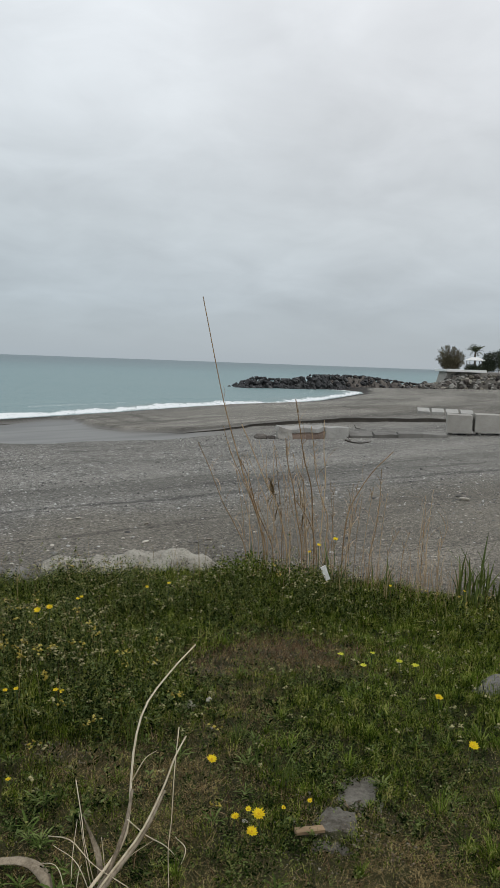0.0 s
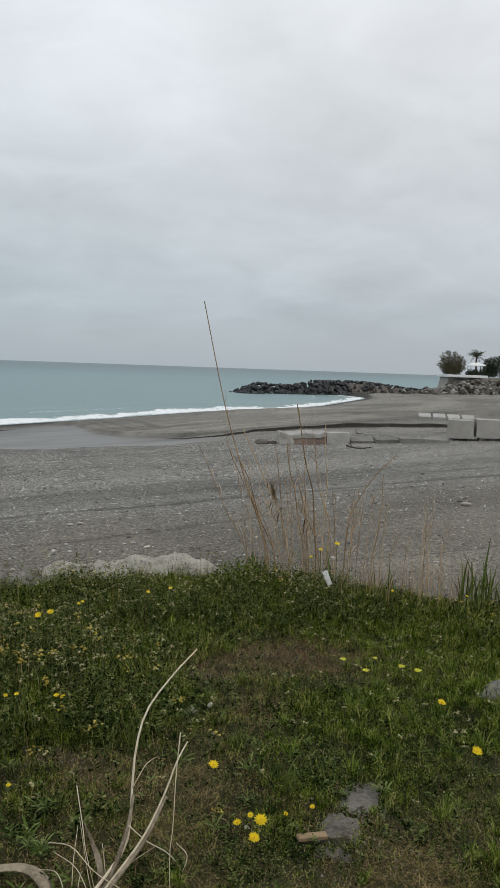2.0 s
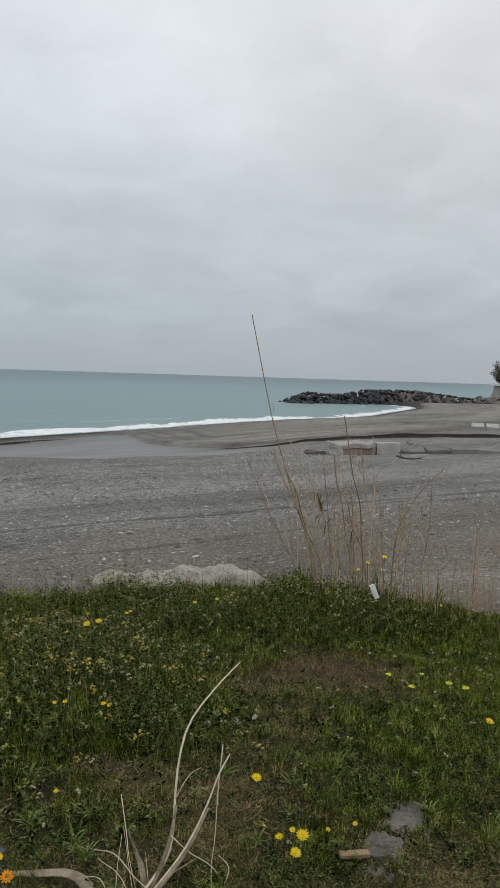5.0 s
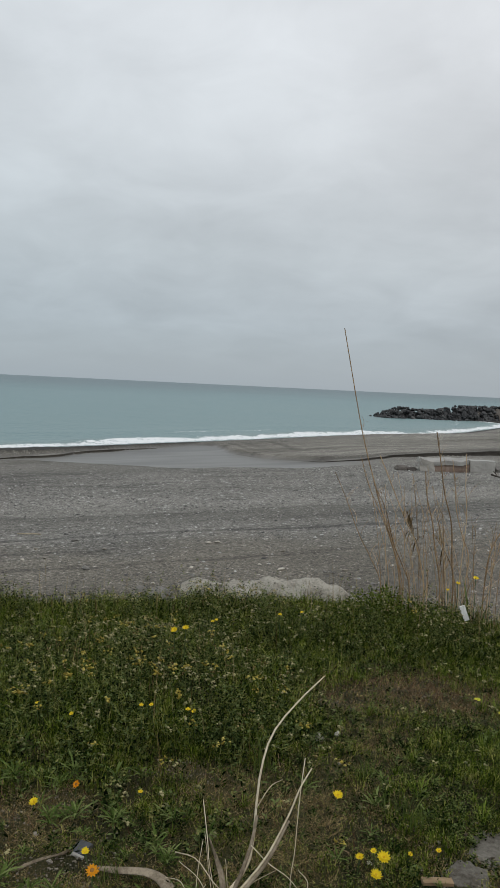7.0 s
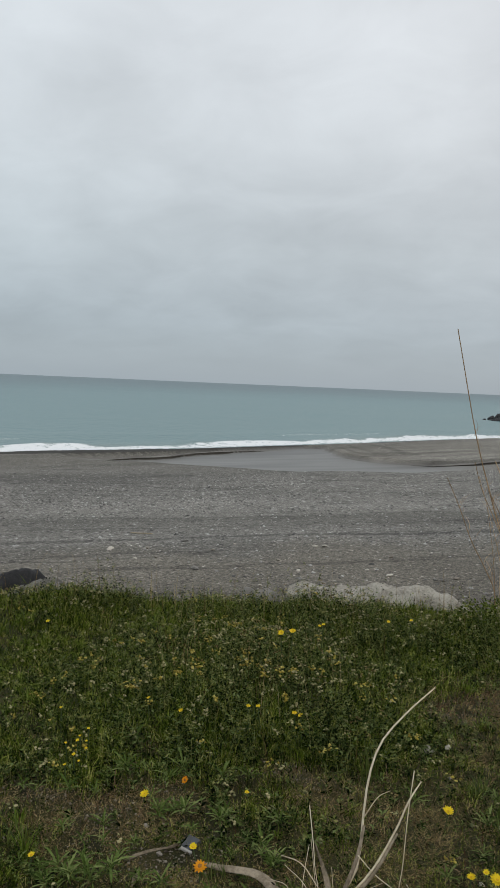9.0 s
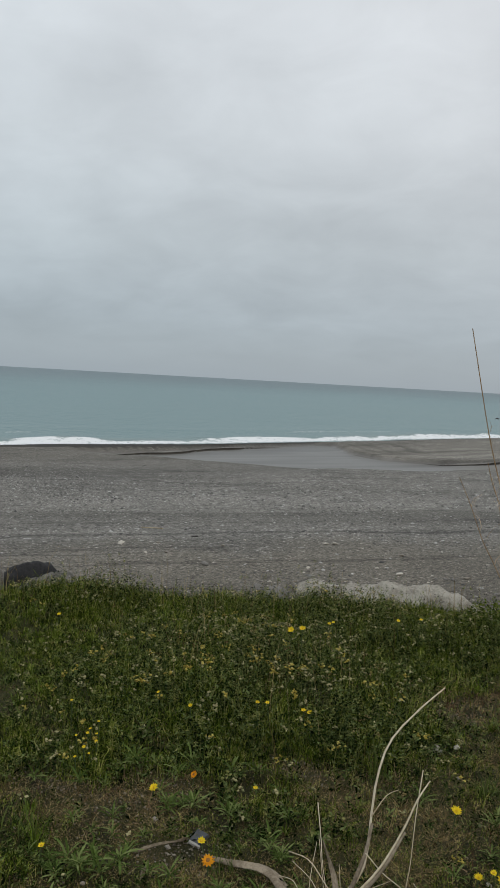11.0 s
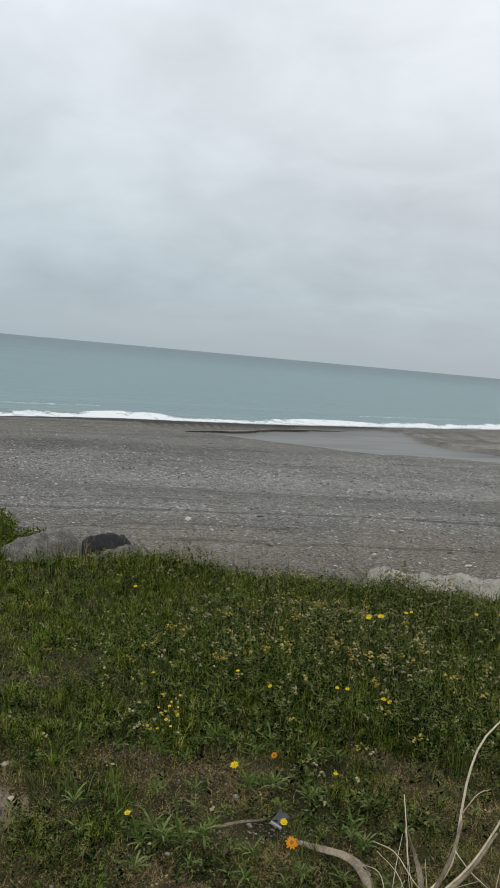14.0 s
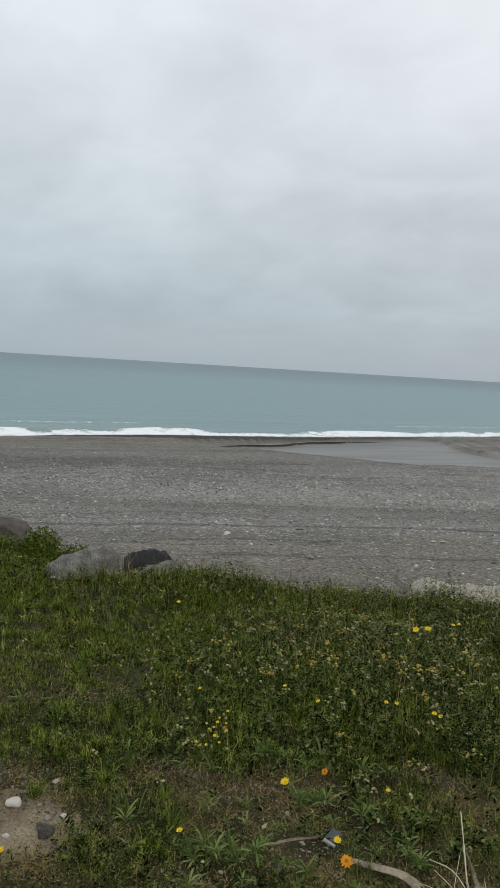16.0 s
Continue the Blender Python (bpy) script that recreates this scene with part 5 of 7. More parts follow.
TUSSOCK = surface("tussock_grass", [(0.16, (0.022, 0.038, 0.004)), (0.42, (0.092, 0.145, 0.016)), (0.66, (0.195, 0.265, 0.042)), (0.90, (0.36, 0.39, 0.11))], scale=1.3, fine=9, rough=0.7, bump=0, vary=0.55, island=True, spec=0.02, through_light=0.20, patchy=1.3)
CRUMB = surface("soil_crumb", [(0.25, (0.07, 0.056, 0.040)), (0.5, (0.14, 0.116, 0.083)), (0.8, (0.29, 0.255, 0.20))], scale=6, fine=60, rough=0.95, bump=0, vary=0.7, island=True)
build_turf()
build_tufts()
build_surroundings()
build_blossoms()
build_dead_stems()


# ---------------------------------------------------------------- flowers one by one
def flower_mesh(seed, petals, radius, material, layers=2, cup=0.25):
    r = random.Random(seed)
    bm = bmesh.new()
    for layer in range(layers):
        reach = radius * (1 - 0.28 * layer)
        for k in range(petals):
            a = (k + 0.5 * layer + r.uniform(-0.15, 0.15)) * math.tau / petals
            e = cup + 0.35 * layer + r.uniform(-0.1, 0.1)
            d = Vector((math.cos(a) * math.cos(e), math.sin(a) * math.cos(e), math.sin(e)))
            s = Vector((-math.sin(a), math.cos(a), 0)) * radius * math.pi / petals * 0.72
            l = reach * r.uniform(0.88, 1.05)
            n = d.cross(s).normalized() * -1
            p = [d * l * 0.08 - s * 0.25, d * l * 0.08 + s * 0.25, d * l * 0.62 + s, d * l - n * l * 0.06 + s * 0.30, d * l - n * l * 0.06 - s * 0.30, d * l * 0.62 - s]
            v = [bm.verts.new(q + Vector((0, 0, 0.002 + 0.001 * layer))) for q in p]
            bm.faces.new(v)
    me = bpy.data.meshes.new("petals")
    bm.to_mesh(me)
    bm.free()
    me.materials.append(material)
    return me


def disc_mesh(radius, material):
    bm = bmesh.new()
    bmesh.ops.create_uvsphere(bm, u_segments=10, v_segments=6, radius=radius)
    for v in bm.verts:
        v.co.z *= 0.55
    me = bpy.data.meshes.new("centre")
    bm.to_mesh(me)
    bm.free()
    me.materials.append(material)
    return me


PETALS = {"yellow": [flower_mesh(i, 13, 0.022, PETAL) for i in range(3)], "small": [flower_mesh(9 + i, 9, 0.011, PETAL, 1, 0.45) for i in range(2)],
          "pale": [flower_mesh(30 + i, 11, 0.017, LEMON, 1, 0.05) for i in range(2)], "orange": [flower_mesh(20 + i, 12, 0.020, ORANGE, 2, 0.1) for i in range(2)]}
CENTRES = {"yellow": disc_mesh(0.006, EYE_YELLOW), "pale": disc_mesh(0.005, LEMON), "small": disc_mesh(0.004, EYE_YELLOW), "orange": disc_mesh(0.008, EYE_BROWN)}
WORDS = {"yellow": "open bright yellow daisy-like flower on a thin stem", "small": "small half-open yellow flower among the weeds", "pale": "flat lemon-yellow flower above the grass", "orange": "orange marigold-like flower with a darker centre"}


def flower(x, y, h, kind="yellow", scale=1.0, tilt=25.0, turn=-90.0):
    """A flower whose head stands h above the soil, tilted towards turn."""
    g = float(meadow_z(np.array([x]), np.array([y]))[0])
    t = thing(kind + "_flower" if kind in ("yellow", "orange") else "yellow_flower", WORDS[kind], "flower", Matrix.Translation((x, y, g - 0.005)), kind + " flowers in the grass")
    r = random.Random(int(x * 1000) + int(y * 977))
    foot = Vector((r.uniform(-0.02, 0.02), r.uniform(-0.01, 0.03), 0))
    part("stem", tube(curved([foot, Vector((foot.x * 0.3, foot.y * 0.3, h * 0.6)), (0, 0, h)], 6), [0.0018] * 6, 5), STEM, t)
    m = Matrix.Translation((0, 0, h)) @ pose(0, 0, 0, 0, 0, turn + r.uniform(-40, 40)) @ pose(0, 0, 0, 0, tilt * r.uniform(0.6, 1.3), 0) @ Matrix.Diagonal((scale, scale, scale, 1))
    piece("petals", PETALS[kind][r.randrange(len(PETALS[kind]))], t, m)
    piece("centre", CENTRES[kind], t, m @ Matrix.Translation((0, 0, 0.004)))


for x, y, h, s in ((-0.10, 2.39, 0.085, 1.0), (0.06, 2.08, 0.085, 1.15), (0.04, 2.03, 0.065, 1.0), (-0.01, 2.12, 0.06, 0.75), (0.84, 2.52, 0.10, 1.1), (0.82, 2.94, 0.10, 1.0),
                   (-0.96, 3.46, 0.26, 1.0), (-1.01, 3.43, 0.25, 1.0), (-1.08, 2.12, 0.05, 0.9)):
    flower(x, y, h, "yellow", s * 0.9)
for x, y, h, s in ((0.74, 3.37, 0.12, 1.0), (0.81, 3.33, 0.12, 1.2), (0.545, 3.22, 0.11, 1.0), (0.46, 3.38, 0.11, 1.0), (0.63, 3.47, 0.11, 0.8)):
    flower(x, y, h, "pale", s, 6)
for x, y, h, s in ((0.03, 2.12, 0.075, 1.0), (0.23, 2.23, 0.05, 0.9), (0.14, 2.17, 0.045, 0.8), (-0.87, 3.75, 0.26, 1.0), (-0.48, 4.39, 0.24, 1.2), (-0.61, 4.34, 0.24, 1.2),
                   (-0.71, 2.75, 0.16, 1.1), (-0.87, 2.68, 0.16, 1.0), (0.98, 4.88, 0.17, 1.0), (1.49, 4.89, 0.16, 1.0), (0.60, 4.98, 0.45, 2.0), (0.49, 5.0, 0.38, 1.7), (0.43, 5.02, 0.33, 1.3),
                   (-0.94, 3.95, 0.23, 1.1), (-0.74, 2.76, 0.15, 1.2), (-0.92, 2.70, 0.15, 1.0)):
    flower(x, y, h, "small", s)
for x, y, h, s in ((-1.23, 1.70, 0.065, 1.1), (-1.59, 1.34, 0.05, 1.0), (-0.81, 1.92, 0.045, 1.3), (-2.56, 3.67, 0.11, 1.4), (-0.77, 2.29, 0.05, 0.9), (-1.44, 2.28, 0.11, 0.6), (-1.39, 2.16, 0.10, 0.7),
                   (-1.37, 2.21, 0.11, 0.6), (-1.42, 2.23, 0.12, 0.7), (-1.40, 2.12, 0.08, 0.6), (-1.43, 2.32, 0.12, 0.6), (-1.40, 2.26, 0.10, 0.5), (-1.45, 2.20, 0.12, 0.55), (-1.38, 2.18, 0.07, 0.6), (-1.62, 2.42, 0.12, 0.7), (-1.15, 2.55, 0.14, 1.0), (-1.32, 2.6, 0.14, 0.9)):
    flower(x, y, h, "small", s)
for x, y, h, s in ((-0.74, 1.81, 0.065, 1.0), (-0.98, 2.23, 0.06, 0.7)):
    flower(x, y, h, "orange", s, 35)


# ---------------------------------------------------------------- rosettes, tall blades, reeds, canes
def blade_mesh(name, length, width, material, arch=0.5, segs=6, fold=0.15, waist=0.55, lobes=0.0):
    """A long leaf that rises along +x and arches over, folded along its rib, its edge cut into lobes if wanted."""
    bm = bmesh.new()
    rows = []
    x = z = 0.0
    for i in range(segs + 1):
        u = i / segs
        w = width * 0.5 * (0.25 + 0.75 * math.sin(min(1.0, u / waist) * math.pi / 2)) * (1 if u < waist else math.cos((u - waist) / (1 - waist) * math.pi / 2 * 0.97)) * (1 - lobes * (i % 2))
        rows.append([bm.verts.new((x, -w, z + w * fold * 2)), bm.verts.new((x, 0, z)), bm.verts.new((x, w, z + w * fold * 2))])
        e = arch * (1.0 - 1.9 * u)
        x += math.cos(e) * length / segs
        z += math.sin(e) * length / segs
    for a, b in zip(rows, rows[1:]):
        bm.faces.new((a[0], a[1], b[1], b[0]))
        bm.faces.new((a[1], a[2], b[2], b[1]))
    me = bpy.data.meshes.new(name)
    bm.to_mesh(me)
    bm.free()
    me.materials.append(material)
    me.polygons.foreach_set("use_smooth", [True] * len(me.polygons))
    return me


ROSETTE_LEAVES = [blade_mesh("leaf", 0.060, 0.0092, LEAF, 0.40, 9, 0.15, 0.6, 0.42), blade_mesh("leaf", 0.046, 0.0078, LEAF, 0.6, 9, 0.15, 0.6, 0.35), blade_mesh("leaf", 0.062, 0.0068, LEAF, 0.35, 6, 0.15, 0.7)]


def rosette(x, y, size, seed, count=13):
    r = random.Random(seed)
    g = float(meadow_z(np.array([x]), np.array([y]))[0])
    t = thing("rosette_weed", "flat green leaf rosette of a weed on bare soil", "weed", Matrix.Translation((x, y, g)), "leaf rosettes in the meadow")
    for k in range(count):
        m = pose(0, 0, 0.004 + 0.002 * k, 0, r.uniform(-34, -2), k * 137.5 + r.uniform(-15, 15)) @ Matrix.Diagonal((size * r.uniform(0.7, 1.15),) * 3 + (1,))
        piece("leaf", ROSETTE_LEAVES[r.randrange(3)], t, m)


for i, (x, y, s, n) in enumerate(ROSETTES):
    rosette(x, y, s * 0.85, 500 + i, n)
lush = random.Random(79)
for i in range(46):
    x, y = lush.uniform(-1.28, -0.48), lush.uniform(1.62, 2.32)
    if math.hypot(x + 0.87, y - 1.95) > 0.13 and not bare_of(np.array([x]), np.array([y]))[0]:
        rosette(x, y, lush.uniform(0.55, 0.95), 620 + i, lush.randrange(11, 18))
spots = random.Random(77)
for i in range(56):
    x, y = (spots.uniform(-1.75, 0.9), spots.uniform(1.55, 2.75)) if i < 30 else (spots.uniform(-1.5, -0.45), spots.uniform(1.6, 2.35))
    if not bare_of(np.array([x]), np.array([y]))[0] and math.hypot(x - 0.32, y - 2.18) > 0.26:
        rosette(x, y, spots.uniform(0.45, 1.0), 540 + i, spots.randrange(8, 14))


def bunch(name, label, category, x, y, count, length, width, material, seed, spread=0.05, lean=35, group="", sink=0.0):
    """A tuft of long arching blades."""
    r = random.Random(seed)
    g = float(meadow_z(np.array([x]), np.array([y]))[0]) - sink
    t = thing(name, label, category, Matrix.Translation((x, y, g)), group)
    kinds = [blade_mesh("blade", length * k, width, material, a, 8, 0.2, 0.35) for k, a in ((1.0, 0.35), (0.8, 0.55), (0.65, 0.2))]
    for k in range(count):
        m = pose(r.uniform(-spread, spread), r.uniform(-spread, spread), 0, 0, 0, r.uniform(0, 360)) @ pose(0, 0, 0, 0, -90 + r.uniform(4, lean), 0) @ Matrix.Diagonal((r.uniform(0.6, 1.1),) * 3 + (1,))
        piece("blade", kinds[k % 3], t, m)


bunch("tall_green_grass", "tall coarse green grass clump at the meadow's edge", "grass clump", 1.60, 5.00, 44, 0.50, 0.017, BLADE, 1, 0.11, 45, "green clumps")
bunch("tall_green_grass", "tall coarse green grass clump at the meadow's edge", "grass clump", 1.86, 5.02, 26, 0.36, 0.015, BLADE, 2, 0.10, 48, "green clumps")
bunch("green_grass_tuft", "tuft of upright green grass blades in the meadow", "grass clump", -0.40, 2.62, 12, 0.20, 0.007, BLADE, 3, 0.025, 25, "small tufts")
bunch("green_grass_tuft", "tuft of upright green grass blades in the meadow", "grass clump", 0.60, 5.05, 16, 0.40, 0.014, BLADE, 4, 0.08, 28, "green clumps")
bunch("green_grass_tuft", "tuft of upright green grass blades in the meadow", "grass clump", 0.95, 5.05, 14, 0.34, 0.012, BLADE, 5, 0.10, 32, "green clumps")
bunch("green_grass_tuft", "tuft of upright green grass blades in the meadow", "grass clump", 0.05, 5.15, 18, 0.34, 0.014, BLADE, 6, 0.16, 42, "green clumps")
bunch("dry_grass_tuft", "tuft of dry tan grass at the meadow's edge", "grass clump", 1.15, 5.2, 84, 0.42, 0.0028, REED, 7, 0.28, 26, "dry tufts")
bunch("dry_grass_tuft", "tuft of dry tan grass at the meadow's edge", "grass clump", 0.42, 5.2, 46, 0.42, 0.0040, REED, 8, 0.24, 28, "dry tufts")
bunch("dry_grass_tuft", "tuft of dry tan grass at the meadow's edge", "grass clump", 1.42, 5.25, 84, 0.40, 0.0028, REED, 9, 0.28, 26, "dry tufts")
bunch("dry_grass_tuft", "tuft of dry tan grass at the meadow's edge", "grass clump", 0.80, 5.25, 44, 0.42, 0.0030, REED, 10, 0.26, 26, "dry tufts")
for i, (x, y) in enumerate(((-1.62, 1.92), (-1.45, 1.72), (0.10, 2.45), (-0.02, 2.62), (0.16, 2.35), (-0.72, 1.86), (-1.32, 1.78), (-2.2, 2.7), (-2.5, 3.1), (-2.1, 3.4), (-2.8, 3.6), (-1.75, 2.05))):
    bunch("green_grass_tuft", "tuft of upright green grass blades in the meadow", "grass clump", x, y, 22, 0.11, 0.005, BLADE, 30 + i, 0.04, 45, "small tufts")

REED_LEAF = [blade_mesh("leaf", 0.20, 0.0056, REED, 0.5, 8, 0.2, 0.3), blade_mesh("leaf", 0.13, 0.0052, REED, 0.9, 8, 0.2, 0.3), blade_mesh("leaf", 0.085, 0.0062, REED, 0.3, 6, 0.3, 0.4)]
PLUME_LEAF = [blade_mesh("plume_leaf", 0.13, 0.011, PLUME, 0.4, 6, 0.3, 0.4), blade_mesh("plume_leaf", 0.10, 0.008, PLUME, 0.8, 6, 0.3, 0.4)]


def reed(course, thick, leafy, seed, plume=(), y=5.24, lean=0.0):
    """A dry reed along a course of sideways places and heights, with leafy withered leaves and a plume between two shares of its length."""
    r = random.Random(seed)
    x0 = course[0][0]
    g = float(meadow_z(np.array([x0]), np.array([y]))[0]) - 0.02
    t = thing("dry_reed", "dry tan reed stalk with withered leaves", "reed", Matrix.Translation((x0, y, g)), "dry reeds at the meadow's edge")
    pts = [Vector((0, 0, 0))] + [Vector((x - x0, lean * (z - g), z - g)) for x, z in course]
    line = curved(pts, 24)
    part("stalk", tube(line, [thick * 1.15 * (1 - 0.42 * i / 23) for i in range(24)], 6), REED, t)
    for k in range(int(leafy * 1.5)):
        i = r.randrange(6, 22)
        d = (line[i + 1] - line[i]).normalized()
        side = -1 if k % 2 else 1
        m = Matrix.Translation(line[i]) @ pose(0, 0, 0, 0, 0, r.uniform(-50, 50) + (0 if side > 0 else 180)) @ pose(0, 0, 0, 0, r.uniform(-78, -40) - 20 * d.x * side, 0) @ Matrix.Diagonal((r.uniform(0.5, 1.15),) * 3 + (1,))
        piece("leaf", REED_LEAF[r.randrange(3)], t, m)
    if plume:
        for k in range(plume[2]):
            p = line[int(23 * r.uniform(plume[0], plume[1]))]
            m = Matrix.Translation(p) @ pose(0, 0, 0, 0, 0, r.uniform(0, 360)) @ pose(0, 0, 0, 0, r.uniform(-88, -62) * (1 if k % 3 else -1), 0) @ Matrix.Diagonal((r.uniform(0.5, 1.1),) * 3 + (1,))
            piece("plume_leaf", PLUME_LEAF[k % 2], t, m)


for i, (course, thick, leafy, plume) in enumerate((
        ([(0.11, 0.12), (0.04, 0.39), (-0.05, 0.63), (-0.12, 0.85), (-0.17, 1.01), (-0.24, 1.27), (-0.383, 1.90)], 0.0050, 7, ()),
        ([(0.28, 0.10), (0.20, 0.42), (0.12, 0.57), (0.02, 0.79), (-0.08, 1.01)], 0.0046, 6, (0.40, 0.62, 26)),
        ([(0.39, 0.11), (0.34, 0.37), (0.31, 0.56), (0.26, 0.75), (0.24, 0.92)], 0.0046, 8, ()),
        ([(0.48, 0.11), (0.46, 0.30), (0.44, 0.56), (0.38, 0.77), (0.34, 0.99), (0.30, 1.20)], 0.0050, 10, ()),
        ([(0.56, 0.11), (0.57, 0.34), (0.52, 0.48), (0.47, 0.65), (0.45, 0.82), (0.42, 1.01)], 0.0036, 8, ()),
        ([(0.52, 0.11), (0.53, 0.38), (0.54, 0.62), (0.52, 0.82), (0.51, 1.06)], 0.0034, 8, ()),
        ([(0.69, 0.12), (0.71, 0.36), (0.77, 0.52), (0.88, 0.70), (1.02, 0.85)], 0.0042, 6, ()),
        ([(0.89, 0.09), (0.92, 0.25), (0.94, 0.49), (0.94, 0.72)], 0.0032, 5, ()),
        ([(-0.02, 0.08), (-0.11, 0.28), (-0.20, 0.44), (-0.30, 0.68), (-0.39, 0.87)], 0.0034, 6, ()),
        ([(0.13, 0.10), (0.02, 0.43), (-0.07, 0.63), (-0.16, 0.82), (-0.21, 0.99)], 0.0032, 8, ()),
        ([(0.18, 0.08), (0.13, 0.22), (0.05, 0.39), (-0.02, 0.63), (-0.11, 0.80)], 0.0038, 10, ()),
        ([(0.50, 0.08), (0.45, 0.28), (0.38, 0.40), (0.33, 0.47)], 0.0030, 4, (0.55, 0.9, 9)))):
    reed(course, thick, leafy, 700 + i, plume)
fine = random.Random(43)
for i in range(44):
    x, h = (fine.uniform(-0.05, 1.45) if i < 24 else fine.uniform(0.10, 0.64)), fine.uniform(0.25, 0.62)
    if x < 0.62:
        h += 0.30
    tip = x - fine.uniform(0.0, 0.26) * (1 if x < 0.62 else -0.3)
    reed([(x, 0.05), (x + 0.3 * (tip - x), 0.05 + 0.4 * h), (tip, h)], 0.0020, 5, 740 + i, (), 5.24 + fine.uniform(-0.08, 0.08))


def build_canes():
    t = thing("broken_cane_clump", "bleached broken canes sticking up from the turf", "dead canes")
    def stalk(name, pts, r0, r1, material, label="", n=20, sides=8):
        line = curved(pts, n)
        rads = [r0 + (r1 - r0) * i / (n - 1) for i in range(n)]
        part(name, tube(line, rads, sides), material, t, label, shade=True)
    stalk("cane", CANE_LONG, 0.0052, 0.0022, CANE)
    stalk("cane", CANE_SHORT, 0.0042, 0.0020, CANE)
    stalk("sheath", [Vector(q) + Vector((0.006, -0.004, -0.004)) for q in CANE_SHORT[:4]], 0.0080, 0.0030, BARK, "torn grey-brown sheath")
    stalk("sheath", CANE_SHEATH, 0.0075, 0.004, BARK, "torn grey-brown sheath")
    for k, pts in enumerate(TWIGS):
        stalk("twig", pts, 0.0017, 0.0009, CANE, n=14, sides=6)
    r = random.Random(4)
    for k in range(7):
        a = r.uniform(-1.2, 1.2)
        q = Vector((-0.40 + r.uniform(-0.06, 0.06), 1.80 + r.uniform(-0.03, 0.05), 0.0))
        stalk("twig", [q, q + Vector((math.sin(a) * 0.06, 0.03, 0.08)), q + Vector((math.sin(a) * 0.15, 0.06 + r.uniform(-.04, .06), 0.13 + r.uniform(-.05, .06)))], 0.0014, 0.0007, CANE, n=10, sides=5)


def strip_leaf(name, label, pts, widths, material):
    """A withered strap leaf along a line, curled across."""
    line = curved(pts, 18)
    bm = bmesh.new()
    rows = []
    for i, p in enumerate(line):
        u = i / 17
        d = (line[min(i + 1, 17)] - line[max(i - 1, 0)]).normalized()
        s = d.cross(Vector((0, 0, 1))).normalized()
        w = np.interp(u, [k / (len(widths) - 1) for k in range(len(widths))], widths) / 2
        rows.append([bm.verts.new(p + s * w * c + Vector((0, 0, -abs(c) * w * 0.5 + 0.004 * math.sin(9 * u + 3 * c)))) for c in (-1, -0.5, 0, 0.5, 1)])
    for a, b in zip(rows, rows[1:]):
        for k in range(4):
            bm.faces.new((a[k], a[k + 1], b[k + 1], b[k]))
    ob = part(name, bm, material, shade=True)
    m = ob.modifiers.new("thickness", "SOLIDIFY")
    m.thickness = 0.0015
    return tagged(ob, label, "dry leaf")


CANE_LONG = [(-0.44, 1.66, -0.02), (-0.391, 1.757, 0.06), (-0.349, 1.838, 0.087), (-0.31, 1.915, 0.139), (-0.309, 1.986, 0.317), (-0.289, 2.06, 0.426), (-0.225, 2.139, 0.504), (-0.155, 2.215, 0.564)]
CANE_SHORT = [(-0.42, 1.72, -0.02), (-0.355, 1.794, 0.062), (-0.268, 1.883, 0.152), (-0.216, 1.95, 0.246), (-0.190, 2.00, 0.310), (-0.163, 2.044, 0.352)]
CANE_SHEATH = [(-0.40, 1.77, 0.0), (-0.347, 1.828, 0.070), (-0.313, 1.90, 0.16), (-0.303, 1.95, 0.24)]
TWIGS = [[(-0.186, 2.063, 0.37), (-0.19, 2.0, 0.269), (-0.189, 1.937, 0.159), (-0.19, 1.875, 0.108), (-0.174, 1.79, -0.01)],
         [(-0.303, 1.877, 0.195), (-0.259, 1.919, 0.123), (-0.208, 1.961, 0.063), (-0.17, 1.99, 0.0)],
         [(-0.479, 2.015, 0.221), (-0.448, 1.961, 0.135), (-0.426, 1.905, 0.10), (-0.378, 1.84, 0.0)],
         [(-0.54, 1.948, 0.088), (-0.461, 1.889, 0.119), (-0.382, 1.829, 0.09), (-0.265, 1.772, 0.06), (-0.22, 1.72, 0.0)],
         [(-0.307, 1.947, 0.26), (-0.277, 2.002, 0.300), (-0.249, 2.057, 0.297)],
         [(-0.188, 2.063, 0.02), (-0.151, 1.991, 0.03), (-0.171, 1.914, 0.005)]]
build_canes()
strip_leaf("dry_cane_leaf", "long curled dry cane leaf lying on the turf", [(-0.80, 1.90, 0.03), (-0.70, 1.88, 0.055), (-0.60, 1.88, 0.065), (-0.53, 1.85, 0.06), (-0.49, 1.80, 0.02)], [0.006, 0.022, 0.034, 0.040, 0.016], BARK)
strip_leaf("dry_cane_leaf", "short torn dry cane leaf standing by the canes", [(-0.446, 1.972, 0.137), (-0.409, 1.935, 0.094), (-0.384, 1.896, 0.060), (-0.37, 1.855, 0.015)], [0.004, 0.012, 0.018, 0.012], BARK)
strip_leaf("dry_stick", "short brown dry stick lying on bare soil", [(-0.86, 1.99, 0.02), (-0.90, 1.93, 0.03), (-0.97, 1.87, 0.025), (-1.00, 1.84, 0.015)], [0.008, 0.012, 0.010, 0.004], BARK)
strip_leaf("dry_leaf", "small withered leaf on the soil", [(-0.93, 1.80, 0.03), (-0.925, 1.77, 0.03), (-0.92, 1.74, 0.02)], [0.008, 0.014, 0.006], BARK)
strip_leaf("dry_leaf", "withered tan leaf in the grass", [(0.74, 1.94, 0.05), (0.77, 1.93, 0.06), (0.80, 1.93, 0.04)], [0.01, 0.024, 0.01], STRAW)


# ---------------------------------------------------------------- stones and oddments of the meadow
def ground_at(x, y):
    return float(meadow_z(np.array([x]), np.array([y]))[0])


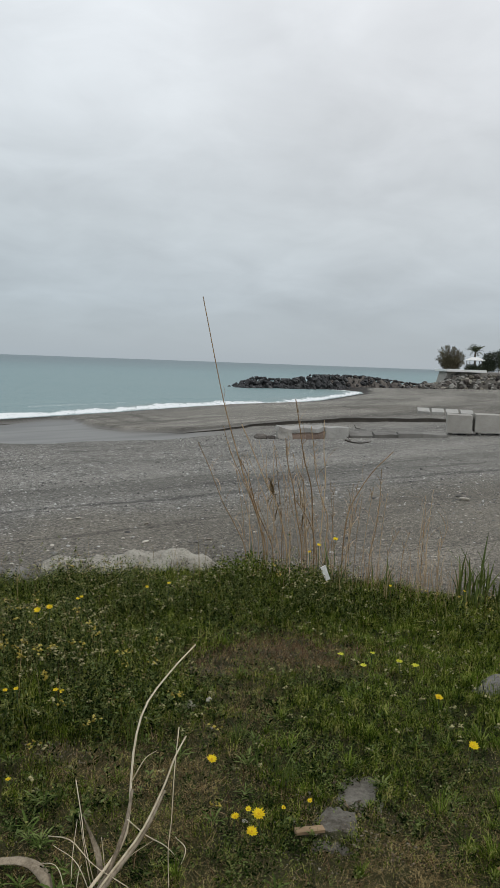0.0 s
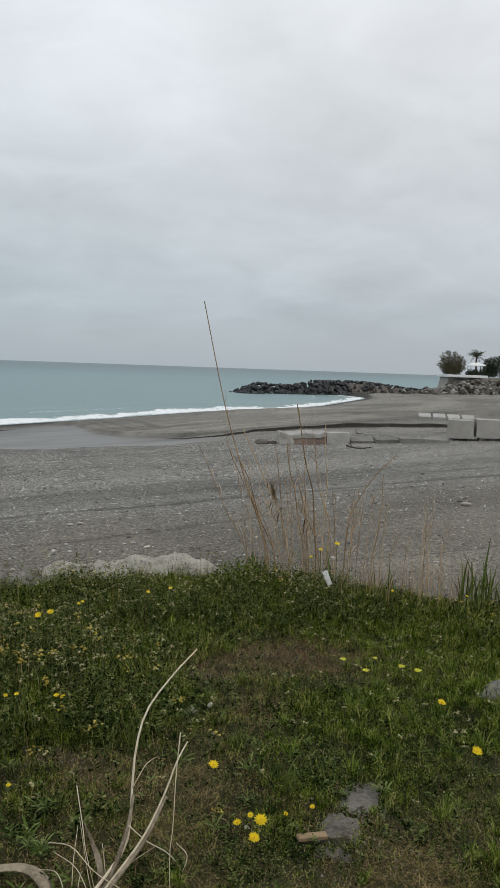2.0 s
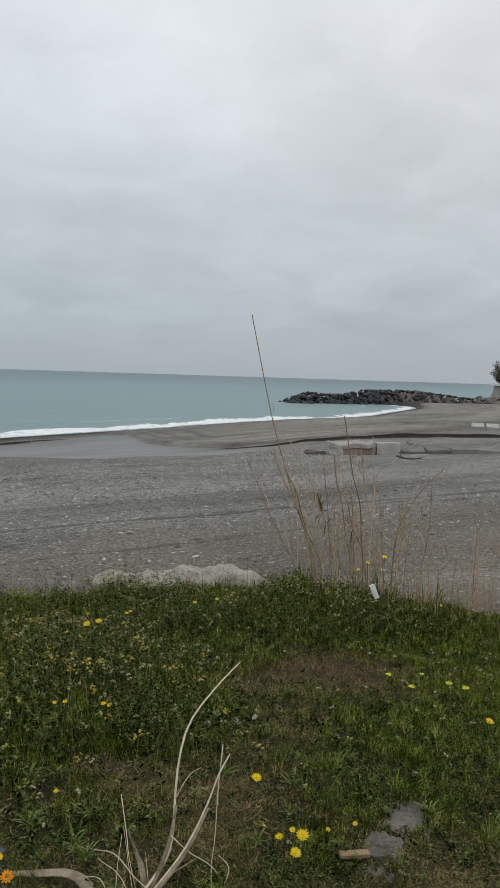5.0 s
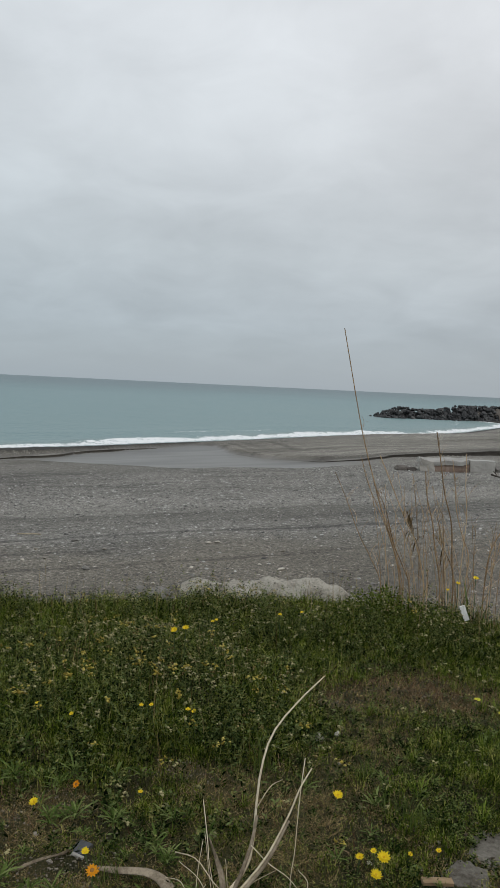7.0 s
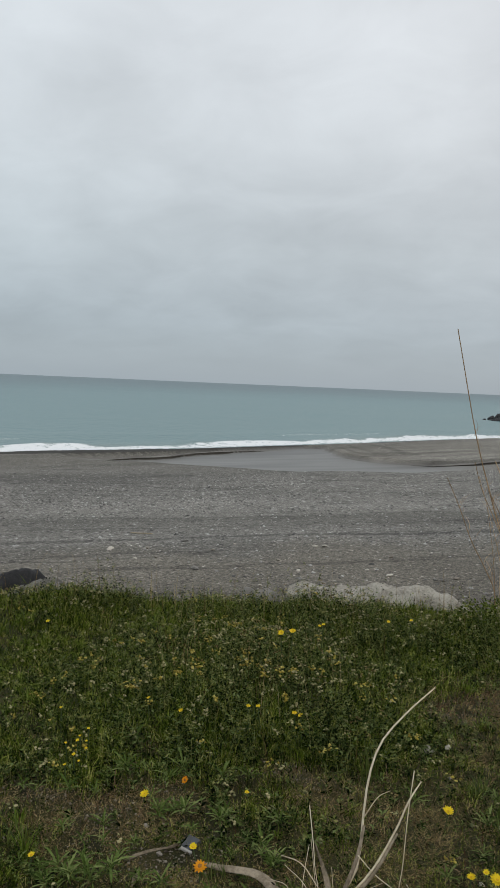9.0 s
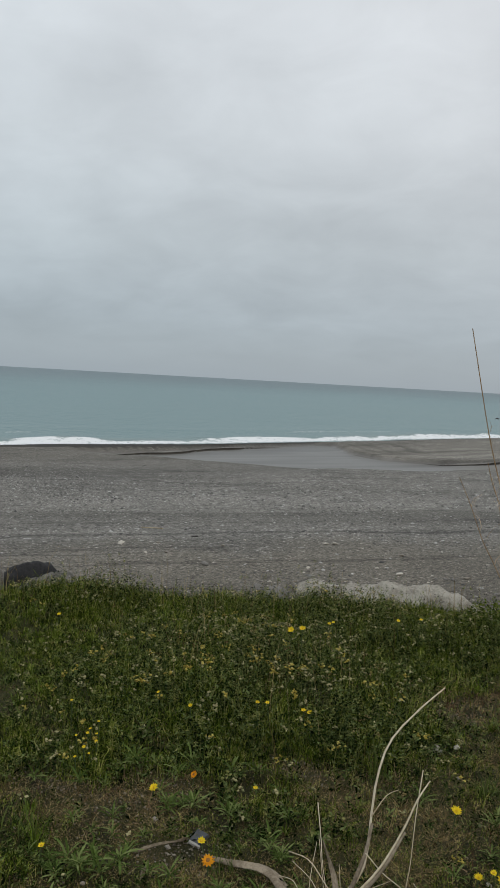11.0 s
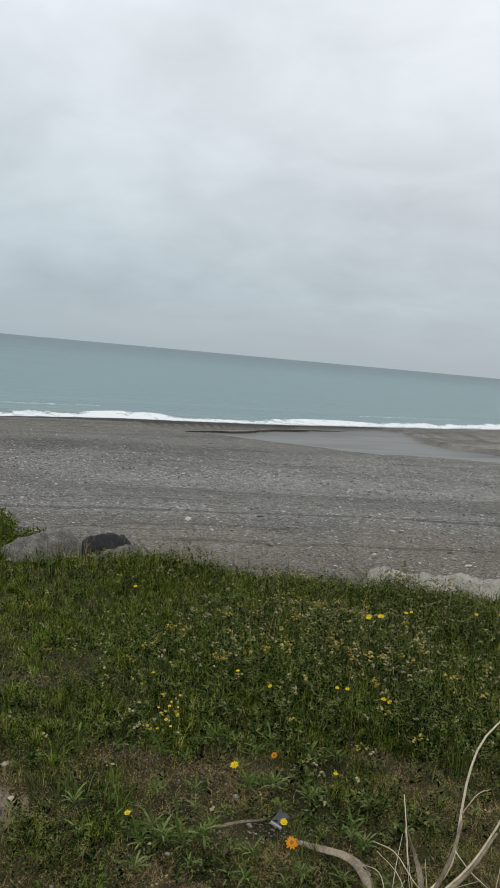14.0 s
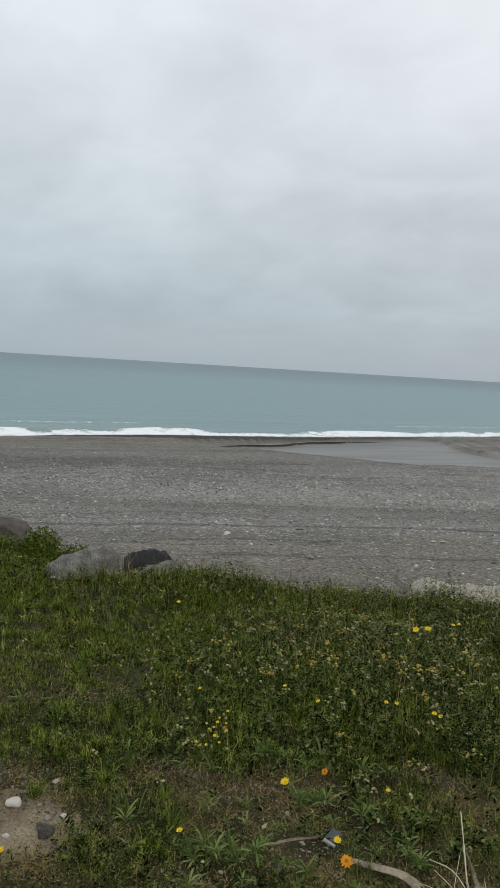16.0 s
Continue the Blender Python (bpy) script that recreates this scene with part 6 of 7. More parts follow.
def loose(name, bm, material, label, category, m, group="", shade=False):
    ob = part(name, bm, material, at=m, shade=shade)
    return tagged(ob, label, category, group)


def flag(rx, ry, h, seed):
    """A worn flagstone with an uneven outline, its top lightly hollowed."""
    r = random.Random(seed)
    bm = bmesh.new()
    n, rows = 44, []
    cut = [(r.uniform(0, math.tau), r.uniform(0.72, 0.98)) for _ in range(6)]
    edge = []
    for k in range(n):
        a = k * math.tau / n
        w = min([1.25] + [d / math.cos(a - c) for c, d in cut if math.cos(a - c) > 0.3])
        edge.append(w * (1 + 0.22 * noise.noise(Vector((math.cos(a) * 2.3, math.sin(a) * 2.3, seed)))) + r.uniform(-0.05, 0.05))
    for f, z in ((1.0, -0.03), (1.0, h * 0.6), (0.94, h), (0.7, h * 0.95), (0.35, h * 0.9)):
        rows.append([bm.verts.new((math.cos(k * math.tau / n) * rx * edge[k] * f, math.sin(k * math.tau / n) * ry * edge[k] * f, z + 0.004 * noise.noise(Vector((k * 0.7, f * 3, seed))))) for k in range(n)])
    for a, b in zip(rows, rows[1:]):
        for k in range(n):
            bm.faces.new((a[k], a[(k + 1) % n], b[(k + 1) % n], b[k]))
    bm.faces.new(rows[-1])
    return bm


loose("flagstone", flag(0.080, 0.140, 0.005, 4), SLAB, "dusty grey flagstone sunk in the turf", "flagstone", pose(0.300, 2.13, ground_at(0.300, 2.13) + 0.001, 0, 0, -14), "flagstones", True)
loose("flagstone", flag(0.092, 0.165, 0.004, 7), SLAB, "dusty grey flagstone sunk in the turf", "flagstone", pose(0.415, 2.36, ground_at(0.415, 2.36) + 0.001, 0, 0, -22), "flagstones", True)
loose("rock", rock(31, 3), GREY_STONE, "flat grey stone lying in the grass", "stone", pose(1.22, 3.33, ground_at(1.22, 3.33) + 0.02, 5, 0, 10) @ Matrix.Diagonal((0.36, 0.20, 0.085, 1)))
loose("slate_piece", box(0.050, 0.055, 0.012, 0.003), SLATE, "small dark slate tile lying on bare soil", "slate piece", pose(-0.85, 1.985, ground_at(-0.85, 1.985) + 0.004, 6, -4, -20))
loose("pale_chip", box(0.045, 0.010, 0.007, 0.002), GREY_STONE, "thin pale chip beside the slate tile", "stone chip", pose(-0.845, 1.945, ground_at(-0.845, 1.945) + 0.002, 0, 3, -14))
loose("wood_chip", box(0.095, 0.024, 0.010, 0.003, 0.006, 5), WOOD, "split wood chip lying by the flagstone", "wood chip", pose(0.215, 2.09, ground_at(0.215, 2.09) + 0.016, 4, 6, 18))
loose("white_scrap", box(0.034, 0.018, 0.095, 0.003, 0.022, 8), SCRAP, "crumpled white plastic scrap upright in the weeds", "litter", pose(0.555, 4.90, ground_at(0.555, 4.90) + 0.17, -12, -24, 10))
for i, (x, y, s) in enumerate(((-1.77, 1.56, 0.045), (-1.76, 1.74, 0.026), (-1.62, 1.55, 0.022), (-1.66, 1.42, 0.026), (-1.60, 1.60, 0.02), (-0.22, 3.00, 0.05), (-0.15, 3.04, 0.03), (0.02, 2.16, 0.016), (-0.92, 1.92, 0.018), (-1.06, 1.66, 0.016), (0.18, 2.42, 0.016), (-0.12, 2.75, 0.014))):
    loose("white_stone", rock(140 + i, 3, 0.32, 6), WHITE_STONE, "small whitish stone on the soil", "stone", pose(x, y, ground_at(x, y) + s * 0.22, 0, 0, 70 * i) @ Matrix.Diagonal((s * 1.2, s, s * 0.75, 1)), "white stones", True)
loose("grey_stone", rock(160, 3, 0.45, 11), SLAB, "dark grey stone half sunk in bare soil", "stone", pose(-1.58, 1.50, ground_at(-1.58, 1.50) + 0.012) @ Matrix.Diagonal((0.08, 0.055, 0.04, 1)), "", True)
loose("snail_shell", rock(161, 2, 0.1), WHITE_STONE, "pale snail shell in the grass", "snail shell", pose(-1.02, 2.02, ground_at(-1.02, 2.02) + 0.008) @ Matrix.Diagonal((0.02, 0.02, 0.016, 1)), "", True)


# boulders of the bank
SLAB_STONE = surface("lichen_grey_rock", [(0.36, (0.13, 0.122, 0.106)), (0.5, (0.285, 0.272, 0.242)), (0.64, (0.50, 0.48, 0.43))], scale=11, fine=90, bump=1.4, depth=0.03)


def boulder(name, label, material, x, y, top, sx, sy, sz, seed, turn=0.0, sub=5, rough=0.3, cuts=8, worn=1.0, swell=0.6):
    """A weathered boulder whose crest stands at the height top."""
    bm = rock(seed, sub, rough, cuts)
    o = Vector((seed * 1.7, 0, 0))
    for v in bm.verts:
        zz = math.copysign((abs(v.co.z) * 2) ** swell * 0.5, v.co.z)
        v.co = Vector((v.co.x * sx, v.co.y * sy, zz * sz))
        n = v.co.normalized()
        ridge = 0.5 - abs(noise.noise(v.co * 4.5 + o))
        v.co += n * (worn * (0.05 * noise.noise(v.co * 3.2 + o) + 0.045 * ridge - 0.012) + 0.011 * noise.noise(v.co * 13 + o) + 0.004 * noise.noise(v.co * 31 + o))
    crest = max(v.co.z for v in bm.verts)
    return loose(name, bm, material, label, "boulder", pose(x, y, top - crest, 0, 0, turn), "boulders of the bank", True)


def ledge(x0, x1, crest, y, deep):
    """A long, low, weathered limestone ledge whose crest follows the heights given along x."""
    bm, rows = bmesh.new(), []
    n = 150
    for i in range(n + 1):
        u = i / n
        x = x0 + (x1 - x0) * u
        top = float(np.interp(x, [c[0] for c in crest], [c[1] for c in crest]))
        ends = min(1.0, 6 * u, 6 * (1 - u)) ** 0.5
        row = []
        for k in range(25):
            a = k / 24 * math.pi
            p = Vector((x, y + 0.10 * math.sin(2.1 * x) - math.cos(a) * deep * (0.35 + 0.65 * ends), top - 0.55 + 0.55 * math.sin(a) ** 0.55))
            q = Vector((p.x, p.y * 1.4, p.z))
            out = Vector((0, -math.cos(a), math.sin(a)))
            p += out * (0.075 * noise.noise(q * 2.6) + 0.045 * (0.4 - abs(noise.noise(q * 5.5))) + 0.022 * noise.noise(q * 12) + 0.008 * noise.noise(q * 34))
            row.append(bm.verts.new(p))
        rows.append(row)
    for a, b in zip(rows, rows[1:]):
        for k in range(24):
            bm.faces.new((a[k], b[k], b[k + 1], a[k + 1]))
    bm.faces.new(rows[0])
    bm.faces.new(rows[-1][::-1])
    return bm


loose("boulder", ledge(-1.72, -0.08, [(-1.72, -0.30), (-1.58, -0.235), (-1.08, -0.175), (-0.90, -0.115), (-0.76, -0.105), (-0.58, -0.135), (-0.40, -0.185), (-0.29, -0.21), (-0.08, -0.29)], 5.96, 0.24), PALE_STONE,
      "long pale limestone boulder at the meadow's edge", "boulder", Matrix.Identity(4), "boulders of the bank", True)
boulder("boulder", "low grey boulder half buried in the bank", GREY_STONE, -1.98, 5.76, -0.27, 0.62, 0.6, 1.0, 7, 30, worn=1.6)
boulder("boulder", "low grey boulder half buried in the bank", GREY_STONE, -1.66, 5.86, -0.30, 0.50, 0.5, 0.9, 17, 80)
loose("boulder", ledge(-0.28, 0.28, [(-0.28, -0.04), (-0.20, 0.022), (-0.08, 0.034), (0.04, 0.026), (0.16, 0.014), (0.28, -0.04)], 0.0, 0.17), SLAB_STONE,
      "flat grey boulder at the meadow's edge", "boulder", pose(-3.645, 4.05, 0, 0, 0, 40), "boulders of the bank", True)
loose("boulder", ledge(-0.25, 0.25, [(-0.25, -0.24), (-0.12, -0.160), (0.02, -0.135), (0.14, -0.150), (0.25, -0.23)], 0.0, 0.14), SLAB_STONE,
      "low rough grey boulder in front of the black one", "boulder", pose(-3.38, 4.66, 0, 0, 0, 38), "boulders of the bank", True)
boulder("boulder", "small rough boulder at the meadow's edge", SLAB_STONE, -2.98, 4.66, -0.11, 0.34, 0.26, 0.50, 10, 35)
loose("dark_boulder", ledge(-0.24, 0.24, [(-0.24, -0.25), (-0.15, -0.165), (-0.04, -0.140), (0.06, -0.145), (0.15, -0.175), (0.24, -0.25)], 0.0, 0.15), BLACK_ROCK,
      "black jagged boulder behind the grey ones", "boulder", pose(-3.72, 4.88, 0, 0, 0, 36), "boulders of the bank", True)
boulder("boulder", "low grey boulder past the shrub", BROWN_STONE, -4.76, 4.30, 0.085, 0.70, 0.5, 0.5, 15, 50, rough=0.45, cuts=12, worn=2.4, swell=0.5)
for i, (x, y, z, s) in enumerate(((-3.63, 3.92, -0.13, 0.062), (-3.72, 3.80, -0.14, 0.035), (-3.50, 3.84, -0.14, 0.03))):
    loose("white_stone", rock(170 + i, 2, 0.2), WHITE_STONE, "small whitish stone on the soil", "stone", pose(x, y, ground_at(x, y) + s * 0.25, 0, 0, 50 * i) @ Matrix.Diagonal((s * 1.2, s, s * 0.75, 1)), "white stones", True)


# ---------------------------------------------------------------- shrubs and trees
def leaf_cloud(name, centres, radii, count, size, material, parent, label="", seed=1, flat=0.8, shell=0.55):
    """A crown: many small leaves through several overlapping clumps, denser at their skin."""
    r = np.random.RandomState(seed)
    c, rad = np.asarray(centres, float), np.asarray(radii, float)
    k = r.choice(len(c), count, p=rad ** 2 / (rad ** 2).sum())
    d = r.normal(size=(count, 3))
    d /= np.linalg.norm(d, axis=1)[:, None]
    p = c[k] + d * (rad[k] * (shell + (1.12 - shell) * r.random_sample(count) ** 0.7))[:, None] * [1, 1, flat]
    a = r.normal(size=(count, 3)) + d * 0.8
    a /= np.linalg.norm(a, axis=1)[:, None]
    up = d + r.normal(0, 0.5, (count, 3))
    v, q = leaves(p, a, up, size * r.uniform(0.6, 1.3, count), size * 0.55 * r.uniform(0.7, 1.3, count))
    ob = sheet(name, v[:, 0], v[:, 1], v[:, 2], q, material)
    ob.parent = parent
    return tagged(ob, label)


def limbs(parent, height, spread, count, thick, seed, material):
    r = random.Random(seed)
    part("trunk", tube(curved([(0, 0, -0.1), (0.03 * height, 0, height * 0.3), (0, 0.02 * height, height * 0.6), (0.02, 0, height * 0.85)], 10), [thick * (1 - 0.07 * i) for i in range(10)], 8), material, parent, shade=True)
    for k in range(count):
        a, h = k * 2.4 + r.uniform(-0.4, 0.4), height * r.uniform(0.3, 0.65)
        e = Vector((math.cos(a) * spread, math.sin(a) * spread, h + height * r.uniform(0.12, 0.35)))
        part("limb", tube(curved([(0, 0, h), e * 0.45 + Vector((0, 0, h * 0.5)), e], 7), [thick * 0.5 * (1 - 0.11 * i) for i in range(7)], 6), material, parent, shade=True)


CROWN_OLIVE = surface("olive_brown_foliage", [(0.25, (0.064, 0.058, 0.036)), (0.5, (0.128, 0.114, 0.072)), (0.75, (0.20, 0.178, 0.118))], scale=0.6, fine=4, rough=0.8, bump=0, vary=0.5, island=True, spec=0.1, through_light=0.15)
CROWN_DARK = surface("dark_green_foliage", [(0.25, (0.020, 0.026, 0.017)), (0.5, (0.042, 0.052, 0.032)), (0.75, (0.085, 0.097, 0.062))], scale=0.6, fine=4, rough=0.8, bump=0, vary=0.5, island=True, spec=0.1, through_light=0.15)
SHRUB = surface("shrub_foliage", [(0.25, (0.030, 0.050, 0.006)), (0.5, (0.078, 0.115, 0.014)), (0.75, (0.16, 0.195, 0.035))], scale=2, fine=12, rough=0.7, bump=0, vary=0.7, island=True, spec=0.05, through_light=0.2)
TRUNK = surface("brown_bark", [(0.3, (0.060, 0.048, 0.038)), (0.7, (0.14, 0.115, 0.09))], scale=4, fine=25, bump=0.7, depth=0.02)
FROND = surface("palm_frond", [(0.3, (0.055, 0.068, 0.038)), (0.7, (0.13, 0.145, 0.085))], scale=2, fine=14, rough=0.6, bump=0, vary=0.3, through_light=0.15)
DECK = 1.32


def build_trees():
    t = thing("tamarisk_tree", "upright brownish-green tamarisk tree on the terrace", "tree", Matrix.Translation((36.4, 137, DECK)))
    limbs(t, 3.6, 1.5, 6, 0.16, 3, TRUNK)
    fan = random.Random(17)
    clumps, sizes = [(0, 0, 0.6), (-0.9, 0, 0.7), (0.9, 0, 0.7), (-1.2, 0, 1.5), (1.2, 0, 1.5), (0, -0.6, 1.8)], [0.8, 0.7, 0.7, 0.8, 0.8, 1.1]
    for k in range(17):
        a = radians(-58 + 116 * k / 16 + fan.uniform(-4, 4))
        reach = fan.uniform(3.8, 4.5) * (1 - 0.36 * abs(a)) + (0.30 if a < 0 else 0.0)
        for u in (0.35, 0.55, 0.75, 0.92, 1.05):
            clumps.append((math.sin(a) * reach * u, fan.uniform(-0.8, 0.8), 0.25 + math.cos(a) * reach * u))
            sizes.append((0.85 - 0.55 * u) * fan.uniform(0.8, 1.2))
    leaf_cloud("crown", clumps, sizes, 12500, 0.20, CROWN_OLIVE, t, seed=3, flat=1.25, shell=0.1)
    for i, (x, y, h, w) in enumerate(((43.4, 137.5, 3.9, 1.1), (45.2, 137, 4.5, 1.3), (47.4, 137.5, 4.6, 1.4), (50, 138, 4.4, 1.4))):
        s = thing("shrub_tree", "dense dark green shrub at the terrace", "shrub", Matrix.Translation((x, y, DECK)), "dark shrubs on the terrace")
        limbs(s, h * 0.7, w * 0.7, 4, 0.09, 20 + i, TRUNK)
        leaf_cloud("crown", [(0, 0, h * 0.30), (-0.6 * w, 0, h * 0.42), (0.6 * w, 0, h * 0.38), (0, -0.3, h * 0.62), (0.4 * w, 0.2, h * 0.8), (-0.5 * w, 0, h * 0.72)], [1.0 * w, 0.8 * w, 0.8 * w, 0.8 * w, 0.55 * w, 0.5 * w], 2600, 0.24, CROWN_DARK, s, seed=30 + i, flat=1.0, shell=0.15)
    for i, (x, y) in enumerate(((39.6, 136.5), (40.6, 136.8), (41.7, 136.5), (42.8, 136.7), (43.7, 136.4))):
        s = thing("hedge_shrub", "low clipped dark shrub on the terrace", "shrub", Matrix.Translation((x, y, DECK)), "low shrubs on the terrace")
        limbs(s, 0.7, 0.4, 3, 0.05, 40 + i, TRUNK)
        leaf_cloud("crown", [(0, 0, 0.55), (-0.4, 0, 0.5), (0.4, 0, 0.6), (0, 0, 1.0)], [0.55, 0.5, 0.5, 0.4], 700, 0.2, CROWN_DARK, s, seed=50 + i)
    p = thing("palm_tree", "small palm tree behind the terrace", "palm", Matrix.Translation((41.9, 141, DECK)))
    part("trunk", tube(curved([(0, 0, -0.1), (0.05, 0, 1.2), (0.0, 0, 2.6), (0.05, 0, 3.9)], 12), [0.22 - 0.005 * i for i in range(12)], 8), TRUNK, p, shade=True)
    fronds = [frond_mesh(2.0, 0.9), frond_mesh(1.8, 0.4), frond_mesh(1.9, 1.25)]
    r = random.Random(8)
    for k in range(44):
        piece("frond", fronds[k % 3], p, Matrix.Translation((0.05, 0, 3.7)) @ pose(0, 0, 0, 0, 0, k * 137.5) @ pose(0, 0, 0, 0, r.uniform(-55, 25), 0) @ Matrix.Diagonal((r.uniform(0.8, 1.1),) * 3 + (1,)))
    u = thing("garden_canopy", "white canopy on posts on the terrace", "canopy", Matrix.Translation((41.0, 138, DECK)))
    part("roof", canopy_roof(), WHITE_PAINT, u)
    for sx in (-1, 1):
        for sy in (-1, 1):
            part("post", box(0.08, 0.08, 2.05, 0.01), TRUNK, u, at=pose(sx * 1.2, sy * 1.0, 0))
    s = thing("shrub", "green leafy shrub on the bank beside grey boulders", "shrub", Matrix.Translation((-4.18, 4.18, -0.35)))
    limbs(s, 0.34, 0.16, 5, 0.010, 61, TRUNK)
    leaf_cloud("crown", [(0, 0, 0.22), (-0.24, -0.1, 0.22), (0.20, 0.14, 0.19), (-0.05, 0.02, 0.33), (0.32, 0.24, 0.10), (-0.45, -0.15, 0.24), (0.1, -0.1, 0.2)], [0.19, 0.17, 0.15, 0.13, 0.11, 0.16, 0.15], 9500, 0.024, SHRUB, s, seed=62, flat=0.8, shell=0.3)
    s = thing("leafy_bush", "bushy green weed mound under the reeds", "shrub", Matrix.Translation((0.12, 5.02, -0.22)))
    limbs(s, 0.22, 0.12, 5, 0.006, 63, STEM)
    leaf_cloud("crown", [(0, 0, 0.16), (-0.22, 0.02, 0.18), (0.20, 0.0, 0.14), (-0.10, 0.05, 0.25), (0.38, 0, 0.13), (-0.32, 0.08, 0.12), (0.1, -0.12, 0.1)], [0.16, 0.14, 0.15, 0.10, 0.13, 0.12, 0.14], 5000, 0.022, SHRUB, s, seed=64, flat=0.8, shell=0.25)


def frond_mesh(length, arch):
    bm = bmesh.new()
    x = z = 0.0
    spine = []
    for i in range(12):
        spine.append(Vector((x, 0, z)))
        e = 0.5 - arch * 1.4 * i / 11
        x += math.cos(e) * length / 11
        z += math.sin(e) * length / 11
    for i in range(1, 12):
        w = 0.60 * math.sin(0.35 + 2.4 * i / 11)
        d = (spine[i] - spine[i - 1])
        for s in (-1, 1):
            a = bm.verts.new(spine[i - 1])
            b = bm.verts.new(spine[i - 1] + d * 0.6)
            c = bm.verts.new(spine[i] + Vector((d.x * 1.1, s * w, -0.35 * w + d.z)))
            bm.faces.new((a, b, c))
    me = bpy.data.meshes.new("frond")
    bm.to_mesh(me)
    bm.free()
    me.materials.append(FROND)
    return me


def canopy_roof():
    bm = box(3.3, 2.6, 0.6, 0.02)
    for v in bm.verts:
        if v.co.z > 0.25:
            v.co.x *= 0.35
            v.co.y *= 0.35
        v.co.z += 2.0
    return bm


build_trees()


# ---------------------------------------------------------------- stones, driftwood and pebbles on the beach
def beach_at(x, y):
    return float(beach_z(np.array([x]), np.array([y]))[0])


BEACH_STONES = [rock_mesh("stone", 180 + i, GREY_STONE if i == 2 else WHITE_STONE, 2, 0.2) for i in range(4)]


def beach_stone(x, y, s, i):
    ob = piece("beach_stone", BEACH_STONES[i % 4], None, pose(x, y, beach_at(x, y) + 0.12 * s, 8 * (i % 5) - 16, 0, 67 * i) @ Matrix.Diagonal((s * 1.35, s, s * 0.55, 1)))
    tagged(ob, "pale rounded stone lying on the shingle", "stone", "pale stones on the beach")


def driftwood(x, y, rz, length, seed, label):
    r = random.Random(seed)
    t = thing("driftwood", label, "driftwood", pose(x, y, beach_at(x, y), 0, 0, rz))
    pts = [(-length / 2, 0, 0.10), (-length * 0.2, 0.05, 0.03), (length * 0.15, -0.03, 0.03), (length / 2, 0.05, 0.09)]
    part("branch", tube(curved(pts, 14), [0.032 - 0.0012 * i for i in range(14)], 7), DRIFTWOOD, t, shade=True)
    part("side_branch", tube(curved([(-length * 0.25, 0.03, 0.03), (-length * 0.32, 0.12, 0.10), (-length * 0.45, 0.15, 0.22)], 7), [0.020 - 0.0015 * i for i in range(7)], 6), DRIFTWOOD, t, shade=True)


driftwood(3.85, 26.6, -12, 0.95, 1, "dark driftwood branch lying on the shingle")
driftwood(9.2, 40.5, -8, 1.6, 2, "dark driftwood stick on the wet channel bed")
driftwood(6.3, 43.5, 30, 0.5, 3, "short dark driftwood lump on the wet channel bed")
strip = part("driftwood_stick", tube(curved([(-0.20, 0, 0.02), (-0.05, 0.015, 0.015), (0.1, 0, 0.02), (0.21, 0.01, 0.012)], 10), 0.010, 6), CANE, at=pose(-6.35, 12.0, beach_at(-6.35, 12.0), 0, 0, 20), shade=True)
tagged(strip, "thin pale driftwood stick on the shingle", "driftwood")


def build_ridge_pebbles():
    """The coarse pebbles of the berm, four faces each."""
    r = np.random.RandomState(47)
    n = 70000
    d = np.exp(r.uniform(math.log(13), math.log(34), n))
    a = np.radians(r.uniform(-24, 54, n))
    x, y = -np.sin(a) * d, np.cos(a) * d
    s = shore_of(x, y)
    inland = (y - 5) * math.cos(radians(25)) - (x + 2) * math.sin(radians(25))
    u = s / np.maximum(s + np.maximum(inland, 0.2), 0.5) + 0.03 * waves(x, y, 0.6, 48)
    berm = np.interp(u, [0.34, 0.42, 0.50, 0.62, 0.68, 0.74, 0.80, 0.83, 0.87, 1.0], [0.05, 0.35, 1.0, 0.95, 0.45, 0.12, 0.40, 0.40, 0.08, 0.05])
    ok = (bank_of(x, y) < -0.9) & (pool_of(x, y) < 0.25) & (r.random_sample(n) < berm * np.clip(0.55 + 0.5 * waves(x, y, 2.1, 49), 0.1, 1))
    x, y = x[ok], y[ok]
    n = len(x)
    size = np.clip(r.gamma(2.2, 0.0085, n), 0.010, 0.042)
    axis = np.array([[1, 0, 0], [0, 0.8, 0], [-1, 0, 0], [0, -0.8, 0], [0.1, 0, 0.75]])
    t = r.uniform(0, 6.28, n)
    c, q = np.cos(t)[:, None], np.sin(t)[:, None]
    k = axis[None] * r.uniform(0.7, 1.25, (n, 5))[..., None]
    v = np.stack([k[..., 0] * c - k[..., 1] * q, k[..., 0] * q + k[..., 1] * c, k[..., 2]], -1) * size[:, None, None] + np.stack([x, y, beach_z(x, y) - 0.003], -1)[:, None]
    f = np.array([[0, 1, 4], [1, 2, 4], [2, 3, 4], [3, 0, 4]])
    ob = sheet("berm_pebbles", *v.reshape(-1, 3).T, (np.arange(n)[:, None, None] * 5 + f[None]).reshape(-1, 3), PEBBLE)
    tagged(ob, "coarse grey and white pebbles of the shingle berm", "pebbles", kind="stuff")


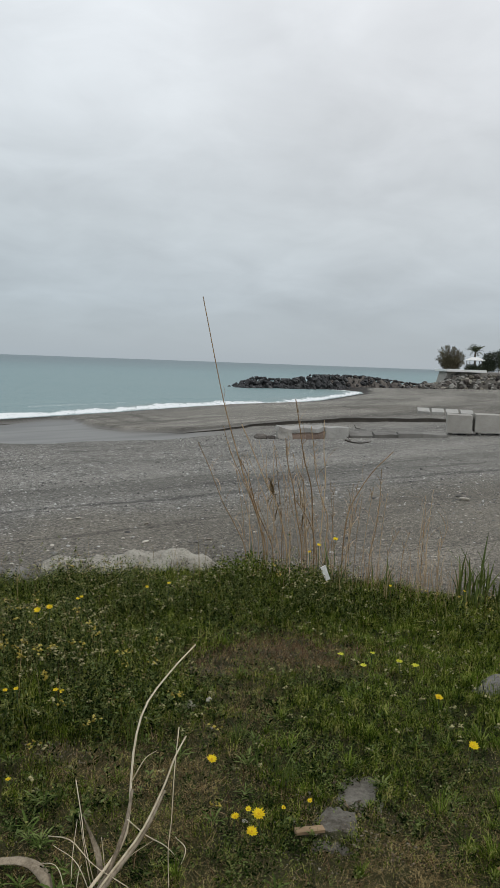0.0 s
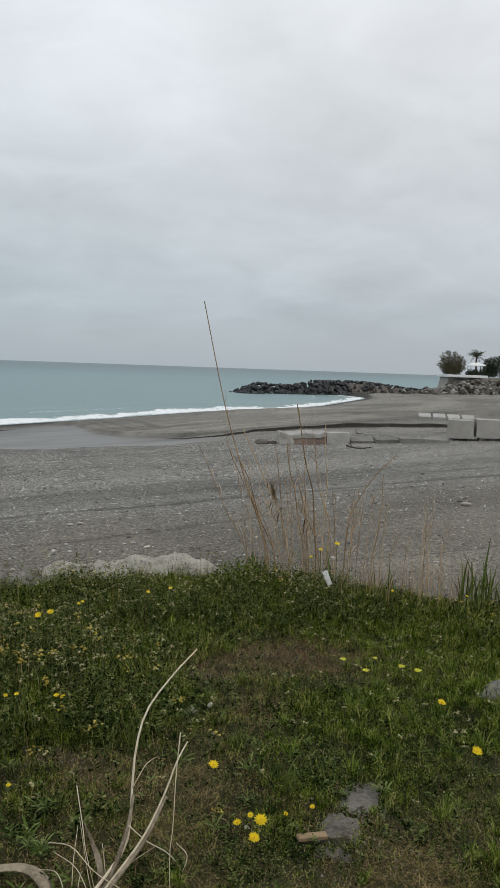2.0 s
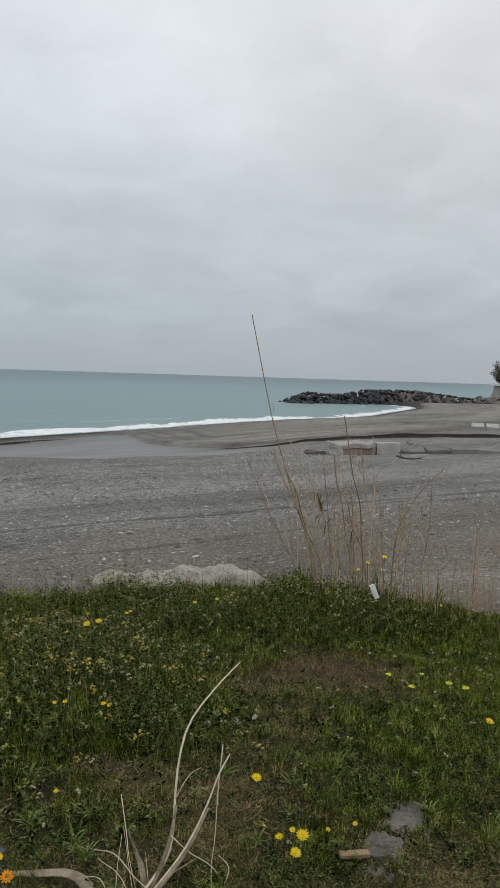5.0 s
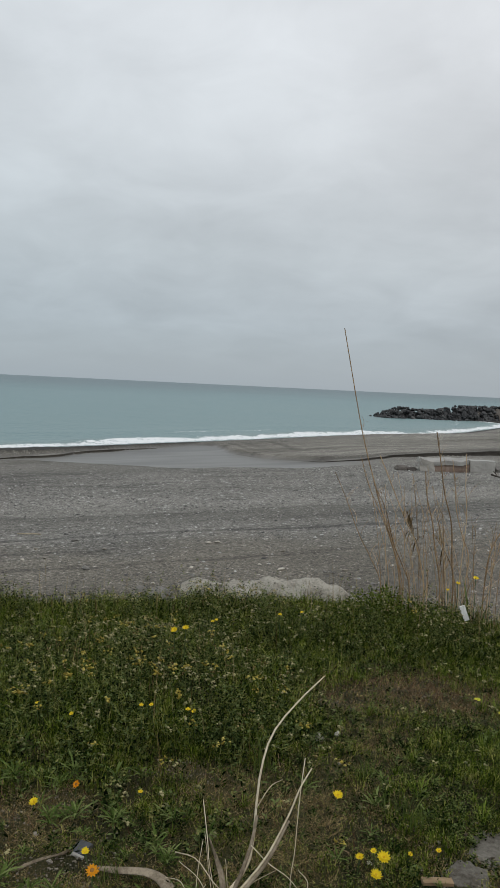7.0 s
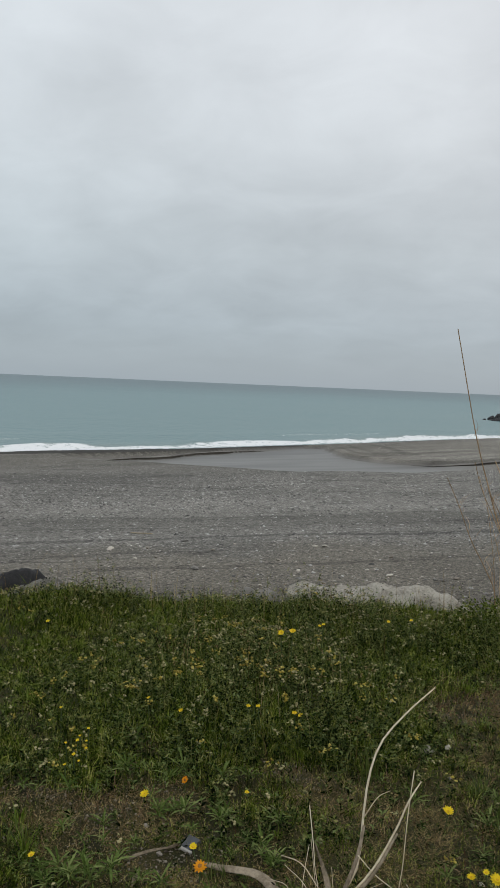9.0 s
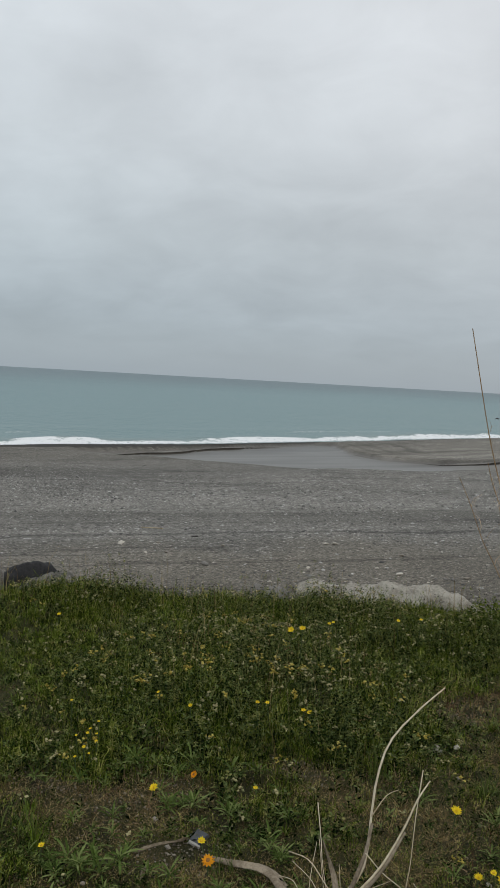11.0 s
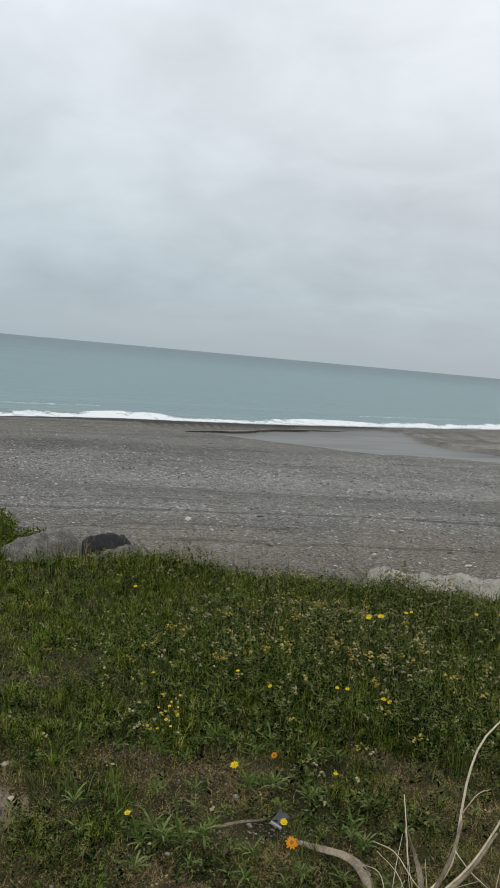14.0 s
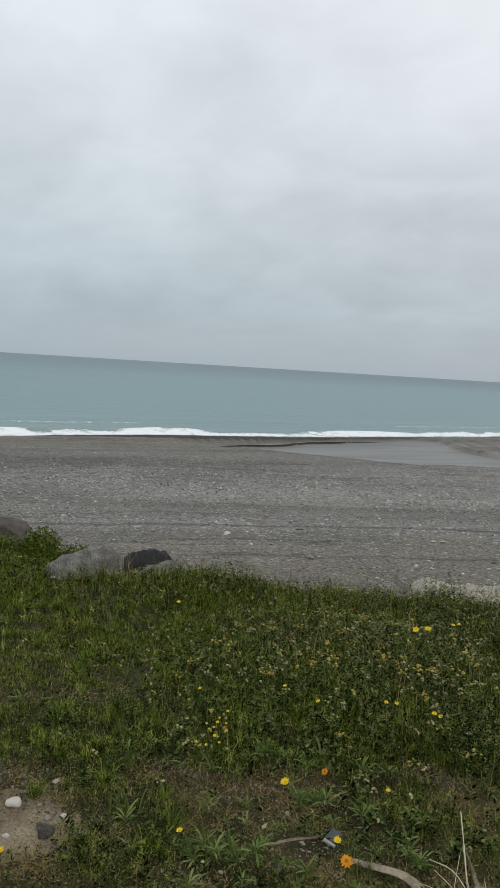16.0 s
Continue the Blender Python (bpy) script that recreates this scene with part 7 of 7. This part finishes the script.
def build_pebbles():
    """Loose pebbles over the near beach, too many to count."""
    r = np.random.RandomState(41)
    n = 20000
    d = np.exp(r.uniform(math.log(6.2), math.log(30), n))
    a = np.radians(r.uniform(-24, 54, n))
    x, y = -np.sin(a) * d, np.cos(a) * d
    ok = (bank_of(x, y) < -0.9) & (pool_of(x, y) < 0.3) & (r.random_sample(n) < 0.35 + 0.65 * (waves(x * 0.5 + y, y, 0.8, 44) > 0))
    x, y, d = x[ok], y[ok], d[ok]
    n = len(x)
    s = np.clip(r.gamma(2.0, 0.0062, n) * (0.8 + 0.6 * smooth((d - 12) / 6)), 0.006, 0.045)
    z = beach_z(x, y)
    axis = np.array([[1, 0, 0], [0, 1, 0], [-1, 0, 0], [0, -1, 0], [0.5, 0.5, 0.8], [-0.5, 0.4, 0.85], [-0.1, -0.6, 0.8]])
    t = r.uniform(0, 6.28, n)
    c, q = np.cos(t)[:, None], np.sin(t)[:, None]
    k = axis[None] * r.uniform(0.7, 1.2, (n, 7))[..., None]
    v = np.stack([k[..., 0] * c * 1.3 - k[..., 1] * q, k[..., 0] * q * 1.3 + k[..., 1] * c, k[..., 2] * 0.62], -1) * s[:, None, None] + np.stack([x, y, z - 0.004], -1)[:, None]
    f = np.array([[0, 1, 4], [1, 5, 4], [1, 2, 5], [2, 3, 6], [2, 6, 5], [3, 0, 6], [0, 4, 6], [4, 5, 6]])
    ob = sheet("pebbles", *v.reshape(-1, 3).T, (np.arange(n)[:, None, None] * 7 + f[None]).reshape(-1, 3), PEBBLE)
    tagged(ob, "loose grey and white pebbles strewn over the beach", "pebbles", kind="stuff")


PEBBLE = surface("beach_pebble", [(0.12, (0.055, 0.054, 0.051)), (0.40, (0.120, 0.117, 0.109)), (0.72, (0.235, 0.228, 0.210)), (1.0, (0.58, 0.57, 0.54))], scale=1.0, fine=30, rough=0.85, bump=0, vary=0.85, island=True)
build_pebbles()
build_ridge_pebbles()
for i, (x, y, s) in enumerate(((-2.87, 12.05, 0.096), (-1.49, 10.41, 0.098), (-0.76, 10.48, 0.081), (-0.58, 10.69, 0.083), (0.09, 11.2, 0.069), (4.35, 14.68, 0.189), (4.36, 15.14, 0.146), (2.31, 12.72, 0.1),
                               (4.57, 12.95, 0.085), (-2.39, 9.5, 0.05), (-2.76, 9.13, 0.05), (4.27, 13.46, 0.098), (-6.11, 10.48, 0.118), (-5.57, 10.76, 0.08), (-5.26, 11.55, 0.098), (-5.36, 9.95, 0.07), (-4.5, 11.01, 0.074))):
    beach_stone(x, y, s, i)
for i, (x, y, s) in enumerate(((-4.22, 9.67, 0.131), (-2.99, 11.95, 0.086), (-5.54, 8.65, 0.068), (-5.09, 10.12, 0.061), (-6.77, 9.85, 0.07), (-4.36, 11.65, 0.06), (-3.24, 10.7, 0.07), (-1.69, 11.77, 0.083), (-0.86, 10.47, 0.073),
                               (-1.87, 10.67, 0.05), (-2.79, 10.17, 0.065), (-4.61, 9.17, 0.056), (-2.62, 9.7, 0.054), (-9.06, 9.71, 0.072), (-3.04, 9.16, 0.06))):
    beach_stone(x, y, s, i + 2)
